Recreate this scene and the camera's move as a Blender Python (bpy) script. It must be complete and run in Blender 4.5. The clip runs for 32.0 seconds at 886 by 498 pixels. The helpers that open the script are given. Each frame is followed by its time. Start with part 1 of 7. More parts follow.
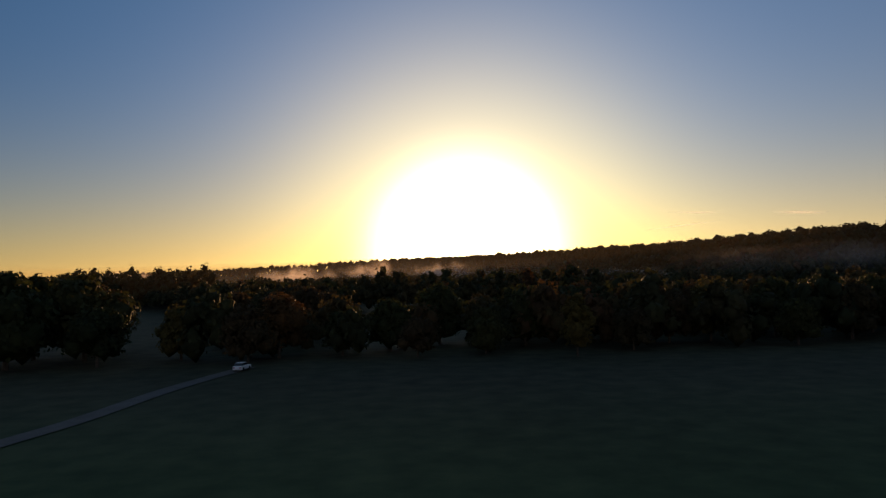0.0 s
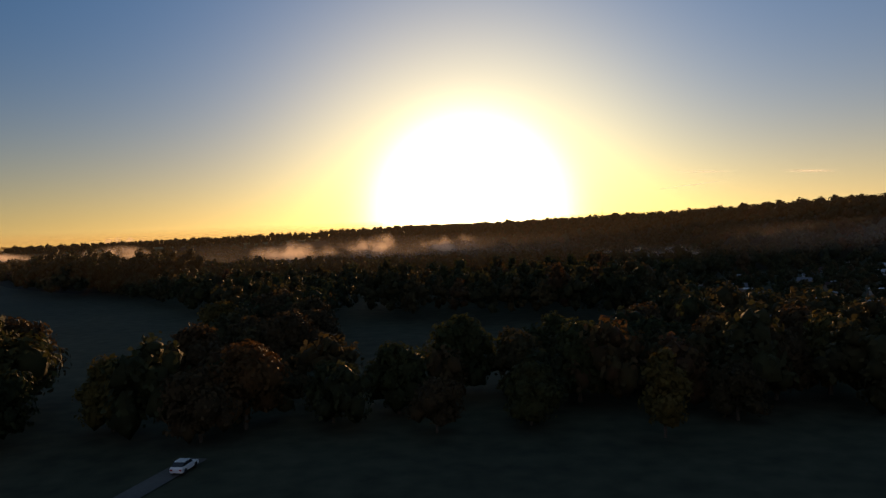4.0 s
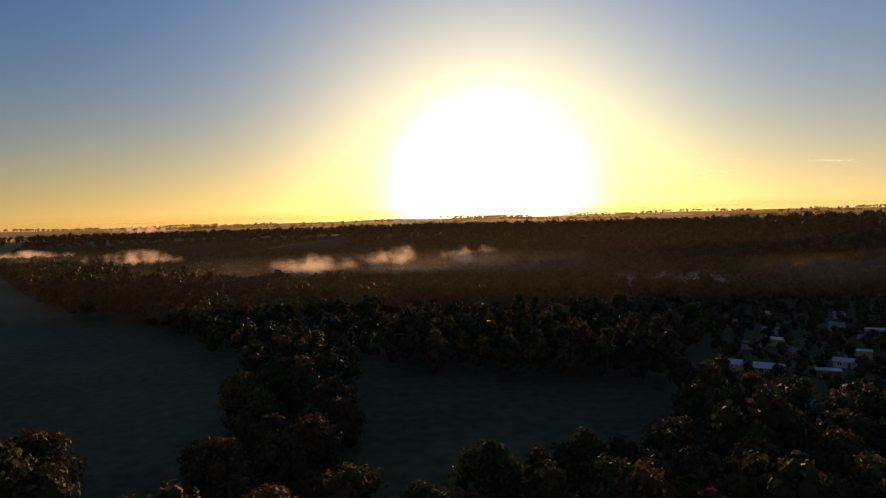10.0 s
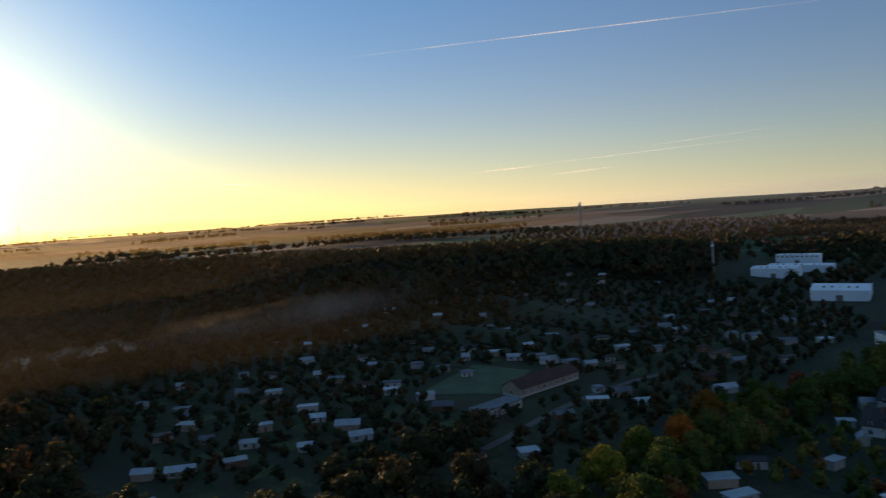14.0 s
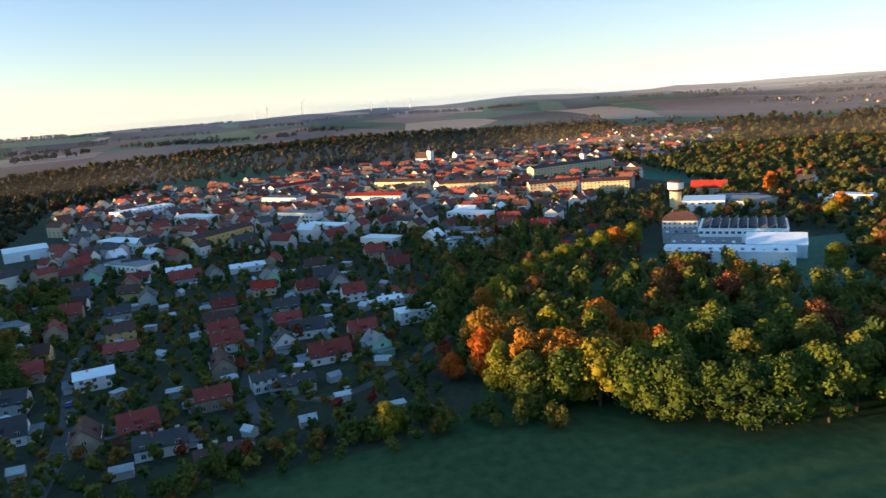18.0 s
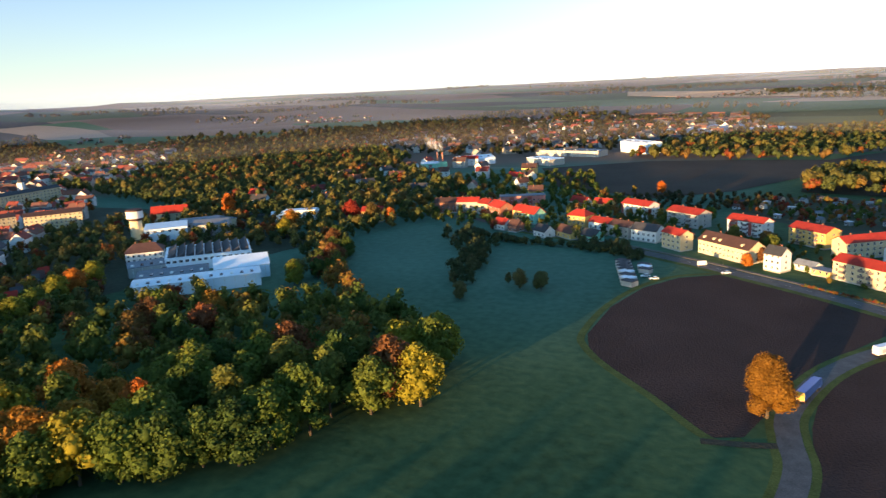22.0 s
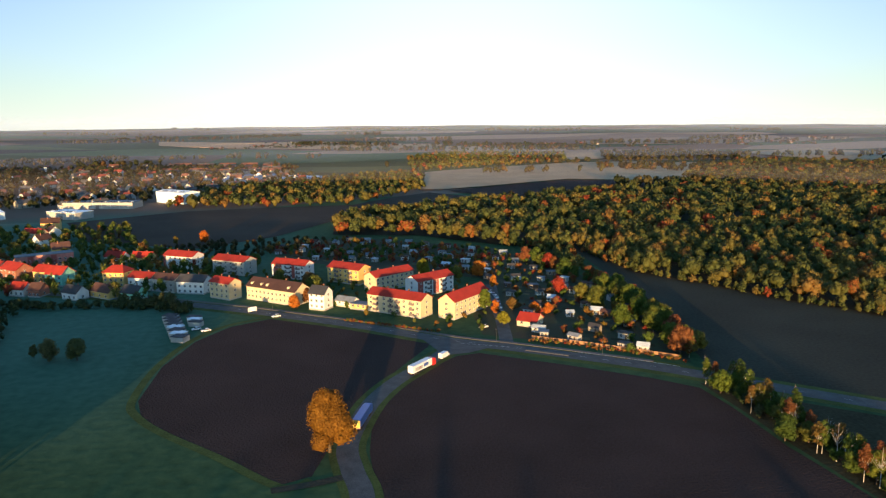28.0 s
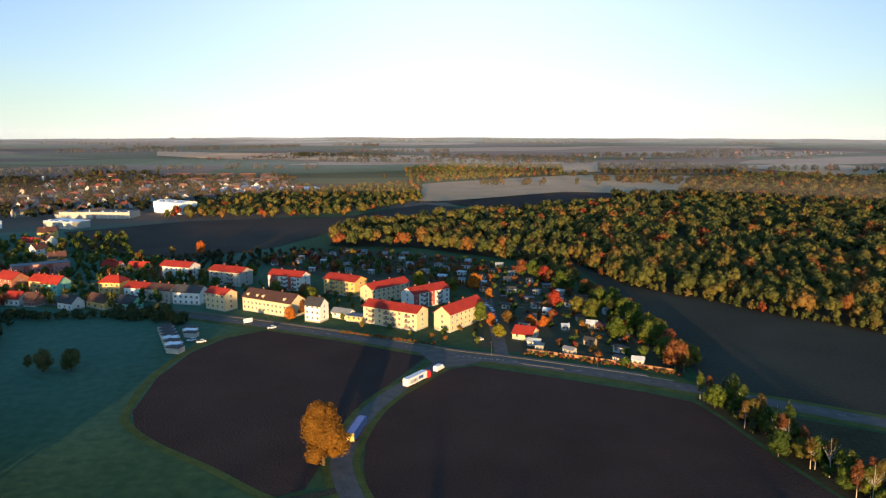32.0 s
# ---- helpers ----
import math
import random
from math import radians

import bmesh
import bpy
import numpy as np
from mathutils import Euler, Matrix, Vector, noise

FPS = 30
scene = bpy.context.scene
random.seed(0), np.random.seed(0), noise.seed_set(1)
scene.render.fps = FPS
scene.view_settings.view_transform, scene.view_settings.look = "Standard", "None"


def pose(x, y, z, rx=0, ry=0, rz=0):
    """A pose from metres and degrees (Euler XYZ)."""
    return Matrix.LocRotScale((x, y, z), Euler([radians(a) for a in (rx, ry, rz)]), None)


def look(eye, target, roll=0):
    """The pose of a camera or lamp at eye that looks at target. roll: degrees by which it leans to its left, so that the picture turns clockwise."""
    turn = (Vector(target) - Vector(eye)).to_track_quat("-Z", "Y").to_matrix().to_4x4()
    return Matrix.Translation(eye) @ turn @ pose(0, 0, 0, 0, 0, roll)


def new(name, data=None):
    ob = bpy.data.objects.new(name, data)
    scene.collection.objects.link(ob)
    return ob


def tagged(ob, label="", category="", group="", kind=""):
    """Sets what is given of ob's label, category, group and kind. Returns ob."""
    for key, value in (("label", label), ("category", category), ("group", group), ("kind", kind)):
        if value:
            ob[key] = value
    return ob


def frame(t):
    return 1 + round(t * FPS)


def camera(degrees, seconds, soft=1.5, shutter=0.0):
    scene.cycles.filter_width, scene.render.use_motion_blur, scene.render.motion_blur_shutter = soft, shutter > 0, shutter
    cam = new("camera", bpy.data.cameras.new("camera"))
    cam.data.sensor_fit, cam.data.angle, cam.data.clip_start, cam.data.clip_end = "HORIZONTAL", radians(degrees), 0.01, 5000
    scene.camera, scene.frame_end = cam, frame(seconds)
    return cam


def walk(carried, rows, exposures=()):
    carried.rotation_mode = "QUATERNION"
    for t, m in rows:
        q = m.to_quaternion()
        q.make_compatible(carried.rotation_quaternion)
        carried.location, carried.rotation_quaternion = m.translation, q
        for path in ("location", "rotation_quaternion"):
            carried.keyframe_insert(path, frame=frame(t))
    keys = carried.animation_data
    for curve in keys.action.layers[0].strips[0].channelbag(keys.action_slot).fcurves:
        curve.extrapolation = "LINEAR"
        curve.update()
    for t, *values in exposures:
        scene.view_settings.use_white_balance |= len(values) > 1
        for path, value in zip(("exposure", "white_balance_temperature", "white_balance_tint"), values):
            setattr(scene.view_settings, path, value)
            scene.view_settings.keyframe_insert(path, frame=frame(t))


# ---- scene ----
# ------------------------------------------------------------ camera
cam = camera(62.85, 32.0, soft=1.3, shutter=0.25)
# seconds, x, y, z, yaw, pitch, roll
ROWS = [
    (0.0, -28.21, -43.09, 16.93, -1.476, 1.851, 1.655), (0.5, -28.82, -36.49, 17.93, -1.513, 1.433, 1.709),
    (1.0, -29.26, -30.44, 19.16, -1.502, 0.429, 1.744), (1.5, -29.54, -24.85, 20.62, -1.573, -1.101, 1.77),
    (2.0, -29.71, -19.5, 22.22, -1.5, -1.729, 1.796), (2.5, -29.82, -14.21, 23.84, -1.511, -1.654, 1.828),
    (3.0, -29.92, -8.9, 25.48, -1.391, -1.546, 1.872), (3.5, -30.04, -4.06, 27.19, -1.288, -1.435, 1.94),
    (5.5, -31.17, 4.78, 34.48, -0.879, -1.041, 2.193), (6.0, -31.39, 5.37, 36.49, -0.788, -1.557, 2.06),
    (6.5, -31.5, 5.56, 38.53, -0.744, -2.452, 1.925), (7.0, -31.55, 5.62, 40.55, -0.507, -3.341, 1.828),
    (7.5, -31.54, 5.63, 42.58, -0.464, -3.747, 1.757), (8.0, -31.49, 5.58, 44.61, -0.334, -3.768, 1.697),
    (8.5, -31.42, 5.5, 46.65, 0.008, -3.735, 1.633), (9.0, -31.38, 5.45, 48.68, 0.0, -3.706, 1.557),
    (9.5, -31.35, 5.45, 50.72, 0.333, -3.475, 1.469), (10.0, -31.3, 5.47, 52.81, 0.263, -2.662, 1.384),
    (10.5, -31.16, 5.48, 55.16, 0.574, -2.279, 1.333), (11.0, -30.8, 5.6, 57.99, 0.551, -2.148, 1.361),
    (11.5, -30.01, 6.19, 61.26, -1.781, -2.066, 1.51), (12.0, -28.6, 7.6, 64.65, -8.165, -2.111, 1.793),
    (12.5, -26.62, 9.6, 67.99, -16.789, -2.175, 2.19), (13.0, -24.44, 11.38, 71.38, -25.711, -2.357, 2.663),
    (13.5, -22.68, 12.44, 74.88, -34.34, -2.752, 3.16), (14.0, -21.64, 13.0, 78.2, -43.869, -3.158, 3.621),
    (14.5, -21.03, 13.47, 81.13, -53.593, -3.611, 4.004), (15.0, -20.43, 14.0, 83.76, -63.582, -5.455, 4.289),
    (15.5, -19.5, 14.37, 86.11, -74.142, -8.767, 4.452), (17.5, -10.59, 13.1, 90.86, -103.802, -11.548, 4.377),
    (18.0, -9.25, 12.43, 91.85, -108.903, -11.735, 4.307), (18.5, -8.18, 11.71, 92.84, -113.989, -11.922, 4.202),
    (19.0, -7.25, 11.06, 93.87, -119.045, -12.125, 4.066), (19.5, -6.45, 10.54, 94.94, -124.146, -12.294, 3.897),
    (20.0, -5.77, 10.1, 95.95, -129.305, -12.525, 3.699), (20.5, -5.18, 9.61, 96.74, -134.462, -12.7, 3.483),
    (21.0, -4.6, 8.97, 97.22, -139.543, -12.852, 3.252), (21.5, -4.01, 8.22, 97.39, -144.663, -12.966, 3.001),
    (22.0, -3.43, 7.34, 97.36, -149.912, -13.033, 2.73), (22.5, -2.93, 6.27, 97.2, -154.996, -12.738, 2.456),
    (23.0, -2.59, 5.0, 96.93, -160.555, -12.2, 2.189), (23.5, -2.39, 3.74, 96.64, -165.755, -11.56, 1.928),
    (24.0, -2.19, 2.7, 96.39, -171.144, -11.056, 1.659), (24.5, -1.8, 2.0, 96.23, -176.917, -10.983, 1.381),
    (25.0, -1.14, 1.63, 96.17, -180.787, -10.898, 1.112), (25.5, -0.43, 1.51, 96.21, -182.508, -10.834, 0.893),
    (27.5, -0.46, 0.38, 95.49, -184.874, -10.266, 0.541), (28.0, -0.12, 0.16, 95.42, -185.095, -10.109, 0.492),
    (28.5, -0.1, -0.0, 95.41, -185.292, -10.0, 0.442), (29.0, -0.5, -0.13, 95.39, -185.292, -9.879, 0.385),
    (29.5, -1.16, -0.16, 95.39, -185.204, -9.716, 0.327), (30.0, -1.75, -0.04, 95.46, -185.12, -9.598, 0.273),
    (30.5, -1.99, 0.2, 95.63, -185.087, -9.512, 0.221), (31.0, -1.79, 0.49, 95.83, -185.109, -9.42, 0.163),
    (31.5, -1.26, 0.76, 95.99, -185.196, -9.303, 0.101), (32.0, -0.58, 1.02, 96.13, -185.244, -9.199, 0.039),
]
walk(cam, [(t, pose(x, y, z, 90 + p, r, w)) for t, x, y, z, w, p, r in ROWS],
     exposures=[(0, -0.1, 8000, 21), (5.5, 0.02, 7950, 20), (11.5, 0.07, 7900, 19), (12.6, -0.2, 7700, 17), (13.0, -0.25, 7300, 12), (13.5, 0.2, 7000, 10), (14, 0.7, 6900, 9), (15, 1.15, 6900, 8), (15.5, 1.4, 6800, 7), (17.5, 2.05, 7000, 7), (20, 2.05, 6900, 6), (25, 1.75, 6500, 3), (28, 1.56, 6500, 2), (32, 1.52, 6450, 2)])

# ------------------------------------------------------------ sky and sun
SUN_AZ, SUN_EL = 7.0, 2.8          # degrees east of +y, above the horizon
GLOW = Vector((math.sin(radians(3.4)), math.cos(radians(3.4)), math.tan(radians(1.2)))).normalized()
SUN = Vector((math.sin(radians(SUN_AZ)) * math.cos(radians(SUN_EL)),
              math.cos(radians(SUN_AZ)) * math.cos(radians(SUN_EL)), math.sin(radians(SUN_EL))))


def make_world():
    w = bpy.data.worlds.new("sky")
    scene.world = w
    w.use_nodes = True
    nt = w.node_tree
    nt.nodes.clear()
    N, L = nt.nodes.new, nt.links.new
    out, bg = N("ShaderNodeOutputWorld"), N("ShaderNodeBackground")
    sky = N("ShaderNodeTexSky")
    sky.sky_type, sky.sun_disc = "NISHITA", False
    sky.sun_elevation, sky.sun_rotation = radians(SUN_EL), radians(SUN_AZ)
    sky.altitude, sky.air_density, sky.dust_density, sky.ozone_density = 100, 1.1, 0.35, 3.5
    tc = N("ShaderNodeTexCoord")

    def angle_to(direction):
        dot, ac = N("ShaderNodeVectorMath"), N("ShaderNodeMath")
        dot.operation, ac.operation = "DOT_PRODUCT", "ARCCOSINE"
        L(tc.outputs["Generated"], dot.inputs[0])
        dot.inputs[1].default_value = direction
        L(dot.outputs["Value"], ac.inputs[0])
        return ac

    to_sun = angle_to(GLOW)
    to_veil = angle_to(Vector((math.sin(radians(46)), math.cos(radians(46)), 0.14)).normalized())
    from_sun = angle_to(Vector((-SUN.x, -SUN.y, 0.2)).normalized())

    def glow(width, colour, gain, source=None, power=1.5):
        a, b, c, d = (N("ShaderNodeMath") for _ in range(4))
        a.operation, b.operation, c.operation, d.operation = "DIVIDE", "POWER", "MULTIPLY", "EXPONENT"
        L((source or to_sun).outputs[0], a.inputs[0])
        a.inputs[1].default_value = radians(width)
        L(a.outputs[0], b.inputs[0])
        b.inputs[1].default_value = power
        L(b.outputs[0], c.inputs[0])
        c.inputs[1].default_value = -1
        L(c.outputs[0], d.inputs[0])
        m = N("ShaderNodeVectorMath")
        m.operation = "SCALE"
        m.inputs[0].default_value = [v * gain for v in colour]
        L(d.outputs[0], m.inputs["Scale"])
        return m

    def haze(width, colour):
        """Pale morning haze that thins with height over the horizon."""
        sx = N("ShaderNodeSeparateXYZ")
        L(tc.outputs["Generated"], sx.inputs[0])
        a, b, c = (N("ShaderNodeMath") for _ in range(3))
        a.operation, b.operation, c.operation = "ABSOLUTE", "MULTIPLY", "EXPONENT"
        L(sx.outputs["Z"], a.inputs[0])
        L(a.outputs[0], b.inputs[0])
        b.inputs[1].default_value = -1 / math.sin(radians(width))
        L(b.outputs[0], c.inputs[0])
        m = N("ShaderNodeVectorMath")
        m.operation = "SCALE"
        m.inputs[0].default_value = colour
        L(c.outputs[0], m.inputs["Scale"])
        return m

    sc = N("ShaderNodeVectorMath")
    sc.operation = "SCALE"
    sc.inputs["Scale"].default_value = SKY_GAIN
    deep = N("ShaderNodeVectorMath")
    deep.operation = "MULTIPLY"
    L(sky.outputs[0], deep.inputs[0])
    deep.inputs[1].default_value = (0.04, 0.7, 1.35)
    L(deep.outputs[0], sc.inputs[0])
    def product(m, n, colour):
        """The light of two layers taken together, in a colour of its own."""
        p = N("ShaderNodeVectorMath")
        p.operation = "MULTIPLY"
        L(m.outputs[0], p.inputs[0])
        L(n.outputs[0], p.inputs[1])
        q = N("ShaderNodeVectorMath")
        q.operation = "MULTIPLY"
        L(p.outputs[0], q.inputs[0])
        q.inputs[1].default_value = colour
        return q

    one = (1.0, 1.0, 1.0)
    def plus(m, n):
        ad = N("ShaderNodeVectorMath")
        L(m.outputs[0], ad.inputs[0])
        L(n.outputs[0], ad.inputs[1])
        return ad

    keep, dim = N("ShaderNodeVectorMath"), N("ShaderNodeVectorMath")
    keep.operation, dim.operation = "SUBTRACT", "MULTIPLY"
    keep.inputs[0].default_value = one
    L(product(haze(8.0, one), glow(44.0, one, 1.0), (0.0, 0.25, 0.97)).outputs[0], keep.inputs[1])
    base = plus(plus(plus(sc, haze(4.0, (0.045, 0.038, 0.04))), haze(14.0, (0.015, 0.045, 0.055))), haze(9.0, (0.064, 0.05, 0.044)))
    L(base.outputs[0], dim.inputs[0])
    L(keep.outputs[0], dim.inputs[1])
    last = dim
    # the open sky overhead
    over = N("ShaderNodeVectorMath")
    over.operation = "SUBTRACT"
    over.inputs[0].default_value = one
    L(haze(40.0, one).outputs[0], over.inputs[1])
    for layer in (product(over, over, (0.055, 0.115, 0.122)), glow(6.6, (1.0, 0.96, 0.8), 3.6, None, 3.5), glow(12.5, (1.0, 0.82, 0.18), 0.95, None, 2.2), glow(18.5, (0.95, 0.72, 0.74), 0.3, None, 2.0),
                  product(haze(4.5, one), glow(36.0, one, 1.0), (1.35, 0.62, 0.0)),
                  glow(26.0, (0.18, 0.6, 1.0), 0.13), glow(42.0, (0.1, 0.52, 1.0), 0.07, None, 2.0),
                  glow(36.0, (0.042, 0.05, 0.06), 1.0, to_veil, 2.0), product(haze(6.5, one), glow(44.0, one, 1.0, to_veil, 2.0), (0.17, 0.115, 0.075)),
                  product(haze(12.0, one), glow(92.0, one, 1.0, from_sun, 4.0), (0.175, 0.138, 0.13)), glow(26.0, (0.2, 0.165, 0.15), 1.0, from_sun, 2.0)):
        last = plus(last, layer)
    L(last.outputs[0], bg.inputs[0])
    bg.inputs[1].default_value = 1.0
    L(bg.outputs[0], out.inputs[0])


SKY_GAIN = 0.095
make_world()
sun = new("sun", bpy.data.lights.new("sun", "SUN"))
sun.data.energy, sun.data.angle, sun.data.color = 3.9, radians(0.55), (1.0, 0.6, 0.28)
sun.matrix_world = look(SUN * 100, (0, 0, 0))

# ------------------------------------------------------------ materials
MATS = {}


def ramp_node(nt, stops):
    n = nt.nodes.new("ShaderNodeValToRGB")
    e = n.color_ramp.elements
    while len(e) > 1:
        e.remove(e[-1])
    e[0].position, e[0].color = stops[0][0], (*stops[0][1], 1)
    for p, c in stops[1:]:
        q = e.new(p)
        q.color = (*c, 1)
    return n


def mat(name, col, rough=0.85, vary=0.25, scale=0.3, fine=6.0, metal=0.0, bump=0.0, rand=0.0, spec=0.3, second=None, island=0.0):
    """A surface whose colour varies at a coarse and a fine scale (per metre), with relief and a shift from piece to piece."""
    if name in MATS:
        return MATS[name]
    m = bpy.data.materials.new(name)
    m.use_nodes = True
    nt = m.node_tree
    b = nt.nodes["Principled BSDF"]
    N, L = nt.nodes.new, nt.links.new
    geo = N("ShaderNodeNewGeometry")
    n1, n2 = N("ShaderNodeTexNoise"), N("ShaderNodeTexNoise")
    for n, s in ((n1, scale), (n2, fine)):
        n.inputs["Scale"].default_value = s
        n.inputs["Detail"].default_value = 4
        L(geo.outputs["Position"], n.inputs["Vector"])
    add = N("ShaderNodeMath")
    add.operation = "ADD"
    L(n1.outputs["Fac"], add.inputs[0])
    L(n2.outputs["Fac"], add.inputs[1])
    mr = N("ShaderNodeMapRange")
    mr.inputs["From Min"].default_value, mr.inputs["From Max"].default_value = 0.65, 1.35
    L(add.outputs[0], mr.inputs["Value"])
    c2 = second or [c * (1 - vary) for c in col]
    c1 = col if second else [min(1, c * (1 + vary)) for c in col]
    rp = ramp_node(nt, [(0, c2), (1, c1)])
    L(mr.outputs[0], rp.inputs[0])
    last = rp.outputs[0]
    for amount, node, sock in ((rand, "ShaderNodeObjectInfo", "Random"), (island, "ShaderNodeNewGeometry", "Random Per Island")):
        if amount:
            oi = N(node)
            hsv = N("ShaderNodeHueSaturation")
            mv = N("ShaderNodeMapRange")
            mv.inputs["To Min"].default_value, mv.inputs["To Max"].default_value = 1 - amount, 1 + amount
            L(oi.outputs[sock], mv.inputs["Value"])
            L(mv.outputs[0], hsv.inputs["Value"])
            L(last, hsv.inputs["Color"])
            last = hsv.outputs[0]
    L(last, b.inputs["Base Color"])
    b.inputs["Roughness"].default_value, b.inputs["Metallic"].default_value = rough, metal
    b.inputs["Specular IOR Level"].default_value = spec
    if bump:
        bp = N("ShaderNodeBump")
        bp.inputs["Strength"].default_value, bp.inputs["Distance"].default_value = min(1, bump * 2), bump
        L(n2.outputs["Fac"], bp.inputs["Height"])
        L(bp.outputs[0], b.inputs["Normal"])
    MATS[name] = m
    return m


def foliage(name, stops, attribute=False, patch=0.35, amount=0.25):
    """Leaves: the hue runs through the stops by the tree's own tint, with a change of value from leaf to leaf."""
    m = bpy.data.materials.new(name)
    m.use_nodes = True
    nt = m.node_tree
    b = nt.nodes["Principled BSDF"]
    N, L = nt.nodes.new, nt.links.new
    if attribute:
        src = N("ShaderNodeAttribute")
        src.attribute_name = "tint"
        sock = src.outputs["Fac"]
    else:
        src = N("ShaderNodeObjectInfo")
        sock = src.outputs["Random"]
    geo = N("ShaderNodeNewGeometry")
    no = N("ShaderNodeTexNoise")
    no.inputs["Scale"].default_value = patch
    L(geo.outputs["Position"], no.inputs["Vector"])
    a = N("ShaderNodeMath")
    a.operation = "MULTIPLY_ADD"
    L(no.outputs["Fac"], a.inputs[0])
    a.inputs[1].default_value = amount
    s = N("ShaderNodeMath")
    s.operation = "SUBTRACT"
    L(sock, s.inputs[0])
    s.inputs[1].default_value = amount / 2
    L(s.outputs[0], a.inputs[2])
    rp = ramp_node(nt, stops)
    L(a.outputs[0], rp.inputs[0])
    hsv = N("ShaderNodeHueSaturation")
    mv = N("ShaderNodeMapRange")
    mv.inputs["To Min"].default_value, mv.inputs["To Max"].default_value = 0.75, 1.25
    L(geo.outputs["Random Per Island"], mv.inputs["Value"])
    L(mv.outputs[0], hsv.inputs["Value"])
    L(rp.outputs[0], hsv.inputs["Color"])
    L(hsv.outputs[0], b.inputs["Base Color"])
    b.inputs["Roughness"].default_value = 0.75
    b.inputs["Specular IOR Level"].default_value = 0.2
    tr = N("ShaderNodeBsdfTranslucent")
    L(hsv.outputs[0], tr.inputs["Color"])
    mix = N("ShaderNodeMixShader")
    mix.inputs[0].default_value = 0.3
    L(b.outputs[0], mix.inputs[1])
    L(tr.outputs[0], mix.inputs[2])
    L(mix.outputs[0], nt.nodes["Material Output"].inputs["Surface"])
    MATS[name] = m
    return m


GREEN, DKGREEN, OLIVE = (0.095, 0.13, 0.02), (0.04, 0.07, 0.014), (0.13, 0.125, 0.025)
YELLOW, ORANGE, RUST, RED = (0.2, 0.19, 0.02), (0.40, 0.14, 0.02), (0.17, 0.075, 0.025), (0.28, 0.035, 0.02)
foliage("leaves_green", [(0, DKGREEN), (0.5, GREEN), (1, OLIVE)])
foliage("leaves_lime", [(0, (0.055, 0.085, 0.015)), (0.5, (0.085, 0.12, 0.017)), (1, (0.125, 0.145, 0.02))])
foliage("leaves_yellow", [(0, (0.16, 0.17, 0.02)), (0.5, YELLOW), (1, (0.24, 0.2, 0.02))])
foliage("leaves_orange", [(0, (0.28, 0.15, 0.02)), (0.5, ORANGE), (1, (0.45, 0.12, 0.02))])
foliage("leaves_amber", [(0, (0.21, 0.105, 0.014)), (0.5, (0.2, 0.095, 0.012)), (0.8, (0.185, 0.085, 0.012)), (1, (0.17, 0.07, 0.014))], False, 0.13, 1.1)
foliage("leaves_rust", [(0, OLIVE), (0.5, RUST), (1, (0.2, 0.07, 0.03))])
foliage("leaves_red", [(0, RUST), (0.5, RED), (1, (0.34, 0.05, 0.03))])
foliage("forest_leaves", [(0, (0.055, 0.072, 0.022)), (0.3, (0.085, 0.098, 0.026)), (0.6, (0.125, 0.112, 0.028)), (0.8, (0.155, 0.115, 0.03)), (0.92, (0.19, 0.1, 0.028)), (0.97, (0.23, 0.08, 0.02)), (1, (0.2, 0.036, 0.018))], True)
foliage("wood_leaves", [(0, DKGREEN), (0.3, (0.07, 0.105, 0.02)), (0.55, (0.11, 0.125, 0.022)), (0.72, OLIVE), (0.84, (0.16, 0.135, 0.025)), (0.93, (0.2, 0.1, 0.022)), (0.97, RUST), (1, (0.2, 0.035, 0.02))], True)
# darker leaf mix: the shade of backlit and far woods is put into colour
foliage("shaded_leaves", [(0, (0.03, 0.04, 0.016)), (0.4, (0.045, 0.048, 0.018)), (0.7, (0.06, 0.05, 0.02)), (0.9, (0.085, 0.06, 0.022)), (1, (0.09, 0.045, 0.02))], True)
foliage("hedge_leaves", [(0, (0.042, 0.062, 0.024)), (0.5, (0.06, 0.075, 0.028)), (1, (0.085, 0.08, 0.03))], True)
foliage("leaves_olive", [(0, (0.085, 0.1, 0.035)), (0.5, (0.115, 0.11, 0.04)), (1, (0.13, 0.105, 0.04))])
# dusk copies of the leaves: backlit darkness is put into their colour
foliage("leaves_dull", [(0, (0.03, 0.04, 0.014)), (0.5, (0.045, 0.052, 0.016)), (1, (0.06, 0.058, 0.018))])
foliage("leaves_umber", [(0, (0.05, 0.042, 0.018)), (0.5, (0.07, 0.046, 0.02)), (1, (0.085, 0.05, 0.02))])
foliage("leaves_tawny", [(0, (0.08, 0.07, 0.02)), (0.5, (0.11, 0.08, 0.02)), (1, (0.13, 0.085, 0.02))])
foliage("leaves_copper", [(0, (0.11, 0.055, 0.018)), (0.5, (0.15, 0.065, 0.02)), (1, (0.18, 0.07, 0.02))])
bark = mat("bark", (0.09, 0.07, 0.05), 0.95, 0.4, 1.5, 8)
birch_bark = mat("birch_bark", (0.5, 0.47, 0.42), 0.9, 0.4, 2, 9)

# ------------------------------------------------------------ helpers for meshes


def mesh_ob(name, verts, faces, mats, parent=None, label="", idx=None, smooth=False):
    me = bpy.data.meshes.new(name)
    me.from_pydata(verts, [], faces)
    for m in (mats if isinstance(mats, (list, tuple)) else [mats]):
        me.materials.append(m)
    if idx is not None:
        me.polygons.foreach_set("material_index", idx)
    if smooth:
        me.polygons.foreach_set("use_smooth", [True] * len(me.polygons))
    me.update()
    ob = new(name, me)
    if parent:
        ob.parent = parent
    if label:
        ob["label"] = label
    return ob


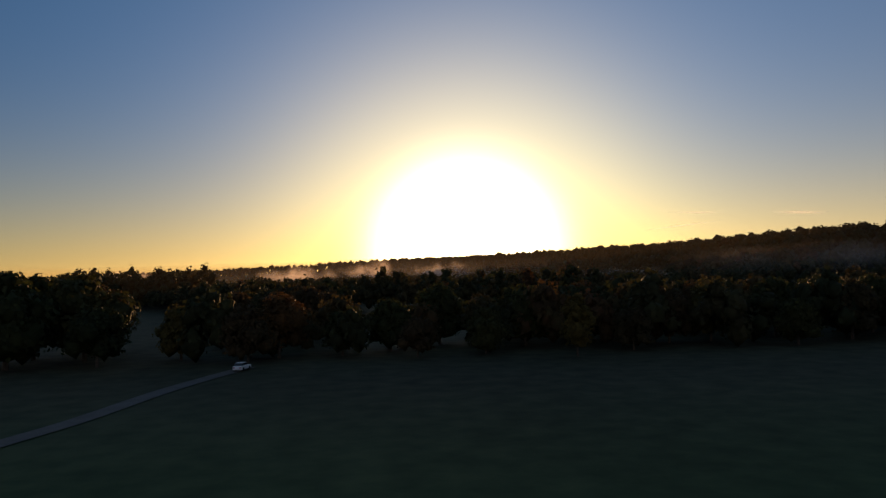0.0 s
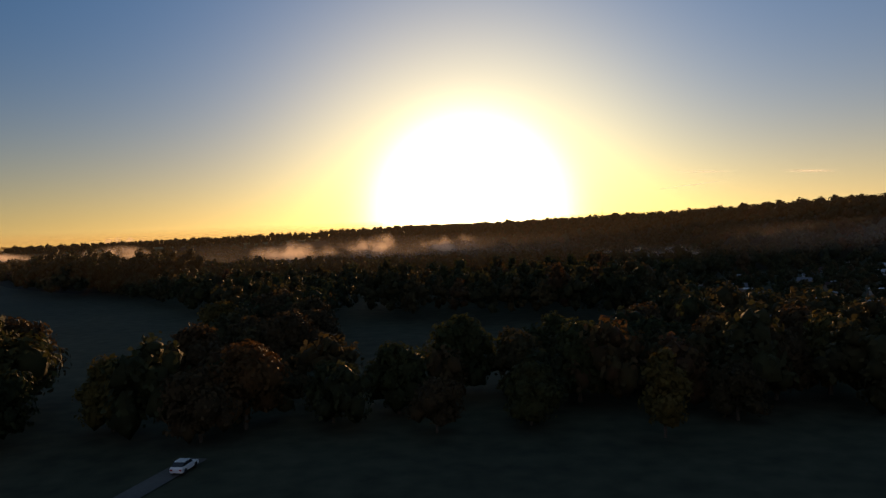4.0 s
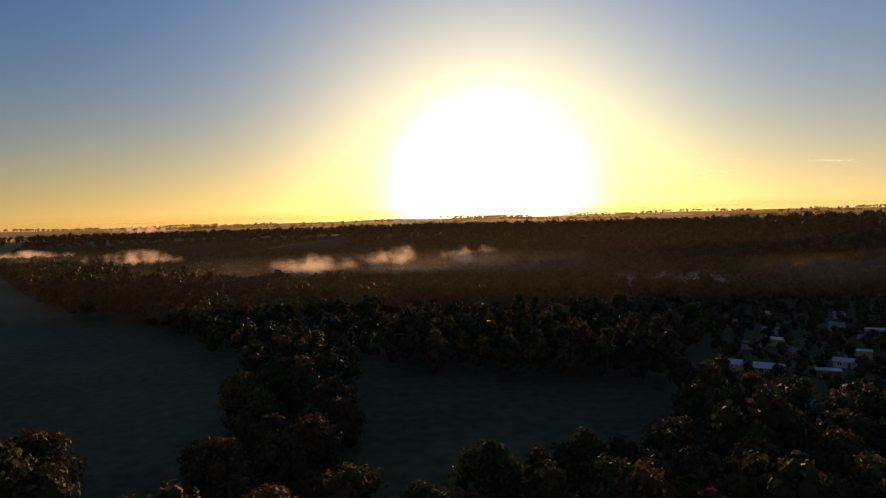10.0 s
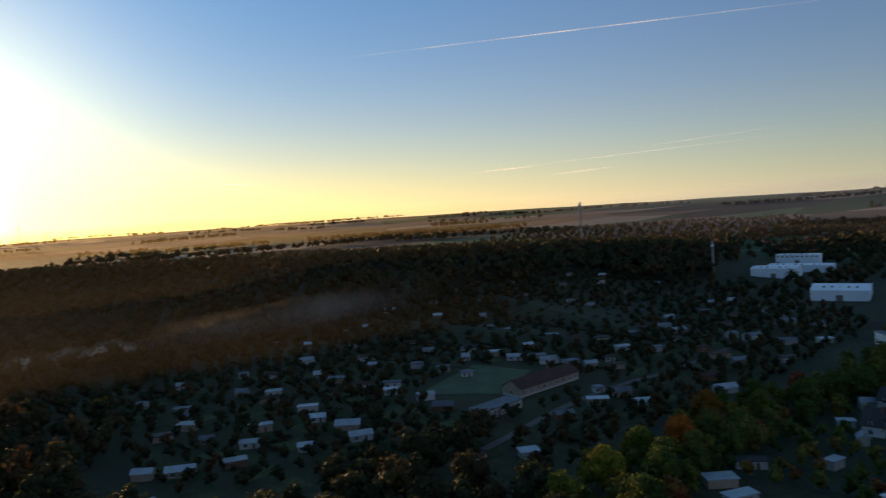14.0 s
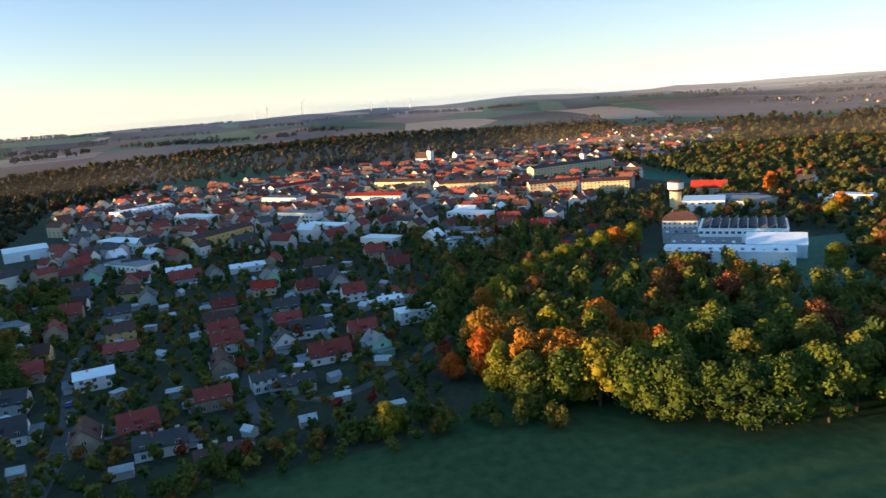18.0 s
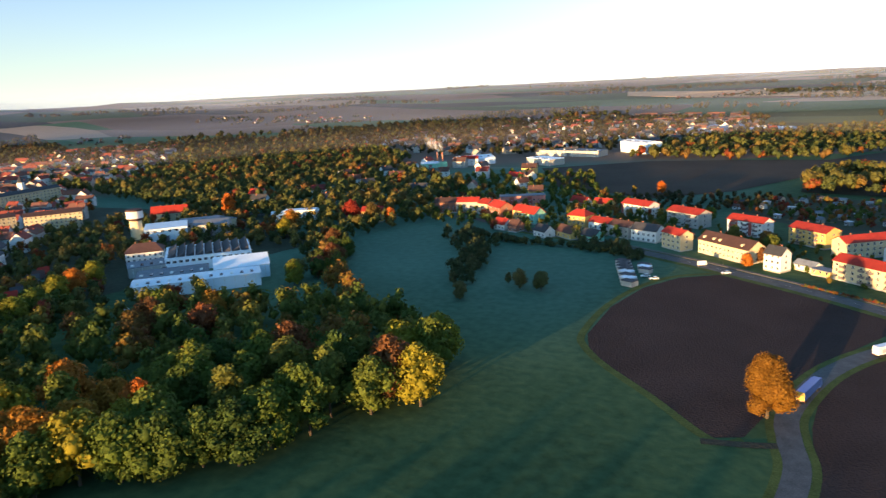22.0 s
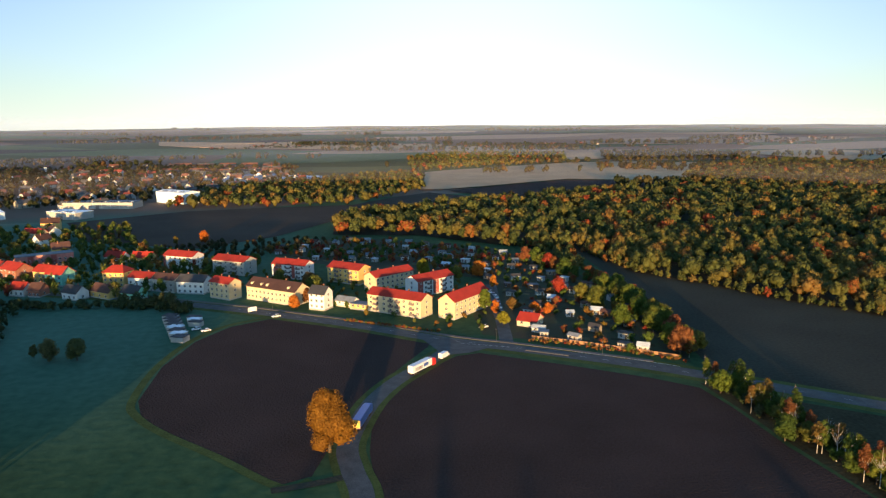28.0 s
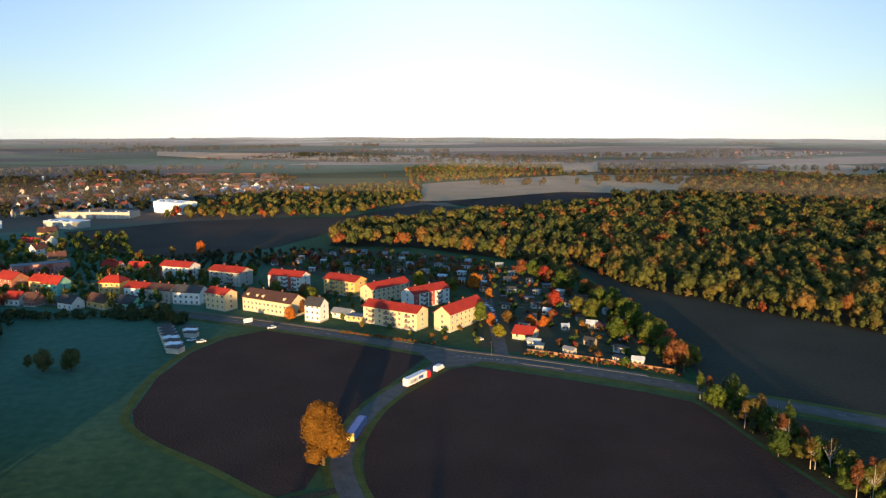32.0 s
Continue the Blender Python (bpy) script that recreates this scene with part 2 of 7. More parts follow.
def part(name, bm, material, parent, label=""):
    me = bpy.data.meshes.new(name)
    bm.to_mesh(me)
    bm.free()
    for m in (material if isinstance(material, (list, tuple)) else [material]):
        me.materials.append(m)
    ob = new(name, me)
    ob.parent = parent
    if label:
        ob["label"] = label
    return ob


def share(name, me, parent, m, label=""):
    ob = new(name, me)
    ob.parent = parent
    ob.matrix_basis = m
    if label:
        ob["label"] = label
    return ob


def box(bm, x0, y0, z0, x1, y1, z1, bevel=0.0, mi=0):
    r = bmesh.ops.create_cube(bm, size=1, matrix=Matrix.LocRotScale(((x0 + x1) / 2, (y0 + y1) / 2, (z0 + z1) / 2), None, (x1 - x0, y1 - y0, z1 - z0)))
    fs = {f for v in r["verts"] for f in v.link_faces}
    for f in fs:
        f.material_index = mi
    if bevel:
        bmesh.ops.bevel(bm, geom=list({e for v in r["verts"] for e in v.link_edges}), offset=bevel, segments=1, affect="EDGES", material=mi)


def empty(name, m, label, category, group="", kind=""):
    ob = new(name)
    ob.empty_display_size = 0.5
    ob.matrix_basis = m
    return tagged(ob, label, category, group, kind)


def sstep(t):
    t = min(1.0, max(0.0, t))
    return t * t * (3 - 2 * t)


def interp(x, xs, ys):
    return float(np.interp(x, xs, ys))


def inside(x, y, poly):
    c, j = False, len(poly) - 1
    for i in range(len(poly)):
        (xi, yi), (xj, yj) = poly[i], poly[j]
        if (yi > y) != (yj > y) and x < (xj - xi) * (y - yi) / (yj - yi) + xi:
            c = not c
        j = i
    return c


# ------------------------------------------------------------ the land
AZ = [-180, -90, -45, -22, -6, 11, 31, 41, 54, 64, 75, 90, 180]
CREST = [2600, 2600, 2300, 1500, 1180, 920, 660, 660, 670, 800, 1000, 1200, 2600]
AMP = [0, 0, 8, 20, 27, 28, 34, 32, 28, 14, 0, 0, 0]
FAR = [58, 40, 16, 18, 30, 36, 40, 42, 42, 40, 40, 48, 58]


def height(x, y):
    dx, dy = x + 25, y - 8
    d, az = math.hypot(dx, dy), math.degrees(math.atan2(dx, dy))
    c, a = interp(az, AZ, CREST), interp(az, AZ, AMP)
    z = a * sstep((d - c + 240) / 240) * (1 - 0.8 * sstep((d - c) / 420))
    far = interp(az, AZ, FAR)
    z = max(z, far * sstep((d - 1300) / 3500))
    if d > 620:
        k = min(1, (d - 620) / 900)
        z += k * (4 + 5 * sstep((d - 1500) / 2000)) * noise.noise(Vector((x / 420, y / 420, 3)))
    if d > 950:
        ridge = sstep((d - 950) / 500) * sstep((az - 66) / 14) * sstep((152 - az) / 16)
        z += 26 * ridge * max(0.0, noise.noise(Vector((x / 560, y / 560, 7))) + 0.1)
    return z


def ground_material():
    m = bpy.data.materials.new("meadow_and_farmland")
    m.use_nodes = True
    nt = m.node_tree
    b = nt.nodes["Principled BSDF"]
    N, L = nt.nodes.new, nt.links.new
    geo = N("ShaderNodeNewGeometry")
    # near: meadow
    n1, n2 = N("ShaderNodeTexNoise"), N("ShaderNodeTexNoise")
    n1.inputs["Scale"].default_value, n2.inputs["Scale"].default_value = 0.012, 0.25
    n1.inputs["Detail"].default_value = n2.inputs["Detail"].default_value = 6
    for n in (n1, n2):
        L(geo.outputs["Position"], n.inputs["Vector"])
    ad = N("ShaderNodeMath")
    ad.operation = "ADD"
    L(n1.outputs[0], ad.inputs[0])
    L(n2.outputs[0], ad.inputs[1])
    mr = N("ShaderNodeMapRange")
    mr.inputs["From Min"].default_value, mr.inputs["From Max"].default_value = 0.75, 1.25
    L(ad.outputs[0], mr.inputs[0])
    grass = ramp_node(nt, [(0, (0.03, 0.06, 0.025)), (0.5, (0.045, 0.086, 0.037)), (1, (0.066, 0.11, 0.047))])
    L(mr.outputs[0], grass.inputs[0])
    # far: fields in strips
    vo = N("ShaderNodeTexVoronoi")
    vo.inputs["Scale"].default_value = 0.0026
    mp = N("ShaderNodeMapping")
    mp.inputs["Scale"].default_value = (0.55, 1.5, 0.0)
    mp.inputs["Rotation"].default_value = (0, 0, 0.2)
    L(geo.outputs["Position"], mp.inputs[0])
    L(mp.outputs[0], vo.inputs["Vector"])
    sep = N("ShaderNodeSeparateColor")
    L(vo.outputs["Color"], sep.inputs[0])
    fields = ramp_node(nt, [(0, (0.035, 0.07, 0.03)), (0.2, (0.17, 0.11, 0.08)), (0.36, (0.07, 0.125, 0.06)), (0.5, (0.34, 0.24, 0.165)), (0.6, (0.04, 0.04, 0.036)), (0.76, (0.08, 0.125, 0.05)), (0.88, (0.22, 0.15, 0.11))])
    fields.color_ramp.interpolation = "CONSTANT"
    L(sep.outputs[0], fields.inputs[0])
    # by distance over the land from the meadow
    ln = N("ShaderNodeVectorMath")
    ln.operation = "LENGTH"
    L(geo.outputs["Position"], ln.inputs[0])
    md = N("ShaderNodeMapRange")
    md.inputs["From Min"].default_value, md.inputs["From Max"].default_value = 780, 860
    L(ln.outputs["Value"], md.inputs[0])
    mx = N("ShaderNodeMix")
    mx.data_type = "RGBA"
    L(md.outputs[0], mx.inputs[0])
    # the grass turns paler and bluer towards the far end of the meadow
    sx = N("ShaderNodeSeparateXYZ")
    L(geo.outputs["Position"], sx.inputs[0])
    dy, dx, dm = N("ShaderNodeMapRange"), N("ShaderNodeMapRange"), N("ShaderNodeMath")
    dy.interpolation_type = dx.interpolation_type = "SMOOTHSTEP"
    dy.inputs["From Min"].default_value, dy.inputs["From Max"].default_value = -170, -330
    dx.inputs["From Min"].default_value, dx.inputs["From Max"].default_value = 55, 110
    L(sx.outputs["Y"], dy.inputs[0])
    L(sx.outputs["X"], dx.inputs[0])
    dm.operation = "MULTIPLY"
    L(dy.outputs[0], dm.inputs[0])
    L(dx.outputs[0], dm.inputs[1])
    far_grass = ramp_node(nt, [(0, (0.054, 0.118, 0.08)), (1, (0.084, 0.165, 0.118))])
    L(mr.outputs[0], far_grass.inputs[0])
    # dull autumn grass towards the hill
    dn = N("ShaderNodeMapRange")
    dn.interpolation_type = "SMOOTHSTEP"
    dn.inputs["From Min"].default_value, dn.inputs["From Max"].default_value = -10, 80
    L(sx.outputs["Y"], dn.inputs[0])
    dull = ramp_node(nt, [(0, (0.038, 0.04, 0.025)), (0.5, (0.058, 0.06, 0.037)), (1, (0.08, 0.08, 0.05))])
    L(mr.outputs[0], dull.inputs[0])
    md3 = N("ShaderNodeMix")
    md3.data_type = "RGBA"
    L(dn.outputs[0], md3.inputs[0])
    L(grass.outputs[0], md3.inputs[6])
    L(dull.outputs[0], md3.inputs[7])
    grass = md3
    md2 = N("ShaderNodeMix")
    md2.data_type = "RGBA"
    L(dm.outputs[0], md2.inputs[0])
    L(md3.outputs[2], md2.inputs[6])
    L(far_grass.outputs[0], md2.inputs[7])
    L(md2.outputs[2], mx.inputs[6])
    L(fields.outputs[0], mx.inputs[7])
    L(mx.outputs[2], b.inputs["Base Color"])
    b.inputs["Roughness"].default_value = 0.95
    b.inputs["Specular IOR Level"].default_value = 0.1
    bp = N("ShaderNodeBump")
    bp.inputs["Strength"].default_value, bp.inputs["Distance"].default_value = 0.6, 0.25
    L(n2.outputs[0], bp.inputs["Height"])
    L(bp.outputs[0], b.inputs["Normal"])
    return m


def build_ground():
    na, radii = 180, [0, 60, 120, 200, 300, 400, 470, 540, 600, 660, 720, 780, 840, 900, 960, 1040, 1120, 1200, 1300, 1400, 1500, 1650, 1800, 2000, 2200, 2500, 2800, 3100, 3400, 3800, 4200, 4600, 4860]
    vs, fs = [(-25, 8, 0)], []
    for r in radii[1:]:
        for k in range(na):
            a = 2 * math.pi * k / na
            x, y = -25 + r * math.sin(a), 8 + r * math.cos(a)
            vs.append((x, y, height(x, y)))
    for k in range(na):
        fs.append((0, 1 + (k + 1) % na, 1 + k))
        for i in range(len(radii) - 2):
            p = 1 + i * na
            fs.append((p + k, p + (k + 1) % na, p + na + (k + 1) % na, p + na + k))
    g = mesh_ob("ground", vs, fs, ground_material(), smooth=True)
    tagged(g, "green meadow running out into hazy autumn farmland", "ground", kind="structure")


def field(name, poly, material, label, category="field", lift=0.06, step=60, kind="structure"):
    bm = bmesh.new()
    f = bm.faces.new([bm.verts.new((x, y, 0)) for x, y in poly])
    bmesh.ops.triangulate(bm, faces=[f])
    for _ in range(6):
        es = [e for e in bm.edges if e.calc_length() > step]
        if not es or all(math.hypot(*p) < 420 for p in poly):
            break
        bmesh.ops.subdivide_edges(bm, edges=es, cuts=1)
    for v in bm.verts:
        v.co.z = height(v.co.x, v.co.y) + lift
    bmesh.ops.recalc_face_normals(bm, faces=bm.faces)
    for f in bm.faces:
        if f.normal.z < 0:
            f.normal_flip()
    me = bpy.data.meshes.new(name)
    bm.to_mesh(me)
    bm.free()
    me.materials.append(material)
    return tagged(new(name, me), label, category, kind=kind)


def smooth_line(pts, n=6):
    out = []
    for i in range(len(pts) - 1):
        p0, p1, p2, p3 = (Vector(pts[max(0, min(len(pts) - 1, j))]) for j in (i - 1, i, i + 1, i + 2))
        for k in range(n):
            t = k / n
            out.append(0.5 * (2 * p1 + (p2 - p0) * t + (2 * p0 - 5 * p1 + 4 * p2 - p3) * t * t + (3 * p1 - p0 - 3 * p2 + p3) * t ** 3))
    out.append(Vector(pts[-1]))
    return out


def ribbon(name, pts, width, material, label, category="road", lift=0.1, thick=0.0, offset=0.0, kind="structure", parent=None, n=6):
    line = smooth_line([(x, y, 0) for x, y in pts], n)
    vs, fs = [], []
    for i, p in enumerate(line):
        d = (line[min(i + 1, len(line) - 1)] - line[max(i - 1, 0)]).normalized()
        s = Vector((d.y, -d.x, 0))
        for w in (offset - width / 2, offset + width / 2):
            q = p + s * w
            vs.append((q.x, q.y, height(q.x, q.y) + lift))
            if thick:
                vs.append((q.x, q.y, height(q.x, q.y) - 0.05))
    k = 4 if thick else 2
    for i in range(len(line) - 1):
        a, b = i * k, (i + 1) * k
        if thick:
            fs += [(a, a + 2, b + 2, b), (a + 1, a, b, b + 1), (a + 2, a + 3, b + 3, b + 2)]
        else:
            fs.append((a, a + 1, b + 1, b))
    ob = mesh_ob(name, vs, fs, material, parent)
    return tagged(ob, label, category, kind=kind) if not parent else ob


build_ground()
soil = mat("ploughed_soil", (0.045, 0.03, 0.027), 1.0, 0.3, 0.04, 1.2, bump=0.5, spec=0.1)
stubble = mat("stubble_field", (0.047, 0.045, 0.033), 1.0, 0.35, 0.02, 0.8, bump=0.3, spec=0.1)
tan_field = mat("dry_field", (0.46, 0.32, 0.2), 1.0, 0.2, 0.02, 0.5, spec=0.1)
verge = mat("verge_grass", (0.075, 0.095, 0.028), 1.0, 0.4, 0.15, 1.5, bump=0.15, spec=0.1)
asphalt = mat("asphalt", (0.078, 0.08, 0.082), 0.85, 0.4, 0.25, 3)
paving = mat("paving", (0.12, 0.11, 0.1), 0.9, 0.25, 0.3, 4)
road_paint = mat("road_paint", (0.5, 0.5, 0.49), 0.7, 0.15, 1, 8)
garden_soil = mat("garden_ground", (0.04, 0.06, 0.024), 1.0, 0.5, 0.06, 0.5, second=(0.045, 0.034, 0.024), bump=0.2)
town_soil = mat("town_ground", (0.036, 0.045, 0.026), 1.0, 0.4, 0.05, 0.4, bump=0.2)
SIDE = [(10, -110), (7, -150), (6, -173), (9, -188), (11, -203), (8, -222), (3, -240), (-5, -257), (-17, -275), (-29, -294)]
MAIN = [(190, -420), (140, -402), (74, -370), (43, -352), (10, -332), (-28, -305), (-53, -292), (-74, -280), (-104, -262), (-144, -232), (-190, -197), (-260, -140)]
field("ploughed_field", [(54, -350), (20, -331), (-6, -317), (-22, -306), (-19, -296), (-3, -264), (6, -243), (12, -222), (17, -200), (20, -186), (28, -182), (49, -202), (69, -220), (80, -234), (85, -247), (87, -283), (82, -316), (71, -338)], soil, "dark brown freshly ploughed field")
field("ploughed_field", [(-30, -283), (-40, -286), (-71, -268), (-99, -250), (-113, -238), (-116, -220), (-118, -190), (-124, -155), (-115, -100), (3, -110), (2.2, -172), (4.4, -199), (3.8, -221), (-3.6, -245), (-17, -268)], soil, "dark brown ploughed field bordered by a country road")
field("stubble_field", [(-142, -520), (-155, -520), (-170, -430), (-200, -397), (-256, -323), (-330, -260), (-260, -150), (-176, -217), (-126, -255), (-131, -295), (-140, -378), (-141, -458)], stubble, "dull green and brown harvested field beside the woods")
field("stubble_field", [(234, -599), (300, -720), (205, -798), (106, -821), (31, -831), (-16, -905), (-66, -962), (-128, -892), (-75, -815), (37, -709), (47, -691), (88, -606), (140, -559)], mat("harvested_field", (0.06, 0.045, 0.034), 1.0, 0.3, 0.02, 0.8, bump=0.3, spec=0.1), "grey brown harvested field behind the allotments", lift=0.4)
# the shadow on this strip is painted with the dark soil colour
field("ploughed_field", [(-94, -975), (-145, -1012), (-293, -1112), (-412, -1064), (-436, -1018), (-360, -970), (-270, -915), (-142, -885)], soil, "dark strip of shaded field behind the forest", lift=1.2)
field("dry_field", [(-85, -1334), (-124, -1375), (-409, -1562), (-541, -1577), (-677, -1502), (-600, -1310), (-462, -1072), (-412, -1078), (-296, -1126), (-145, -1024), (-84, -990), (-56, -995)], tan_field, "wide pale tan field between the woods", lift=1.5)
for poly in ([(-481, -1841), (-789, -1896), (-723, -1736), (-424, -1619)], [(-912, -1794), (-1188, -1923), (-1254, -1700), (-1012, -1368), (-932, -1464)], [(-205, -2278), (-626, -2397), (-499, -1908), (-169, -1900)], [(781, -2704), (328, -2589), (-212, -2439), (-182, -2086), (283, -2232), (711, -2457)]):
    field("dry_field", poly, tan_field, "pale tan field on the far plain", lift=2.5)
rough = mat("rough_ground", (0.05, 0.045, 0.025), 1.0, 0.4, 0.05, 0.8, bump=0.3, spec=0.1)
field("rough_ground", [(-115, -243), (-118, -216), (-120, -190), (-125, -155), (-118, -110), (-250, -110), (-252, -138), (-184, -190), (-140, -222)], rough, "dark rough ground under the field trees", "ground", 0.05)
ribbon("road_verge", SIDE, 11, verge, "green grass verge along the country road", "verge", 0.1)
ribbon("field_margin", [(20, -184), (28, -181), (49, -201), (69, -219), (81, -233), (87, -247), (89, -283), (84, -317), (73, -340), (56, -352)], 3.0, verge, "pale rough grass margin round the ploughed field", "margin", 0.08)
ribbon("road_verge", MAIN, 15.5, verge, "grass verge along the main road", "verge", 0.09)
ribbon("road", SIDE, 6.5, asphalt, "narrow curving asphalt country road", "road", 0.14)
ribbon("road", MAIN, 8.5, asphalt, "grey asphalt main road past the flats", "road", 0.16)
field("road", [(-18, -306), (-23, -291), (-27, -284.5), (-36, -286.5), (-45, -292), (-42, -299)], asphalt, "wide asphalt road junction", "road", 0.21)
ribbon("pavement", MAIN[:9], 2.2, paving, "pale footpath along the main road", "pavement", 0.3, 0.2, -6.5)
ribbon("farm_track", [(-92, -30), (-80, 10), (-74, 35), (-71, 48), (-68, 71), (-62, 96)], 3.2, paving, "pale dirt track across the dark meadow", "track", 0.12)
ribbon("farm_track", [(8, -186), (18, -182), (30, -179)], 3.2, stubble, "pale gravel farm track off the road", "track", 0.13)
field("garden_ground", [(95, -560), (24, -600), (-85, -530), (-110, -470), (-122, -440), (-131, -366), (-131, -304), (-122, -266), (-95, -285), (-45, -312), (-45, -345), (-62, -400), (-60, -430), (-10, -455), (60, -500)], garden_soil, "patchy allotment garden ground with beds and lawns", "gardens")
field("garden_ground", [(50, 195), (140, 180), (240, 165), (330, 175), (470, 190), (480, 330), (330, 430), (200, 420), (90, 350), (50, 260)], garden_soil, "patchy allotment ground below the wooded hill", "gardens", lift=0.05)
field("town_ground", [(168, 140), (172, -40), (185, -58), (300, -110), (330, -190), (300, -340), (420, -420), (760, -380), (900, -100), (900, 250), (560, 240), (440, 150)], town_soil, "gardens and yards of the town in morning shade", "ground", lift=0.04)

# ------------------------------------------------------------ trees
rng = np.random.default_rng(5)


def unit_ico(sub):
    bm = bmesh.new()
    bmesh.ops.create_icosphere(bm, subdivisions=sub, radius=1)
    v = np.array([p.co[:] for p in bm.verts])
    f = np.array([[q.index for q in p.verts] for p in bm.faces])
    bm.free()
    return v, f


ICO1 = unit_ico(1)
OCTA = (np.array([(1, 0, 0), (-1, 0, 0), (0, 1, 0), (0, -1, 0), (0, 0, 1), (0, 0, -1)], dtype=float), np.array([(0, 2, 4), (2, 1, 4), (1, 3, 4), (3, 0, 4), (2, 0, 5), (1, 2, 5), (3, 1, 5), (0, 3, 5)]))


def crown_arrays(g, rad, tall, lobes, leaves, size, hull=True, core=0.72, inner=0.8):
    """Vertices and triangles of a crown: knobbly boughs under a cover of leaf sprays. Base at z = 0."""
    cs = []
    for i in range(lobes):
        t = (i + 0.5) / lobes
        prof = math.sin(math.pi * min(1, 0.22 + 0.78 * t)) ** 0.6
        a = g.uniform(0, 6.283)
        r = rad * prof * g.uniform(0.3, 0.75)
        cs.append((r * math.cos(a), r * math.sin(a), tall * (0.16 + 0.72 * t), rad * g.uniform(0.34, 0.55) * (0.55 + 0.45 * prof)))
    cs.append((0, 0, tall * 0.55, rad * 0.6))
    V, F, n = [], [], 0
    if hull:
        for x, y, z, r in cs:
            v, f = ICO1 if leaves > 120 else OCTA
            q = v * (1 + 0.22 * g.standard_normal((len(v), 1))) * r * core
            V.append(q * (1, 1, 1.05) + (x, y, z))
            F.append(f + n)
            n += len(v)
    w = np.array([c[3] ** 2 for c in cs])
    pick = g.choice(len(cs), leaves, p=w / w.sum())
    C = np.array(cs)[pick]
    d = g.standard_normal((leaves, 3))
    d /= np.linalg.norm(d, axis=1)[:, None]
    d[:, 2] = np.where(d[:, 2] < -0.45, -d[:, 2], d[:, 2])
    p = C[:, :3] + d * C[:, 3:] * g.uniform(inner, 1.15, (leaves, 1))
    nrm = d + 0.42 * g.standard_normal((leaves, 3))
    nrm /= np.linalg.norm(nrm, axis=1)[:, None]
    u = np.cross(nrm, g.standard_normal((leaves, 3)))
    u /= np.linalg.norm(u, axis=1)[:, None]
    v = np.cross(nrm, u)
    s = size * g.uniform(0.5, 1.2, (leaves, 1))
    quad = np.stack([p - u * s, p - v * s * 0.7 + nrm * s * .2, p + u * s, p + v * s * 0.7 + nrm * s * .2], 1).reshape(-1, 3)
    V.append(quad)
    k = n + 4 * np.arange(leaves)[:, None]
    F.append(np.concatenate([k + [0, 1, 2], k + [0, 2, 3]]))
    return np.concatenate(V), np.concatenate(F)


def np_mesh(name, V, F, mats, tint=None):
    me = bpy.data.meshes.new(name)
    me.vertices.add(len(V))
    me.vertices.foreach_set("co", V.astype(np.float32).ravel())
    me.loops.add(3 * len(F))
    me.loops.foreach_set("vertex_index", F.astype(np.int32).ravel())
    me.polygons.add(len(F))
    me.polygons.foreach_set("loop_start", np.arange(0, 3 * len(F), 3, dtype=np.int32))
    me.polygons.foreach_set("loop_total", np.full(len(F), 3, dtype=np.int32))
    me.materials.append(mats)
    if tint is not None:
        at = me.attributes.new("tint", "FLOAT", "POINT")
        at.data.foreach_set("value", tint.astype(np.float32))
    me.update(calc_edges=True)
    return me


def trunk_mesh(tall, r, forks=4, material=bark, reach=2.0, seed=1):
    g = np.random.default_rng(seed)
    bm = bmesh.new()

    def limb(p, q, r0, r1, sides=6):
        d = (q - p)
        m = Matrix.Translation((p + q) / 2) @ d.to_track_quat("Z", "Y").to_matrix().to_4x4()
        bmesh.ops.create_cone(bm, cap_ends=True, segments=sides, radius1=r0, radius2=r1, depth=d.length, matrix=m)

    top = Vector((0.2, 0.1, tall))
    limb(Vector((0, 0, -0.3)), top * 0.45, r, r * 0.7)
    limb(top * 0.45, top, r * 0.72, r * 0.15)
    for i in range(forks):
        a = g.uniform(0, 6.28)
        b = top * g.uniform(0.35, 0.6)
        limb(b, b + Vector((math.cos(a) * reach, math.sin(a) * reach, tall * 0.3)), r * 0.4, r * 0.08, 5)
    me = bpy.data.meshes.new("trunk")
    bm.to_mesh(me)
    bm.free()
    me.materials.append(material)
    return me


TRUNKS = {"dome": trunk_mesh(9, 0.4, seed=12), "bare": trunk_mesh(11, 0.14, 11, birch_bark, 2.4, seed=8), "great": trunk_mesh(9, 0.4, 7, seed=9, reach=3), "broad": trunk_mesh(9, 0.35, seed=2), "tall": trunk_mesh(11, 0.3, seed=3), "bush": trunk_mesh(2, 0.12, seed=4, reach=0.8), "birch": trunk_mesh(10, 0.12, 7, birch_bark, 1.8, seed=6)}
SHAPES = {"dome": (6.6, 12.8, 26, 3000, 0.5, 0.6), "great": (6.0, 13.2, 17, 15000, 0.24, 0.9), "broad": (5.9, 13.2, 24, 3000, 0.46, 0.5), "tall": (4.5, 15.5, 20, 2000, 0.52, 0.5), "bush": (2.4, 4.2, 8, 500, 0.36, 0.2), "birch": (2.3, 9.5, 14, 1500, 0.26, 2.0), "bare": (2.0, 6, 9, 90, 0.2, 5)}
CROWNS = {}


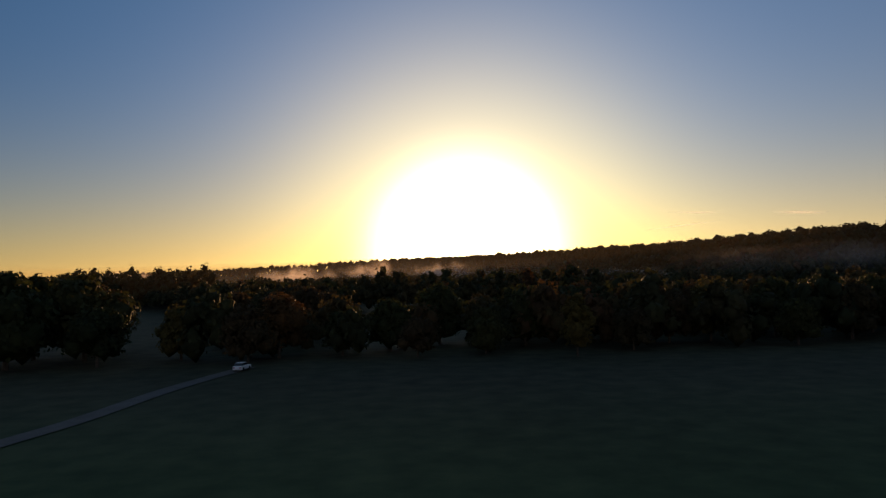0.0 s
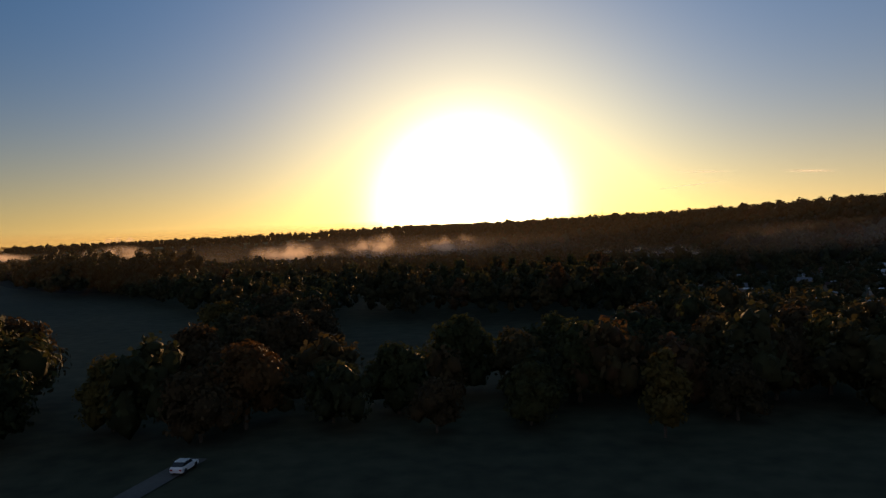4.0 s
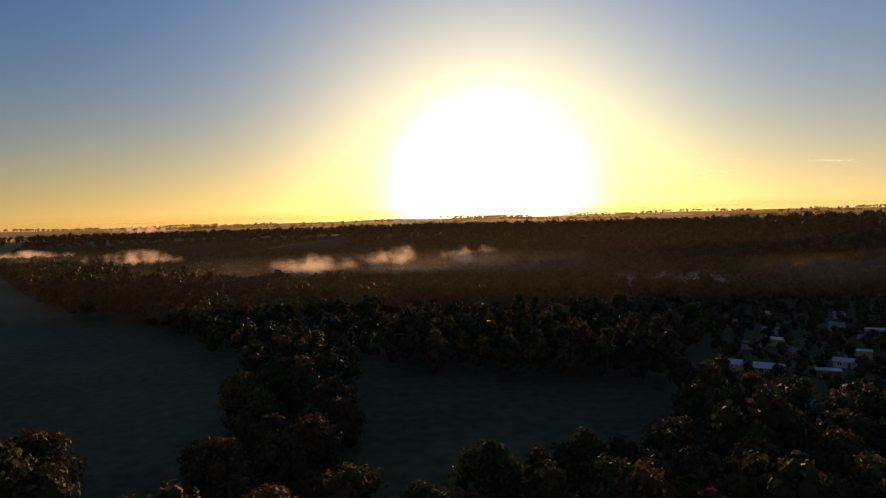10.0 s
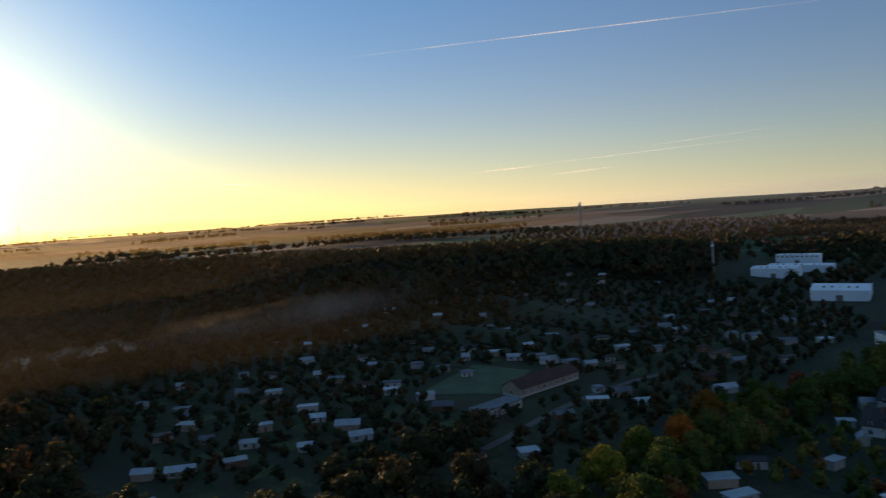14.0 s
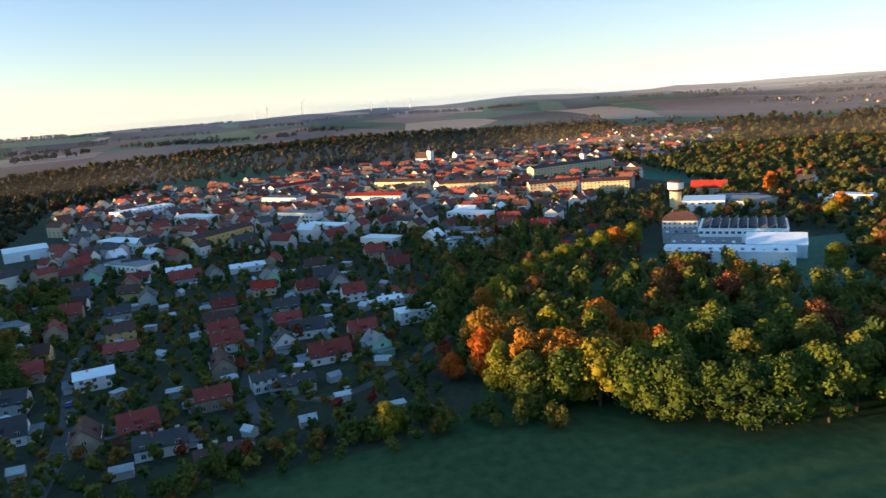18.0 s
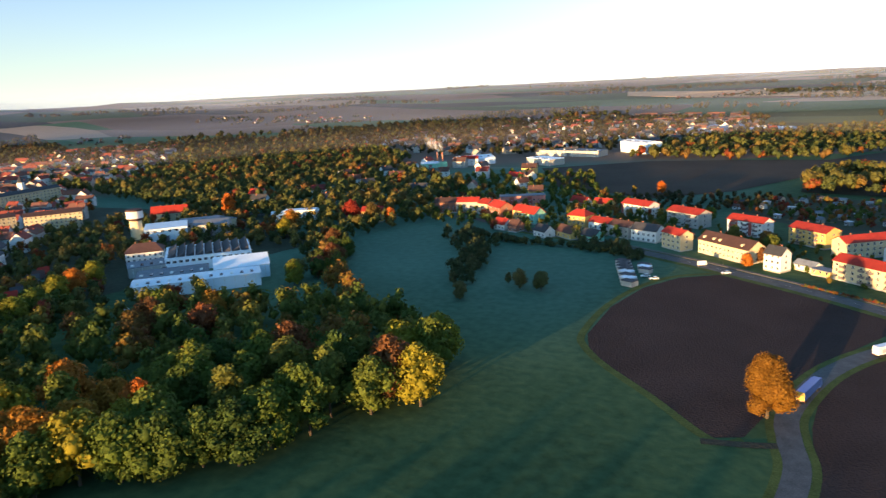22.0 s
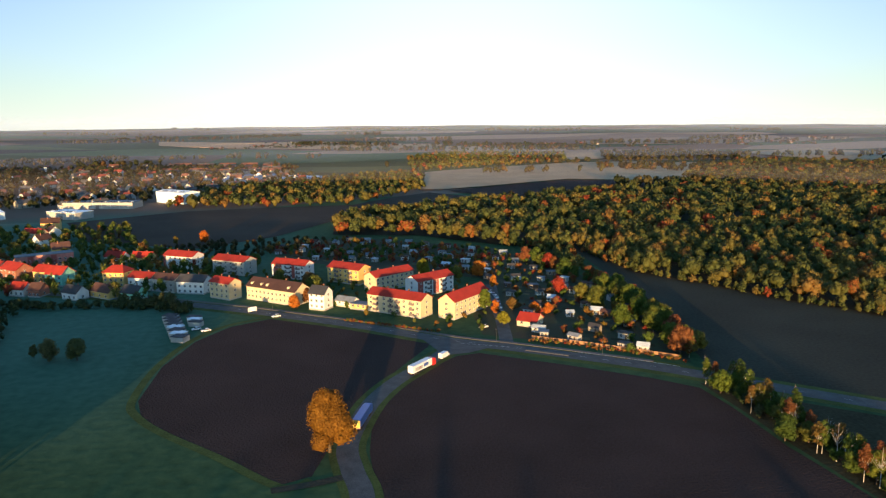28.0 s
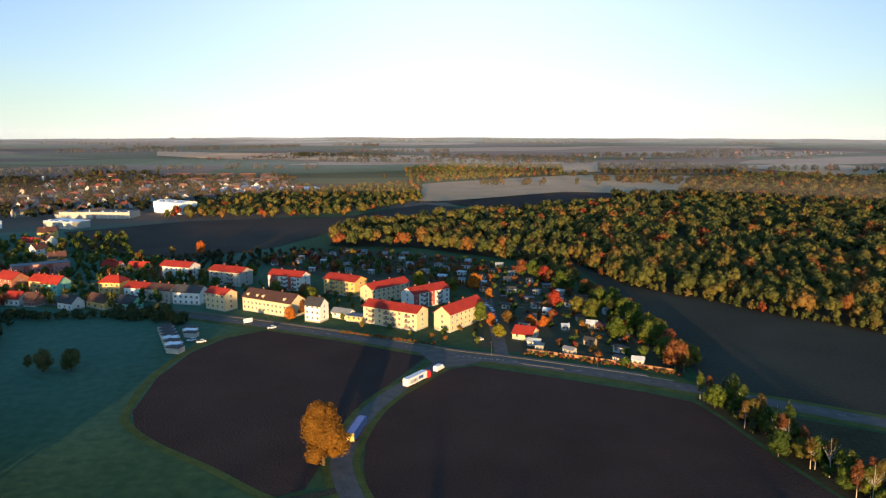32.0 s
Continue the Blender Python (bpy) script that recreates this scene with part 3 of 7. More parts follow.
def crown_mesh(shape, colour, k):
    key = (shape, colour, k)
    if key not in CROWNS:
        rad, tall, lobes, leaves, size, up = SHAPES[shape]
        V, F = crown_arrays(np.random.default_rng(40 + 7 * k + len(shape)), rad, tall, lobes, leaves, size, shape not in ("birch", "bare"), 0.8 if shape == "great" else 0.68, 0.74)
        CROWNS[key] = np_mesh("crown", V + (0, 0, up), F, MATS["leaves_" + colour])
    return CROWNS[key]


WORDS = {"olive": "olive brown", "dull": "dull green", "umber": "umber brown", "tawny": "dusky gold", "copper": "copper orange", "green": "dark green", "lime": "yellowish green", "yellow": "golden yellow", "orange": "bright orange", "rust": "rusty brown", "amber": "amber orange", "red": "deep red"}
KINDS = {"dome": ("tree", "wide domed tree with {} autumn leaves in the misty valley", "tree"), "bare": ("birch_tree", "nearly bare white birch with forked branches and {} leaves", "birch tree"), "great": ("tree", "great round-crowned tree with {} autumn leaves beside the road", "tree"), "broad": ("tree", "broad round-crowned tree with {} autumn leaves", "tree"), "tall": ("tree", "tall slender tree with {} autumn leaves", "tree"),
         "bush": ("bush", "low rounded bush with {} leaves", "bush"), "birch": ("birch_tree", "thin white-stemmed birch with sparse {} leaves", "birch tree")}


def tree(x, y, scale=1.0, colour="green", shape="broad", group="", z=None, tall=1.0):
    name, words, cat = KINDS[shape]
    k = int(rng.integers(0, 3))
    m = Matrix.LocRotScale((x, y, height(x, y) if z is None else z), Euler((0, 0, rng.uniform(0, 6.28))), (scale, scale, scale * tall))
    e = empty(name, m, words.format(WORDS[colour]), cat, group)
    share("trunk", TRUNKS[shape], e, Matrix())
    share("crown", crown_mesh(shape, colour, k), e, Matrix())
    return e


def scatter(poly, gap, g, tries=None, clear=()):
    """Points inside a polygon, no two nearer than gap."""
    xs, ys = [p[0] for p in poly], [p[1] for p in poly]
    area = (max(xs) - min(xs)) * (max(ys) - min(ys))
    cell, pts = {}, []
    for _ in range(tries or int(area / gap ** 2 * 6)):
        x, y = g.uniform(min(xs), max(xs)), g.uniform(min(ys), max(ys))
        if not inside(x, y, poly) or any(inside(x, y, c) for c in clear):
            continue
        i, j = int(x // gap), int(y // gap)
        if any((x - a) ** 2 + (y - b) ** 2 < gap * gap for u in (-1, 0, 1) for v in (-1, 0, 1) for a, b in cell.get((i + u, j + v), ())):
            continue
        cell.setdefault((i, j), []).append((x, y))
        pts.append((x, y))
    return pts


PROTO = {}


def forest(name, pts, label, g, leaves=70, size=1.15, rad=5.0, tall=13.0, material="forest_leaves", tints=None, low=0.75, high=1.2, category="woodland", lift=1.5, lobes=5):
    """Many trees that nobody could count, as one mesh."""
    key = (leaves, size, rad, tall, lobes)
    if key not in PROTO:
        PROTO[key] = [crown_arrays(np.random.default_rng(90 + k), rad, tall, lobes, leaves, size, True, 0.62 if lobes > 7 else 0.74 if leaves > 100 else 0.88, 0.65 if lobes > 7 else 0.8) for k in range(5)]
    if not pts:
        return None
    V, F, T, n = [], [], [], 0
    for i, (x, y) in enumerate(pts):
        v, f = PROTO[key][int(g.integers(0, 5))]
        a, s = g.uniform(0, 6.28), g.uniform(low, high)
        c, d = math.cos(a) * s, math.sin(a) * s
        q = np.stack([v[:, 0] * c - v[:, 1] * d, v[:, 0] * d + v[:, 1] * c, v[:, 2] * s * g.uniform(0.85, 1.15) + lift], 1)
        V.append(q + (x, y, height(x, y)))
        F.append(f + n)
        T.append(np.full(len(v), (tints[i] if tints is not None else g.uniform(0, 1) ** 1.1)))
        n += len(v)
    me = np_mesh(name, np.concatenate(V), np.concatenate(F), MATS[material], np.concatenate(T))
    return tagged(new(name, me), label, category, kind="stuff")


def tree_row(pts, gap, g, jitter=2.0):
    out = []
    for (a, b), (c, d) in zip(pts, pts[1:]):
        L = math.hypot(c - a, d - b)
        for k in range(max(1, int(L / gap))):
            t = (k + g.uniform(0.2, 0.8)) * gap / L
            out.append((a + (c - a) * t + g.normal(0, jitter), b + (d - b) * t + g.normal(0, jitter)))
    return out


# the wood on the meadow's edge
HERO = [(178, -60), (212, -66), (262, -107), (275, -153), (262, -200), (220, -218), (190, -236), (158, -224), (129, -208), (112, -190), (110, -166), (124, -143), (138, -103), (158, -92)]
g = np.random.default_rng(11)
hero = scatter(HERO, 9.6, g)
near, rest = [], []
for p in hero:
    (near if math.hypot(*p) < 235 else rest).append(p)
for x, y in near:
    u = noise.noise(Vector((x / 22, y / 22, 5))) * 0.55 + 0.5 + g.normal(0, 0.13)
    u = min(0.99, max(0.0, u))
    west = x > 165 and y > -118
    if west:
        c = ["lime", "green", "yellow", "orange", "orange", "rust"][int(u * 6)]
    else:
        c = ["lime", "green", "lime", "green", "lime", "green", "rust"][int(u * 7)]
    if y < -165 and x < 128:
        c = ["yellow", "lime", "yellow"][int(u * 3)]
    tree(x, y, g.uniform(1.2, 1.6), c, "tall" if g.uniform() < 0.35 else "broad", "wood on the meadow")
forest("woodland", rest, "mixed green and rusty autumn wood behind the meadow", g, 240, 0.8, 6.6, 15, "wood_leaves", list(0.25 + 0.72 * g.uniform(0, 1, len(rest))), lift=0.2, lobes=9)
forest("woodland", scatter([(196, -66), (262, -107), (275, -140), (320, -88), (300, -72), (215, -50)], 9, g), "bright orange and green trees at the end of the wood", g, 200, 0.75, 5.4, 11, "wood_leaves", lift=0.2, lobes=8)
forest("woodland", scatter([(262, -100), (300, -92), (350, -105), (400, -135), (412, -190), (345, -195), (300, -180), (275, -150)], 9, g), "green and golden trees before the works", g, 130, 0.9, 5.4, 12, "wood_leaves", lift=0.4)

for x, y, k, c in ((262, -92, 1.05, "orange"), (270, -99, 1.0, "yellow"), (280, -106, 1.05, "yellow"), (286, -118, 1.15, "lime"), (295, -128, 1.1, "yellow"), (302, -142, 1.15, "yellow"), (309, -155, 1.2, "yellow"), (318, -170, 1.15, "lime"), (327, -186, 1.2, "yellow"), (334, -200, 1.15, "orange"), (342, -216, 1.1, "yellow"),
                   (247, -176, 1.25, "rust"), (240, -162, 1.2, "rust"), (256, -188, 1.2, "lime"), (232, -196, 1.2, "orange"), (222, -182, 1.2, "rust")):
    tree(x, y, k, c, "broad", "golden trees before the works")
TONGUE = tree_row([(150, -214), (182, -234), (212, -258), (238, -284), (262, -306)], 6.5, np.random.default_rng(91), 3.5)
forest("woodland", TONGUE, "yellow and green trees in a tongue towards the works", np.random.default_rng(92), 300, 0.55, 5.0, 10.5, "wood_leaves", list(0.5 + 0.42 * np.random.default_rng(93).uniform(0, 1, len(TONGUE))), lift=0.2, lobes=10)

# the great forest beyond the allotments
BIG = [(40, -612), (-30, -600), (-90, -545), (-146, -512), (-160, -432), (-188, -397), (-215, -353), (-250, -312), (-380, -330), (-950, -1000), (-1000, -1330), (-907, -1424), (-769, -1510), (-596, -1296), (-453, -1060), (-373, -965), (-276, -905), (-157, -855), (-83, -801), (0, -730), (40, -690)]
big = scatter(BIG, 8.2, np.random.default_rng(12))
for near_by, words in ((True, "large autumn forest in green, ochre and rust"), (False, "large autumn forest running back in green and rust")):
    pts = [p for p in big if (math.hypot(*p) < 600) == near_by]
    if near_by:
        forest("forest", pts, words, np.random.default_rng(13), 380, 0.5, 6.2, 11.5, lift=1.5, lobes=7, low=0.75, high=1.15)
    else:
        forest("forest", pts[::2], words, np.random.default_rng(20), 80, 1.1, 7.6, 10, lobes=7, lift=1.8)
edge = tree_row([(-90, -542), (-146, -510), (-160, -430), (-188, -394), (-215, -350), (-250, -309), (-320, -318)], 3.6, np.random.default_rng(72), 1.2)
forest("forest_edge", edge, "leafy shrubs and young trees along the forest's edge", np.random.default_rng(73), 170, 0.42, 2.8, 6.0, lift=0.0, lobes=8, low=0.6, high=1.3)
forest("woodland", scatter([(-108, -470), (-112, -520), (-124, -545), (-136, -535), (-134, -500), (-128, -440), (-118, -440)], 7, np.random.default_rng(70)), "rusty and green trees between allotments and forest", np.random.default_rng(71), 200, 0.5, 4.0, 7.5, "forest_leaves", lift=0.4, lobes=8)
row = scatter([(-960, -1320), (-1250, -1560), (-1500, -1700), (-1500, -900), (-950, -1000)], 15, np.random.default_rng(14))
forest("forest", row, "far autumn forest on the plain", np.random.default_rng(15), 30, 2.0, 7.5, 12, low=0.8, high=1.3)

# the wooded hill under the sun
HILL = [(-330, 520), (-240, 430), (-140, 420), (-60, 400), (60, 420), (150, 425), (260, 425), (400, 395), (480, 330), (560, 300), (640, 330), (900, 620), (560, 1000), (200, 1400), (-250, 1650), (-700, 1900), (-900, 1500), (-600, 900)]
gg0 = np.random.default_rng(19)
hill = [p for p in scatter(HILL, 10.5, np.random.default_rng(16)) if math.hypot(*p) < 1150] + [p for p in scatter(HILL, 17, np.random.default_rng(26)) if math.hypot(*p) >= 1150]
forest("woodland", scatter([(20, 262), (62, 262), (92, 345), (150, 420), (60, 420), (-40, 330)], 11, gg0) + scatter([(92, 345), (150, 430), (290, 440), (330, 425), (215, 405), (130, 375)], 11, gg0), "dark autumn trees at the foot of the hill", gg0, 90, 1.0, 5.6, 12, "shaded_leaves", lift=0.3)
forest("forest", hill, "dark wooded hillside against the sunrise", np.random.default_rng(17), 34, 1.35, 7.4, 10, "shaded_leaves", lobes=5, low=0.85, high=1.08, lift=4.0)
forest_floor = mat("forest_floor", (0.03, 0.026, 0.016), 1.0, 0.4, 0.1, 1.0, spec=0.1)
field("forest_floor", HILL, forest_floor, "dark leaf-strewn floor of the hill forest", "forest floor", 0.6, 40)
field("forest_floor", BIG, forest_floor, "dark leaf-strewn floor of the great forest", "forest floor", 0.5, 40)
# woods between the allotments and the warehouses, and behind the town
EAST = [[(470, 195), (520, 215), (560, 330), (640, 420), (560, 470), (420, 420), (400, 395), (500, 320)], [(230, 330), (400, 330), (430, 395), (300, 420), (200, 405)], [(610, 330), (660, 320), (900, 420), (1000, 600), (760, 620), (640, 430)], [(800, 500), (1000, 420), (1500, 480), (1900, 760), (1500, 1200), (1000, 1000), (760, 700)]]
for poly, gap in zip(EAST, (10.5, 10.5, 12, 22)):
    forest("woodland", scatter(poly, gap, gg0), "brown and green wood beside the warehouses", gg0, 50, 0.95, 5.4, 10, "shaded_leaves", lift=0.2, lobes=4)
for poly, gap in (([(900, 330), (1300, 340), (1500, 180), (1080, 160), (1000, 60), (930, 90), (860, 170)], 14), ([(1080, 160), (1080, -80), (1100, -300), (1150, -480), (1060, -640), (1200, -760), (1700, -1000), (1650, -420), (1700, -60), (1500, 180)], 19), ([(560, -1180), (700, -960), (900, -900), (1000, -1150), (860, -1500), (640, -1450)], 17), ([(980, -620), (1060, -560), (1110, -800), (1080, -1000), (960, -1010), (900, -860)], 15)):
    forest("forest", scatter(poly, gap, gg0), "dark autumn forest on the slopes behind the town", gg0, 30, 1.7, 8.0, 13, "shaded_leaves", lobes=5)
forest("woodland", scatter([(520, 216), (575, 240), (740, 330), (900, 330), (860, 170), (640, 160), (600, 190), (560, 196)], 12, gg0, clear=[[(592, 232), (725, 225), (735, 312), (595, 305)], [(485, 118), (625, 112), (625, 160), (545, 210), (485, 210)]]), "dark trees round the warehouses", gg0, 46, 1.1, 5.6, 10, "shaded_leaves", lift=0.2, lobes=4)
# woods and hedges in front of the hill
NW = [[(-52, 245), (-40, 238), (-10, 228), (15, 222), (34, 210), (40, 250), (50, 330), (-45, 330), (-58, 280)],
      [(-82, 132), (-66, 136), (-58, 150), (-58, 190), (-64, 235), (-60, 300), (-60, 400), (-140, 430), (-225, 440), (-198, 388), (-146, 319), (-104, 262), (-90, 211), (-84, 170)],
      [(-80, 104), (-50, 104), (-20, 112), (40, 106), (112, 110), (112, 150), (60, 150), (30, 148), (10, 144), (-5, 138), (-22, 132), (-40, 120), (-52, 128), (-62, 134), (-80, 118)],
      [(28, 150), (60, 150), (110, 160), (150, 178), (110, 182), (75, 180), (48, 182), (45, 205), (32, 203), (24, 185)]]
gg = np.random.default_rng(18)
# x, y, scale and dusk leaf colour, darkened for the view into the sun
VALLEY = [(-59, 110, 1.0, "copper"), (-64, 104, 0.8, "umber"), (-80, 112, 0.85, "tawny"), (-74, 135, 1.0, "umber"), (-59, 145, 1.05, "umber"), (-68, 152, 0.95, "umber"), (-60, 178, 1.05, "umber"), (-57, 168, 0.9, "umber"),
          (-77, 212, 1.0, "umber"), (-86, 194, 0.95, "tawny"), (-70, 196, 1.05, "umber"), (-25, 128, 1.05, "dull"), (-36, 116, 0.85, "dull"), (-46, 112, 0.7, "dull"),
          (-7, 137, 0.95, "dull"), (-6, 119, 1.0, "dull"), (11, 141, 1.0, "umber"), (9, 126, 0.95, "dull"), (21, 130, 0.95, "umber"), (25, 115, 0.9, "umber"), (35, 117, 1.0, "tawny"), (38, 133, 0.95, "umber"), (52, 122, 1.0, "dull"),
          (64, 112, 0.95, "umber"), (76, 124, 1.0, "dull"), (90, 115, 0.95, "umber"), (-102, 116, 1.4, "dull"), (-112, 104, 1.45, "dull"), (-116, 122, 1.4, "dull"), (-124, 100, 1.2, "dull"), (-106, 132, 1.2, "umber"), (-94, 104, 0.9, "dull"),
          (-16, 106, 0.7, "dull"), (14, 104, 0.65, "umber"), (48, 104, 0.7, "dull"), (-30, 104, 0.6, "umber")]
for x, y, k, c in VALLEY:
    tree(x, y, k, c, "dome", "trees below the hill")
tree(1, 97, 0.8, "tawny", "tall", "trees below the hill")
for k, (poly, gap) in enumerate(zip(NW, (8, 9, 8.5, 8.5))):
    pts = [p for p in scatter(poly, gap, gg) if all((p[0] - q[0]) ** 2 + (p[1] - q[1]) ** 2 > 36 for q in VALLEY)]
    forest("woodland", [p for p in pts if p[1] < 215], "dull green and brown trees below the hill", gg, 420, 0.6, 6.2, 12, "shaded_leaves", lift=0.3, lobes=12)
    forest("woodland", [p for p in pts if p[1] >= 215], "dark autumn copse below the wooded hill", gg, 190, 0.8, 5.7, 15 if k == 0 else 12, "shaded_leaves", lobes=8)
forest("woodland", scatter([(-300, 470), (-240, 405), (-190, 375), (-160, 405), (-200, 470), (-270, 520)], 9, gg), "tall dark wood at the edge of the valley", gg, 190, 0.9, 7.0, 22, "shaded_leaves", lobes=11, low=0.7)


# ------------------------------------------------------------ buildings
WALLS = {"cream": mat("cream_render", (0.62, 0.51, 0.32), 0.9, 0.12, 0.4, 5, rand=0.08), "white": mat("white_render", (0.75, 0.73, 0.69), 0.9, 0.1, 0.4, 5, rand=0.08),
         "grey": mat("grey_render", (0.42, 0.4, 0.36), 0.9, 0.15, 0.4, 5, rand=0.12), "pink": mat("pink_render", (0.5, 0.2, 0.17), 0.9, 0.12, 0.4, 5),
         "ochre": mat("ochre_render", (0.62, 0.42, 0.15), 0.9, 0.12, 0.4, 5, rand=0.1), "green": mat("mint_render", (0.3, 0.62, 0.45), 0.9, 0.12, 0.4, 5),
         # first of these: darker copy of the white render, shade put into its colour
         "dim_white": mat("dimmed_white_render", (0.42, 0.42, 0.4), 0.9, 0.2, 0.4, 5, rand=0.2), "tan": mat("tan_render", (0.34, 0.27, 0.2), 0.9, 0.2, 0.4, 5, rand=0.2), "brick": mat("brick_red", (0.34, 0.14, 0.09), 0.9, 0.25, 0.5, 4, rand=0.15)}
# first two: darker copies of sheet and red tiles, shade put into the colour
ROOFS = {"sheet": mat("dimmed_sheet_roof", (0.36, 0.41, 0.46), 0.5, 0.25, 0.3, 2, rand=0.3), "rust": mat("dimmed_red_tiles", (0.2, 0.038, 0.032), 0.85, 0.3, 0.3, 3.5, bump=0.05, rand=0.3), "red": mat("red_tiles", (0.3, 0.026, 0.016), 0.85, 0.25, 0.3, 3.5, bump=0.05, rand=0.15), "brown": mat("brown_tiles", (0.08, 0.04, 0.033), 0.85, 0.25, 0.3, 3.5, bump=0.05, rand=0.2),
         "slate": mat("slate_roof", (0.045, 0.045, 0.05), 0.7, 0.25, 0.3, 3.5, rand=0.2), "felt": mat("felt_roof", (0.15, 0.17, 0.2), 0.8, 0.3, 0.4, 3, rand=0.3),
         "metal": mat("pale_metal_roof", (0.68, 0.77, 0.85), 0.35, 0.12, 0.1, 2, rand=0.08)}
glass = mat("window_glass", (0.03, 0.035, 0.045), 0.12, 0.3, 0.5, 2, spec=0.6)
frame_white = mat("white_window_frame", (0.75, 0.75, 0.72), 0.6, 0.05, 1, 8)


def window_mesh(w, h):
    """Two panes set back in one frame."""
    bm = bmesh.new()
    box(bm, -w / 2, -0.07, -h / 2, w / 2, 0.03, h / 2)
    front = [e for e in bm.edges if all(v.co.y < 0 for v in e.verts) and abs(e.verts[0].co.z - e.verts[1].co.z) < 0.01]
    bmesh.ops.subdivide_edges(bm, edges=front, cuts=1)
    faces = [f for f in bm.faces if f.normal.y < -0.9]
    for f in faces:
        f.normal_update()
    bmesh.ops.inset_individual(bm, faces=faces, thickness=0.08, depth=-0.05)
    for f in faces:
        f.material_index = 1
    me = bpy.data.meshes.new("window")
    bm.to_mesh(me)
    bm.free()
    me.materials.append(frame_white)
    me.materials.append(glass)
    return me


WINDOW = window_mesh(1.3, 1.4)
WIDE = window_mesh(2.0, 1.5)


def gable_body(L, W, H, rise, material, parent, hip=0.0):
    """Walls with gables; length along x, base at z = 0."""
    x, y = L / 2, W / 2
    vs = [(-x, -y, -0.4), (x, -y, -0.4), (x, y, -0.4), (-x, y, -0.4), (-x, -y, H), (x, -y, H), (x, y, H), (-x, y, H)]
    fs = [(0, 1, 5, 4), (2, 3, 7, 6), (3, 2, 1, 0)]
    if rise and not hip:
        vs += [(-x, 0, H + rise), (x, 0, H + rise)]
        fs += [(1, 2, 6, 9, 5), (3, 0, 4, 8, 7), (4, 5, 9, 8), (6, 7, 8, 9)]
    else:
        fs += [(1, 2, 6, 5), (3, 0, 4, 7), (4, 5, 6, 7)]
    return mesh_ob("wall", vs, fs, material, parent)


def gable_roof(L, W, H, rise, material, parent, over=0.5, t=0.22, hip=0.0):
    x, y = L / 2 + over, W / 2 + over
    e = H - rise * over / (W / 2)
    xr = x - hip
    top = [(-x, -y, e), (x, -y, e), (x, y, e), (-x, y, e), (-xr, 0, H + rise), (xr, 0, H + rise)]
    vs = [(a, b, c + 0.06) for a, b, c in top] + [(a, b, c + t) for a, b, c in top]
    fs = []
    for f in ((0, 1, 5, 4), (2, 3, 4, 5), (1, 2, 5), (3, 0, 4)):
        fs += [tuple(i + 6 for i in f), tuple(reversed(f))] if (len(f) == 4 or hip) else [tuple(i + 6 for i in f), tuple(reversed(f))] if hip else []
    for a, b in ((0, 1), (1, 2), (2, 3), (3, 0)) if hip else ((0, 1), (1, 5), (5, 2), (2, 3), (3, 4), (4, 0)):
        fs.append((a, b, b + 6, a + 6))
    return mesh_ob("roof", vs, fs, material, parent)


def flat_roof(L, W, H, material, parent, over=0.3):
    bm = bmesh.new()
    box(bm, -L / 2 - over, -W / 2 - over, H, L / 2 + over, W / 2 + over, H + 0.35, 0.05)
    return part("roof", bm, material, parent)


def put_windows(parent, L, W, storeys, first, step_z, cols, sides=("f", "b"), me=None, gable=1):
    me = me or WINDOW
    for s in sides:
        n, span = (cols, L) if s in "fb" else (gable, W)
        for k in range(storeys):
            for i in range(n):
                u = -span / 2 + span * (i + 0.5) / n
                z = first + k * step_z
                m = {"f": Matrix.Translation((u, -W / 2, z)), "b": Matrix.Translation((u, W / 2, z)) @ pose(0, 0, 0, 0, 0, 180),
                     "r": Matrix.Translation((L / 2, u, z)) @ pose(0, 0, 0, 0, 0, 90), "l": Matrix.Translation((-L / 2, u, z)) @ pose(0, 0, 0, 0, 0, -90)}[s]
                share("window", me, parent, m)


def chimney(parent, x, y, z0, z1, s=0.6):
    bm = bmesh.new()
    box(bm, x - s / 2, y - s / 2, z0, x + s / 2, y + s / 2, z1, 0.04)
    part("chimney", bm, WALLS["brick"], parent)


def house(m, L, W, H, rise, wall, roof, label, category="house", group="", storeys=2, cols=3, gable=2, chim=1, hip=0.0, sides="fbrl", name="house", step=2.8, first=1.6):
    e = empty(name, m, label, category, group)
    gable_body(L, W, H, rise, WALLS[wall], e, hip)
    if rise:
        gable_roof(L, W, H, rise, ROOFS[roof], e, hip=hip)
    else:
        flat_roof(L, W, H, ROOFS[roof], e)
    put_windows(e, L, W, storeys, first, step, cols, [s for s in sides if s in "fb"])
    put_windows(e, L, W, storeys, first, step, cols, [s for s in sides if s in "rl"], gable=gable)
    for i in range(chim):
        chimney(e, L * (0.15 - 0.4 * i), W * 0.12, H + rise * 0.5, H + rise + 0.9)
    return e


def at(x, y, turn=0):
    return pose(x, y, height(x, y), 0, 0, turn)



def facade(a, c, depth, z=0.0):
    """Pose of a body whose front runs from a to c, with the rest of it to the left of that way; and its length."""
    turn, L = math.degrees(math.atan2(c[1] - a[1], c[0] - a[0])), math.hypot(c[0] - a[0], c[1] - a[1])
    mx, my = (a[0] + c[0]) / 2, (a[1] + c[1]) / 2
    return pose(mx, my, height(mx, my) + z, 0, 0, turn) @ Matrix.Translation((0, depth / 2, 0)), L


rail_metal = mat("balcony_rail", (0.2, 0.16, 0.15), 0.6, 0.2, 1, 6)


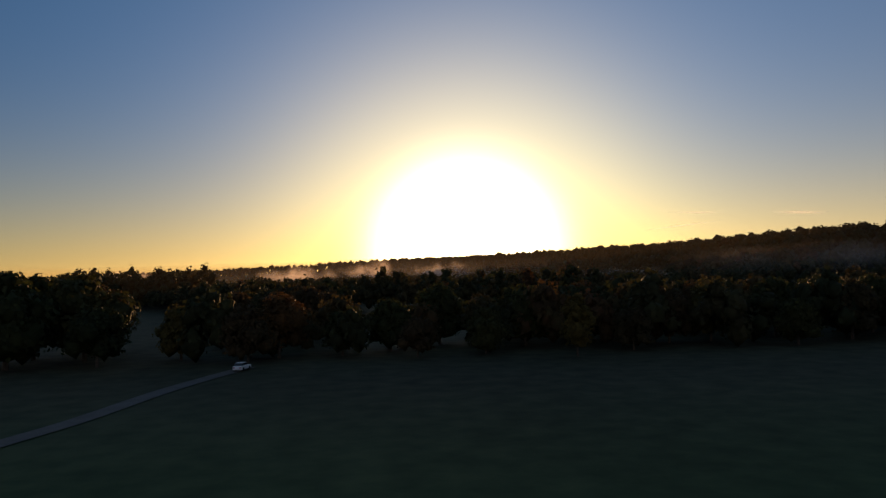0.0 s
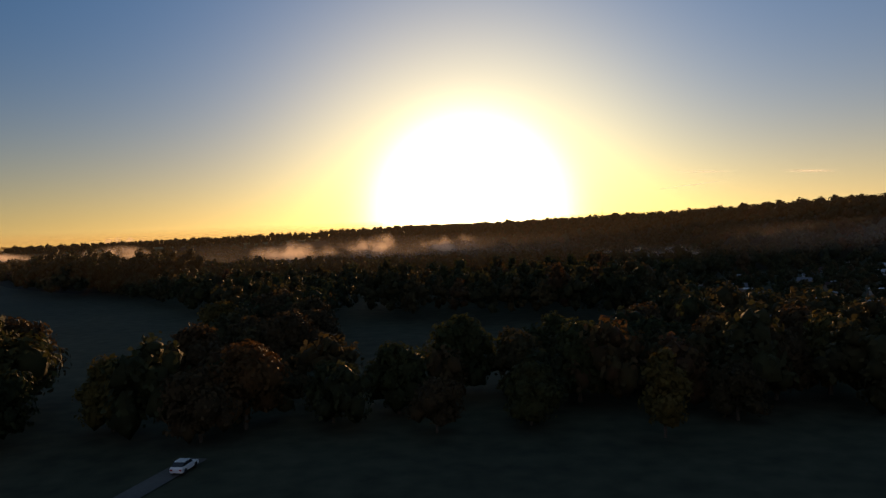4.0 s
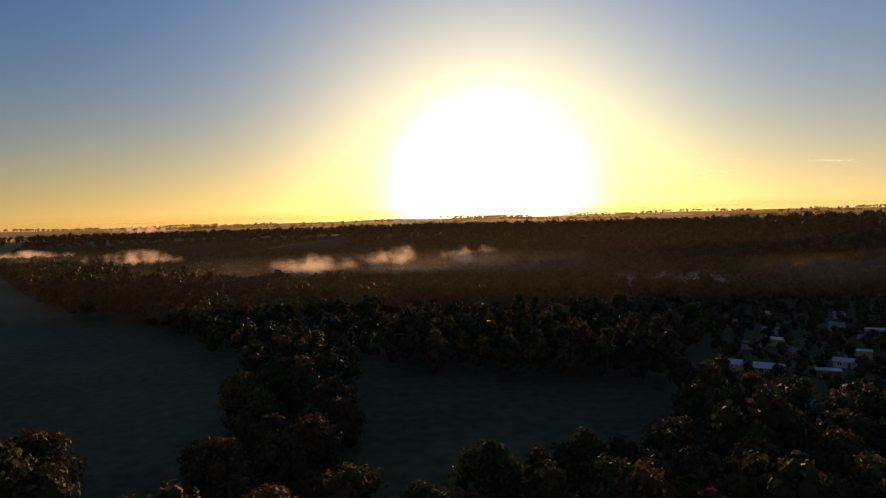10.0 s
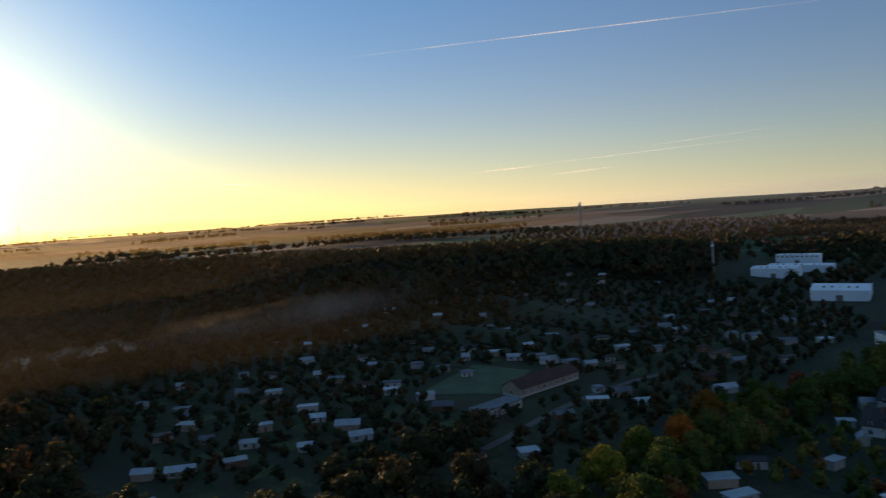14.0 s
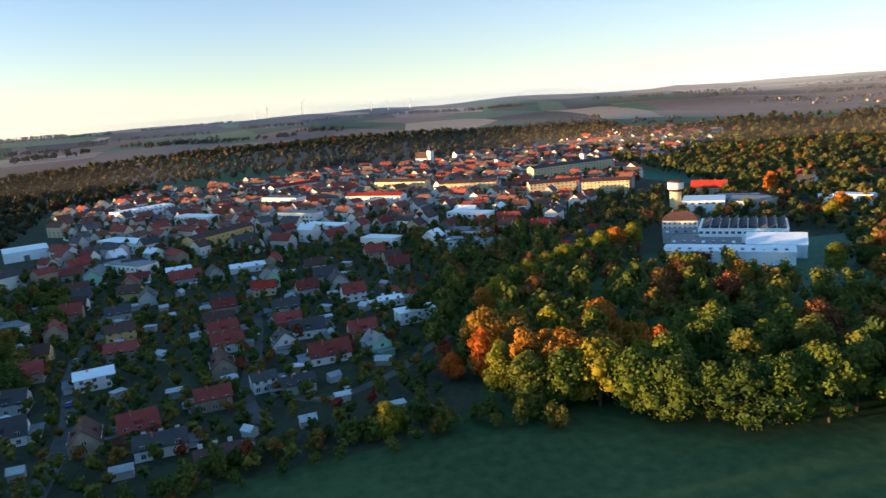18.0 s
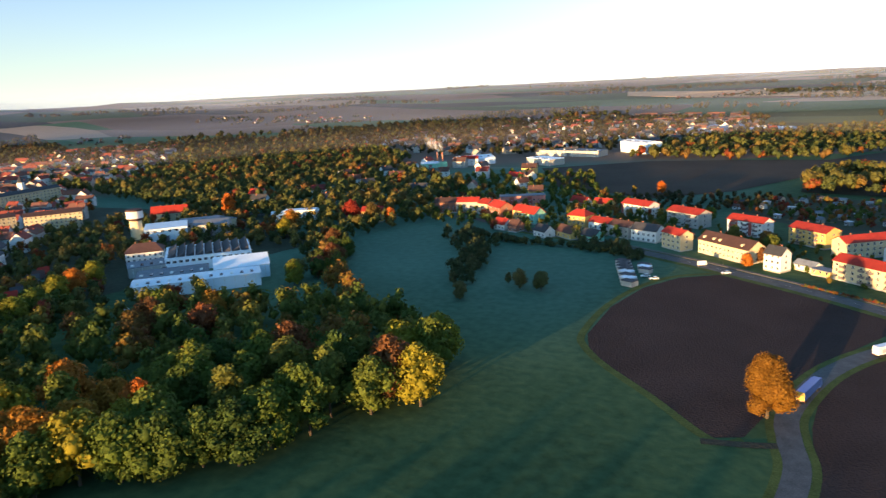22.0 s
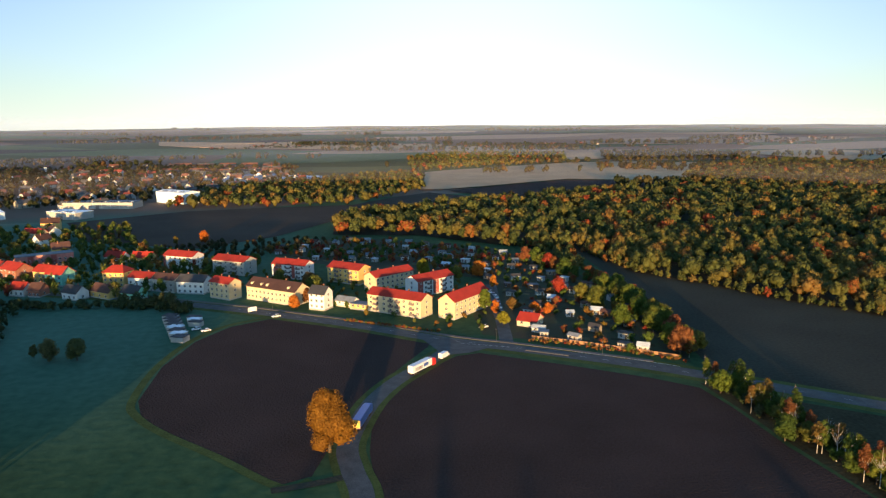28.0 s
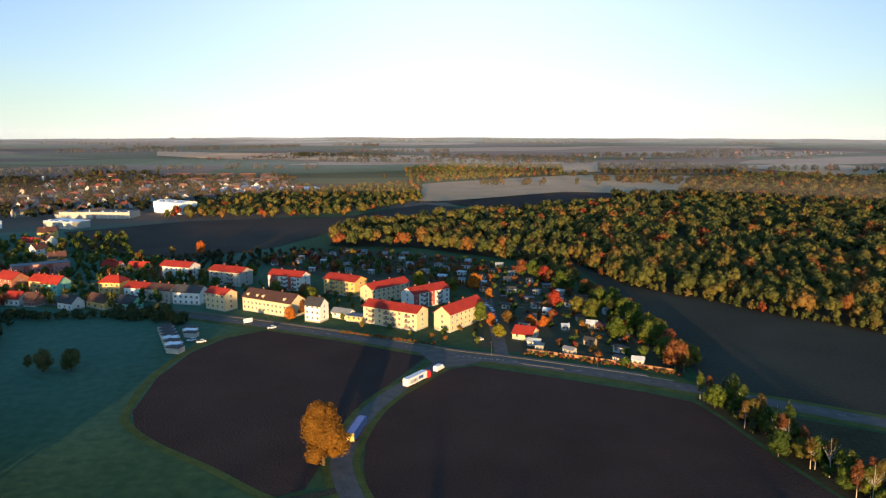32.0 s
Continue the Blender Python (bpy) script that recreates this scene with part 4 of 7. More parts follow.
def balcony_mesh(w=2.6, d=1.2):
    bm = bmesh.new()
    box(bm, -w / 2, -d, -0.12, w / 2, 0.02, 1.0)
    top = [f for f in bm.faces if f.normal.z > 0.9]
    bmesh.ops.inset_individual(bm, faces=top, thickness=0.07, depth=0)
    for v in top[0].verts:
        v.co.z = 0.05
    me = bpy.data.meshes.new("balcony")
    bm.to_mesh(me)
    bm.free()
    me.materials.append(rail_metal)
    return me


BALCONY = balcony_mesh()
red_panel = mat("red_panel", (0.35, 0.09, 0.07), 0.85, 0.15, 0.5, 5)


def block(a, c, wall, label, depth=10.5, H=9.0, rise=2.6, roof="red", storeys=3, cols=8, balconies=(), stripes=(), gables=1, hip=0.0, group="flats by the crossing", name="apartment_block", category="apartment block", first=2.2, step=2.65, chim=2, back=False):
    if group == "houses along the road" and H > 5:
        H, rise, step = H * 1.12, rise * 0.8, step * 1.08
    m, L = facade(a, c, depth)
    e = house(m, L, depth, H, rise, wall, roof, label, category, group, storeys, cols, gables, chim, hip, name=name, step=step, first=first, sides="fbrl" if back else "frl")
    for u in balconies:
        for k in range(storeys):
            share("balcony", BALCONY, e, Matrix.Translation((u * L, -depth / 2, first - 1.0 + k * step)))
    for u0, u1 in stripes:
        bm = bmesh.new()
        box(bm, u0 * L, -depth / 2 - 0.025, 0.6, u1 * L, -depth / 2 + 0.1, H - 0.3)
        part("facade_panel", bm, red_panel, e, "dull red facade panel")
    bm = bmesh.new()
    box(bm, -L / 2 - 0.04, -depth / 2 - 0.04, -0.4, L / 2 + 0.04, depth / 2 + 0.04, 0.75)
    part("plinth", bm, WALLS["grey"], e, "grey rendered plinth")
    if rise and not hip:
        for y0 in (-depth / 2 - 0.62, depth / 2 + 0.5):
            bm = bmesh.new()
            ez = H - rise * 0.5 / (depth / 2)
            box(bm, -L / 2 - 0.5, y0, ez, L / 2 + 0.5, y0 + 0.12, ez + 0.14, 0.02)
            part("gutter", bm, rail_metal, e)
    return e


block((143, -485), (122, -475), "white", "pale three-storey apartment block with pink gable and red roof", 12, cols=6, stripes=((-0.5, -0.4),))
block((107, -466), (85, -453), "grey", "grey and white three-storey apartment block with red roof", 12, cols=6, balconies=(-0.25, 0.2))
block((67, -447), (46, -436), "white", "red and white three-storey apartment block with balconies", 10.5, cols=6, balconies=(-0.3, 0.0, 0.3), stripes=((-0.44, -0.2), (0.1, 0.2)))
block((32, -432), (13, -418), "ochre", "bright yellow three-storey apartment block with red roof", 12, cols=6, balconies=(-0.2, 0.25))
block((3, -397), (-19, -416), "cream", "pale cream three-storey apartment block with long red roof", 10, cols=8)
block((-20, -384), (-41, -400), "white", "white and pink three-storey apartment block with red roof", 11, H=8.8, cols=7, balconies=(-0.2, 0.2), stripes=((-0.5, -0.36), (-0.08, 0.08)))
block((7, -360), (-19, -341), "cream", "cream three-storey apartment block with balconies beside the main road", 10.5, cols=8, balconies=(-0.34, -0.05, 0.08, 0.34), rise=2.6)
block((-35, -337), (-55, -361), "cream", "cream apartment block with stepped red roof at the crossing", 9.5, cols=8, rise=3.4)
b9 = block((73, -393), (45, -373), "cream", "long cream three-storey house with dark brown dormered roof", 12, H=7.6, rise=3.8, roof="brown", storeys=2, cols=12, step=2.8, first=2.2)
for u in (-0.42, -0.22, -0.1, 0.34):
    bm = bmesh.new()
    L9 = math.hypot(28, 20)
    box(bm, u * L9 - 0.7, -5.0, 7.7, u * L9 + 0.7, -2.8, 9.6, 0.25)
    part("dormer", bm, WALLS["cream"], b9, "small rounded cream dormer")
block((94, -399), (82, -390), "cream", "small cream three-storey house with orange red roof", 9, H=8.2, rise=3.0, storeys=3, cols=4, name="house", category="house", group="houses along the road")
block((37, -366), (29, -361.5), "white", "tall narrow white house with dark roof beside the road", 8, H=7.8, rise=4.2, roof="slate", storeys=3, cols=3, name="house", category="house", group="houses along the road", chim=1)
block((24, -372), (15, -366), "white", "low white outbuilding with green roof", 6, H=3.2, rise=1.8, roof="felt", storeys=1, cols=2, name="outbuilding", category="outbuilding", group="houses along the road", chim=0)
block((16, -364), (8, -359), "ochre", "low flat-roofed ochre garage row", 6, H=3.0, rise=0, roof="felt", storeys=1, cols=3, name="garage", category="garage", group="houses along the road", chim=0)
HL = dict(name="house", category="house", group="houses along the road")
block((239, -491), (209, -508), "pink", "long pink and red two-storey school-like house with flat roof", 10, H=7.5, rise=0, roof="felt", storeys=2, cols=10, chim=0, stripes=((-0.3, -0.2), (0.1, 0.2)), **HL)
block((209, -448), (200, -444), "ochre", "ochre house with red roof in the terrace", 10, H=7, rise=4, storeys=2, cols=3, **HL)
block((199, -441), (188, -437), "green", "mint green gabled house with red roof", 11, H=6.5, rise=5, storeys=2, cols=3, **HL)
block((162, -430), (149, -427), "ochre", "tall yellow villa with red mansard roof", 11, H=8.6, rise=4, storeys=3, cols=4, hip=4.0, **HL)
block((146, -425), (132, -419), "white", "white terraced house with red roof", 10, H=6.6, rise=3.2, storeys=2, cols=4, first=1.6, step=2.7, **HL)
block((131, -419), (117, -412), "grey", "tan terraced house with brown roof", 10, H=6.6, rise=3.2, roof="brown", storeys=2, cols=4, first=1.6, step=2.7, **HL)
block((115, -411), (99, -406), "white", "white house with dark slate roof and gables", 10, H=6.4, rise=3.8, roof="slate", storeys=2, cols=5, first=1.6, step=2.7, **HL)
block((231, -454), (217, -444), "brick", "red brick house with red roof", 11, H=8, rise=4.5, storeys=3, cols=4, **HL)
for a, c, w, r, t in (((208, -416), (199, -413), "white", "red", "small white house with red roof beside the meadow"), ((196, -412), (189, -410), "brick", "brown", "small brown house beside the meadow"),
                      ((175, -405), (165, -399), "white", "slate", "small white house with dark roof beside the meadow"), ((161, -408), (148, -399), "ochre", "brown", "tan bungalow with brown roof"), ((142, -400), (132, -395), "green", "slate", "turquoise gabled cottage with dark roof"),
                      ((191, -513), (177, -506), "white", "red", "white villa with red roof"), ((171, -507), (157, -503), "ochre", "red", "cream house with red roof"), ((301, -635), (283, -627), "cream", "red", "cream villa with red roof on the slope")):
    block(a, c, w, t, 8, H=4.2, rise=3.4, roof=r, storeys=1, cols=3, first=1.8, step=2.4, chim=1, **HL)
for a, c, w, t in (((277, -456), (262, -462), "brick", "long row of reddish terraced houses with brown roofs"), ((262, -462), (246, -468), "grey", "grey terraced house with red roof"), ((244, -463), (235, -460), "cream", "cream terraced house with red roof"), ((311, -409), (297, -415), "ochre", "tall ochre house alone by the road"),
                   ((403, -727), (385, -735), "white", "white house with dark roof"), ((370, -392), (350, -404), "white", "flat white supermarket with red fascia")):
    block(a, c, w, t + " in the suburb" if "row" in t else t, 10, H=7.5, rise=3.5 if "flat" not in t else 0, roof="brown" if "row" in t else "red" if "flat" not in t else "metal", storeys=2, cols=4, **HL)
block((-63, -324), (-71, -319), "cream", "cream cottage with red roof beside the allotments", 10, H=2.9, rise=2.8, storeys=1, cols=2, first=1.9, chim=1, **HL)

# sheds by the meadow
for i in range(8):
    x, y = 106 - 2.0 * i, -354 + 5.2 * i
    e = empty("garage", at(x - 3, y, -20), "low garage with corrugated sheet roof on the meadow's edge", "garage", "garages on the meadow")
    gable_body(6.2, 5.0, 2.4, 0, WALLS["grey"], e)
    flat_roof(6.2, 5.0, 2.4, ROOFS["metal" if i in (4, 6) else "slate"], e, 0.12)
for i in range(3):
    e = empty("garage", at(91 - 1.5 * i, -351 + 4.5 * i, -15), "small garage with pale sheet roof", "garage", "garages on the meadow")
    gable_body(6, 3.6, 2.2, 0, WALLS["grey"], e)
    flat_roof(6, 3.6, 2.2, ROOFS["metal" if i % 2 else "slate"], e, 0.12)


# ---- the works behind the wood
white_metal = mat("white_cladding", (0.78, 0.87, 0.92), 0.5, 0.08, 0.1, 3)


def hall(a, c, depth, H, rise, label, wall=None, roof="metal", ribs=8, name="factory_hall", category="factory hall", group="factory halls", doors=1, band=False):
    m, L = facade(a, c, depth)
    e = empty(name, m, label, category, group)
    gable_body(L, depth, H, rise, wall or white_metal, e)
    if rise:
        gable_roof(L, depth, H, rise, ROOFS[roof], e, 0.4)
    else:
        flat_roof(L, depth, H, ROOFS[roof], e, 0.25)
    for i in range(ribs):
        u = -L / 2 + L * (i + 0.5) / ribs
        bm = bmesh.new()
        box(bm, u - 0.12, -depth / 2 - 0.12, 0, u + 0.12, -depth / 2, H - 0.4)
        part("rib", bm, frame_white, e)
    for i in range(doors):
        u = -L / 2 + L * (i + 1) / (doors + 1)
        bm = bmesh.new()
        box(bm, u - 2, -depth / 2 - 0.06, 0, u + 2, -depth / 2 + 0.05, min(4, H - 0.8))
        part("gate", bm, rail_metal, e, "grey roller gate")
    if L > 30:
        for i in range(int(L / 5)):
            u = -L / 2 + 5 * (i + 0.5)
            bm = bmesh.new()
            zt = H + 0.35 if not rise else H + rise * 0.55
            box(bm, u - 0.8, -depth * 0.25 - 1.6, H - 0.2, u + 0.8, -depth * 0.25 + 1.6, zt + 0.55, 0.12)
            part("skylight", bm, glass if i % 3 else frame_white, e, "glazed roof light" if i % 3 else "white roof vent")
    if band:
        put_windows(e, L, depth, 1, H - 1.6, 1, max(4, int(L / 4)), ("f",), WIDE)
    return e


hall((302, -208), (261, -254), 16, 6.5, 0.9, "long white factory hall with pale metal roof", ribs=12)
hall((288, -248), (269, -269), 28, 7, 3.4, "white gabled factory hall with ridge light", ribs=6)
hall((316, -221), (292, -248), 18, 6.0, 0, "low factory hall with grey felt roof", roof="felt", ribs=8)
saw = empty("factory_hall", facade((331, -252), (300, -287), 34)[0], "white factory hall with sawtooth glass roof", "factory hall", "factory halls")
gable_body(47, 34, 8, 0, white_metal, saw)
put_windows(saw, 47, 34, 1, 6.0, 1, 14, ("f",), WIDE)
for i in range(9):
    x0 = -22.5 + i * 5.0
    mesh_ob("sawtooth", [(x0, -15, 8), (x0 + 4.8, -15, 8), (x0 + 4.8, -15, 10.4), (x0, 15, 8), (x0 + 4.8, 15, 8), (x0 + 4.8, 15, 10.4)], [(0, 1, 2), (5, 4, 3), (0, 2, 5, 3), (1, 4, 5, 2)], [ROOFS["slate"]], saw, "dark glazed roof tooth")
flat_roof(47, 34, 7.8, ROOFS["metal"], saw, 0.2)
block((361, -249), (347, -264), "white", "white three-storey factory office with brown hipped roof", 14, H=9.5, rise=4, roof="brown", storeys=3, cols=7, hip=5, group="factory halls", name="office_building", category="office")
hall((414, -303), (396, -324), 26, 9, 0, "white factory hall with stepped roof", band=True)
hall((398, -330), (380, -345), 24, 8, 2, "grey factory hall with pale roof", wall=WALLS["grey"], roof="felt")
# smaller buildings round the works
e = empty("water_tower", at(435, -313), "round white and brown water tower of the works", "water tower")
for z0, z1, r0, r1, m, n in ((0, 13, 4.2, 4.0, WALLS["cream"], "shaft"), (13, 15, 4.0, 5.6, ROOFS["brown"], "corbel"), (15, 20, 5.6, 5.6, WALLS["white"], "tank"), (20, 21, 5.9, 5.0, ROOFS["brown"], "cap")):
    bm = bmesh.new()
    bmesh.ops.create_cone(bm, cap_ends=True, segments=20, radius1=r0, radius2=r1, depth=z1 - z0, matrix=Matrix.Translation((0, 0, (z0 + z1) / 2)))
    part(n, bm, m, e)
hall((412, -330), (393, -350), 24, 8, 0, "grey flat-roofed works building", wall=WALLS["grey"], roof="felt", band=True, ribs=5)
hall((342, -236), (320, -268), 16, 5.5, 0, "low works hall with ribbed grey roof", wall=WALLS["grey"], roof="felt", ribs=8)
block((478, -359), (458, -377), "cream", "gabled cream house with bright red roof behind the works", 10, H=7, rise=5, storeys=2, cols=5, group="town houses", name="house", category="house")
hall((425, -363), (400, -360), 12, 6, 0, "pale office building beside the works", wall=WALLS["cream"], roof="felt", band=True, ribs=0, group="shops in the town")
hall((383, -392), (369, -405), 16, 5, 0, "white flat-roofed shop with window band", roof="metal", band=True, ribs=3, group="shops in the town")
hall((368, -406), (355, -418), 16, 5, 0, "red and white flat-roofed shop with window band", wall=red_panel, roof="metal", band=True, ribs=3, group="shops in the town")
hall((399, -120), (375, -142), 14, 8, 0, "white flat-roofed school building with window bands", wall=WALLS["white"], roof="felt", band=True, ribs=0, group="shops in the town")
for k in range(7):
    x, y = 347 + 5.6 * k, -172 - 6.2 * k
    block((x, y), (x - 2.6, y - 4.4), ["white", "ochre", "brick", "cream", "white", "green", "cream"][k], ["white", "ochre", "brick red", "cream", "white", "mint green", "cream"][k] + " narrow terraced house with steep gable", 8, H=5.5, rise=3.2, roof=["red", "slate", "brown"][k % 3], storeys=2, cols=2, chim=0, group="stepped terrace", name="terraced_house", category="house", back=False)
# halls by the allotments
hall((497, 197), (505, 163), 40, 7, 2.2, "large white warehouse with pale metal roof", ribs=8, group="warehouses")
hall((605, 284), (612, 248), 28, 8, 1, "low pale warehouse with metal roof", ribs=6, group="warehouses")
hall((652, 288), (661, 236), 20, 6, 0.8, "long low shed with pale roof", ribs=8, group="warehouses")
hall((700, 300), (706, 262), 14, 9, 0, "white two-storey works building with window bands", band=True, group="warehouses")
hall((570, 152), (577, 124), 28, 7, 1.2, "grey warehouse with pale metal roof", group="warehouses")
hall((702, 86), (729, 39), 20, 12, 0, "long white modern school hall with flat roof", band=True, group="warehouses")
# north-east club house and sheds
block((198, 203), (236, 202), "tan", "long club house with red roof beside the pitch", 10, H=3.6, rise=3.0, roof="brown", storeys=1, cols=9, first=1.9, step=2.3, group="club buildings", name="club_house", category="club house")
hall((167, 194), (188, 194), 8, 3.2, 0, "low flat-roofed shed beside the pitch", wall=WALLS["grey"], roof="felt", group="club buildings", doors=2)

# ---- houses of the town
th = np.random.default_rng(21)
TAKEN = []
STYLES = [("white", "rust", "white house with red tiled roof"), ("cream", "red", "cream house with red tiled roof"), ("white", "slate", "white house with dark grey roof"), ("grey", "brown", "grey house with brown roof"),
          ("ochre", "brown", "ochre house with brown roof"), ("white", "brown", "white house with brown roof"), ("grey", "slate", "grey house with slate roof"), ("brick", "rust", "brick house with red roof"), ("green", "felt", "pale green house with grey roof"), ("white", "metal", "white house with pale sheet metal roof"), ("tan", "rust", "tan house with dimmed red roof"), ("dim_white", "rust", "dimmed white house with dull red roof"), ("dim_white", "slate", "dimmed white house with dark grey roof"), ("tan", "brown", "tan house with brown roof")]


BATCH = {}
ROW_WALLS = [mat("old_town_" + k, MATCOL, 0.9, 0.12, 0.4, 5, island=0.25) for k, MATCOL in (("white", (0.62, 0.6, 0.56)), ("cream", (0.52, 0.44, 0.33)), ("grey", (0.42, 0.4, 0.36)), ("ochre", (0.66, 0.48, 0.22)))]
ROW_ROOFS = [mat("old_roof_" + k, c, 0.85, 0.25, 0.3, 3, island=0.2) for k, c in (("red", (0.22, 0.05, 0.035)), ("brown", (0.17, 0.075, 0.055)), ("slate", (0.08, 0.08, 0.085)), ("pale", (0.44, 0.5, 0.57)))]


def batch_house(key, x, y, turn, L, W, H, rise, wi, ri, windows=3):
    """One more house for a far quarter, whose houses nobody could count."""
    V, F, I = BATCH.setdefault(key, ([], [], []))
    m = at(x, y, turn)

    def put(vs, fs, k):
        n = len(V)
        V.extend(tuple(m @ Vector(v)) for v in vs)
        F.extend(tuple(i + n for i in f) for f in fs)
        I.extend([k] * len(fs))

    a, b = L / 2, W / 2
    put([(-a, -b, -1), (a, -b, -1), (a, b, -1), (-a, b, -1), (-a, -b, H), (a, -b, H), (a, b, H), (-a, b, H), (-a, 0, H + rise), (a, 0, H + rise)],
        [(0, 1, 5, 4), (2, 3, 7, 6), (1, 2, 6, 9, 5), (3, 0, 4, 8, 7)], wi)
    c, d, e, t = a + 0.4, b + 0.5, H - rise * 0.5 / b, 0.25
    lo = [(-c, -d, e), (c, -d, e), (c, d, e), (-c, d, e), (-c, 0, H + rise), (c, 0, H + rise)]
    put([(p, q, r + 0.05) for p, q, r in lo] + [(p, q, r + t) for p, q, r in lo],
        [(6, 7, 11, 10), (8, 9, 10, 11), (4, 5, 1, 0), (5, 4, 3, 2), (0, 1, 7, 6), (2, 3, 9, 8), (1, 5, 11, 7), (5, 2, 8, 11), (3, 4, 10, 9), (4, 0, 6, 10)], 4 + ri)
    s = 0.45
    put([(-s, 1 - s, H), (s, 1 - s, H), (s, 1 + s, H), (-s, 1 + s, H), (-s, 1 - s, H + rise + 0.9), (s, 1 - s, H + rise + 0.9), (s, 1 + s, H + rise + 0.9), (-s, 1 + s, H + rise + 0.9)],
        [(0, 1, 5, 4), (1, 2, 6, 5), (2, 3, 7, 6), (3, 0, 4, 7), (4, 5, 6, 7)], 4)
    for side in (-1, 1):
        for k in range(2 if H > 4.5 else 1):
            for i in range(windows):
                u, z, y0 = -a + L * (i + 0.5) / windows, 1.7 + 2.7 * k, side * (b + 0.05)
                put([(u - 0.6, y0, z - 0.65), (u + 0.6, y0, z - 0.65), (u + 0.6, y0, z + 0.65), (u - 0.6, y0, z + 0.65), (u - 0.6, side * b, z - 0.65), (u + 0.6, side * b, z - 0.65), (u + 0.6, side * b, z + 0.65), (u - 0.6, side * b, z + 0.65)],
                    [(0, 1, 2, 3), (0, 4, 5, 1), (3, 2, 6, 7), (0, 3, 7, 4), (1, 5, 6, 2)], 8)
    TAKEN.append((x, y))


def close_batches():
    for (name, label), (V, F, I) in BATCH.items():
        ob = mesh_ob(name, V, F, ROW_WALLS + ROW_ROOFS + [glass], idx=I)
        tagged(ob, label, "houses", kind="stuff")


def plain_house(x, y, turn, L, W, H, rise, style, group, windows=2):
    w, r, t = STYLES[style]
    TAKEN.append((x, y))
    e = house(at(x, y, turn), L, W, H, rise, w, r, t + (" among gardens" if group == "suburban houses" else " in the old town"), "house", group,
                 2 if windows > 1 else 1, windows, 1, 1, sides="fb" if windows < 3 else "fbrl", first=1.5, step=2.5)
    if windows > 2:
        side = 1 if th.uniform() < 0.5 else -1
        bm = bmesh.new()
        box(bm, side * L / 2 - 0.2, -W / 2 + 0.5, -0.3, side * (L / 2 + th.uniform(2.5, 4)), W / 2 - th.uniform(0.5, 3), 2.6, 0.03)
        part("annex", bm, WALLS[w], e, "low flat-roofed annex")
        bm = bmesh.new()
        xs = sorted((side * (L / 2 - 0.2), side * (L / 2 + 4.2)))
        box(bm, xs[0], -W / 2 + 0.2, 2.6, xs[1], W / 2 - 0.3, 2.8, 0.03)
        part("annex_roof", bm, ROOFS["felt"], e, "grey felt annex roof")
        if rise > 3.2:
            for q in (-1, 1):
                bm = bmesh.new()
                box(bm, -1.1, q * W * 0.3 - 0.8, H + 0.2, 1.1, q * W * 0.3 + 0.8, H + rise * 0.6, 0.05)
                part("dormer", bm, ROOFS[r if r != "red" else "brown"], e, "boxy roof dormer")
    return e


SUBURB = [(164, 58, 60, 10, 8, 5.4, 0, 9), (184, 18, 96, 12, 8, 3.0, 1.8, 13), (199, 33, 92, 14, 10, 3.4, 2.4, 2), (211, 54, 8, 11, 9, 3.6, 4.4, 13), (214, 40, 94, 11, 9, 3.6, 4.0, 7), (227, 79, 92, 14, 9, 3.6, 4.4, 2), (255, 83, 88, 12, 9, 4.2, 3.4, 12),
          (285, 84, 95, 13, 9, 4.0, 3.6, 10), (307, 84, 90, 11, 9, 4.6, 3.2, 4), (338, 82, 6, 11, 9, 4.4, 4.2, 10), (266, 58, 98, 13, 10, 5.0, 1.6, 9), (294, 51, 92, 12, 9, 4.4, 2.6, 10), (323, 54, 94, 12, 9, 4.6, 2.6, 4), (358, 58, 90, 11, 9, 4.0, 3.0, 6), (383, 46, 4, 12, 9, 4.0, 4.2, 12),
          (225, 18, 94, 11, 9, 4.2, 2.6, 10), (232, 1.5, 96, 8, 8, 4.6, 1.6, 2), (225, -9, 92, 11, 8, 3.4, 2.0, 12), (255, 14, 5, 13, 9, 3.8, 4.0, 13), (282, 11, 92, 12, 9, 4.0, 3.4, 0), (300, 12, 94, 12, 9, 4.0, 3.6, 7), (318, 13, 90, 13, 9, 4.4, 2.8, 5), (340, 10, 95, 11, 9, 4.0, 3.4, 11),
          (271, -10, 6, 9, 9, 4.0, 3.8, 2), (283, -21, 90, 14, 9, 3.8, 3.6, 2), (249, -24, 93, 15, 9, 3.4, 4.2, 0), (298, -15, 92, 11, 9, 4.0, 3.4, 7), (322, -17, 95, 12, 9, 4.2, 3.0, 6), (248, -42, 8, 10, 8, 4.2, 3.8, 8), (268, -41, 90, 11, 9, 3.8, 3.8, 11), (365, -11, 92, 12, 9, 4.4, 3.0, 1),
          (351, -31, 96, 11, 9, 4.2, 3.6, 11), (328, -50, 90, 11, 9, 4.6, 3.8, 0), (309, -61, 94, 16, 8, 3.2, 0, 9), (279, -67, 92, 17, 9, 5.0, 0, 9), (401, -43, 90, 12, 9, 4.6, 3.4, 5), (353, 10, 92, 11, 8, 4.0, 3.2, 12), (421, 28, 95, 17, 10, 3.4, 4.2, 11), (417, 12, 4, 12, 9, 4.0, 4.4, 12), (429, -7, 92, 20, 9, 3.6, 1.6, 9),
          (445, 32, 90, 14, 9, 3.4, 2.0, 9), (474, 59, 94, 13, 9, 5.0, 3.4, 2), (486, 74, 92, 14, 9, 5.0, 3.4, 12), (475, 94, 90, 12, 9, 4.2, 3.6, 11)]
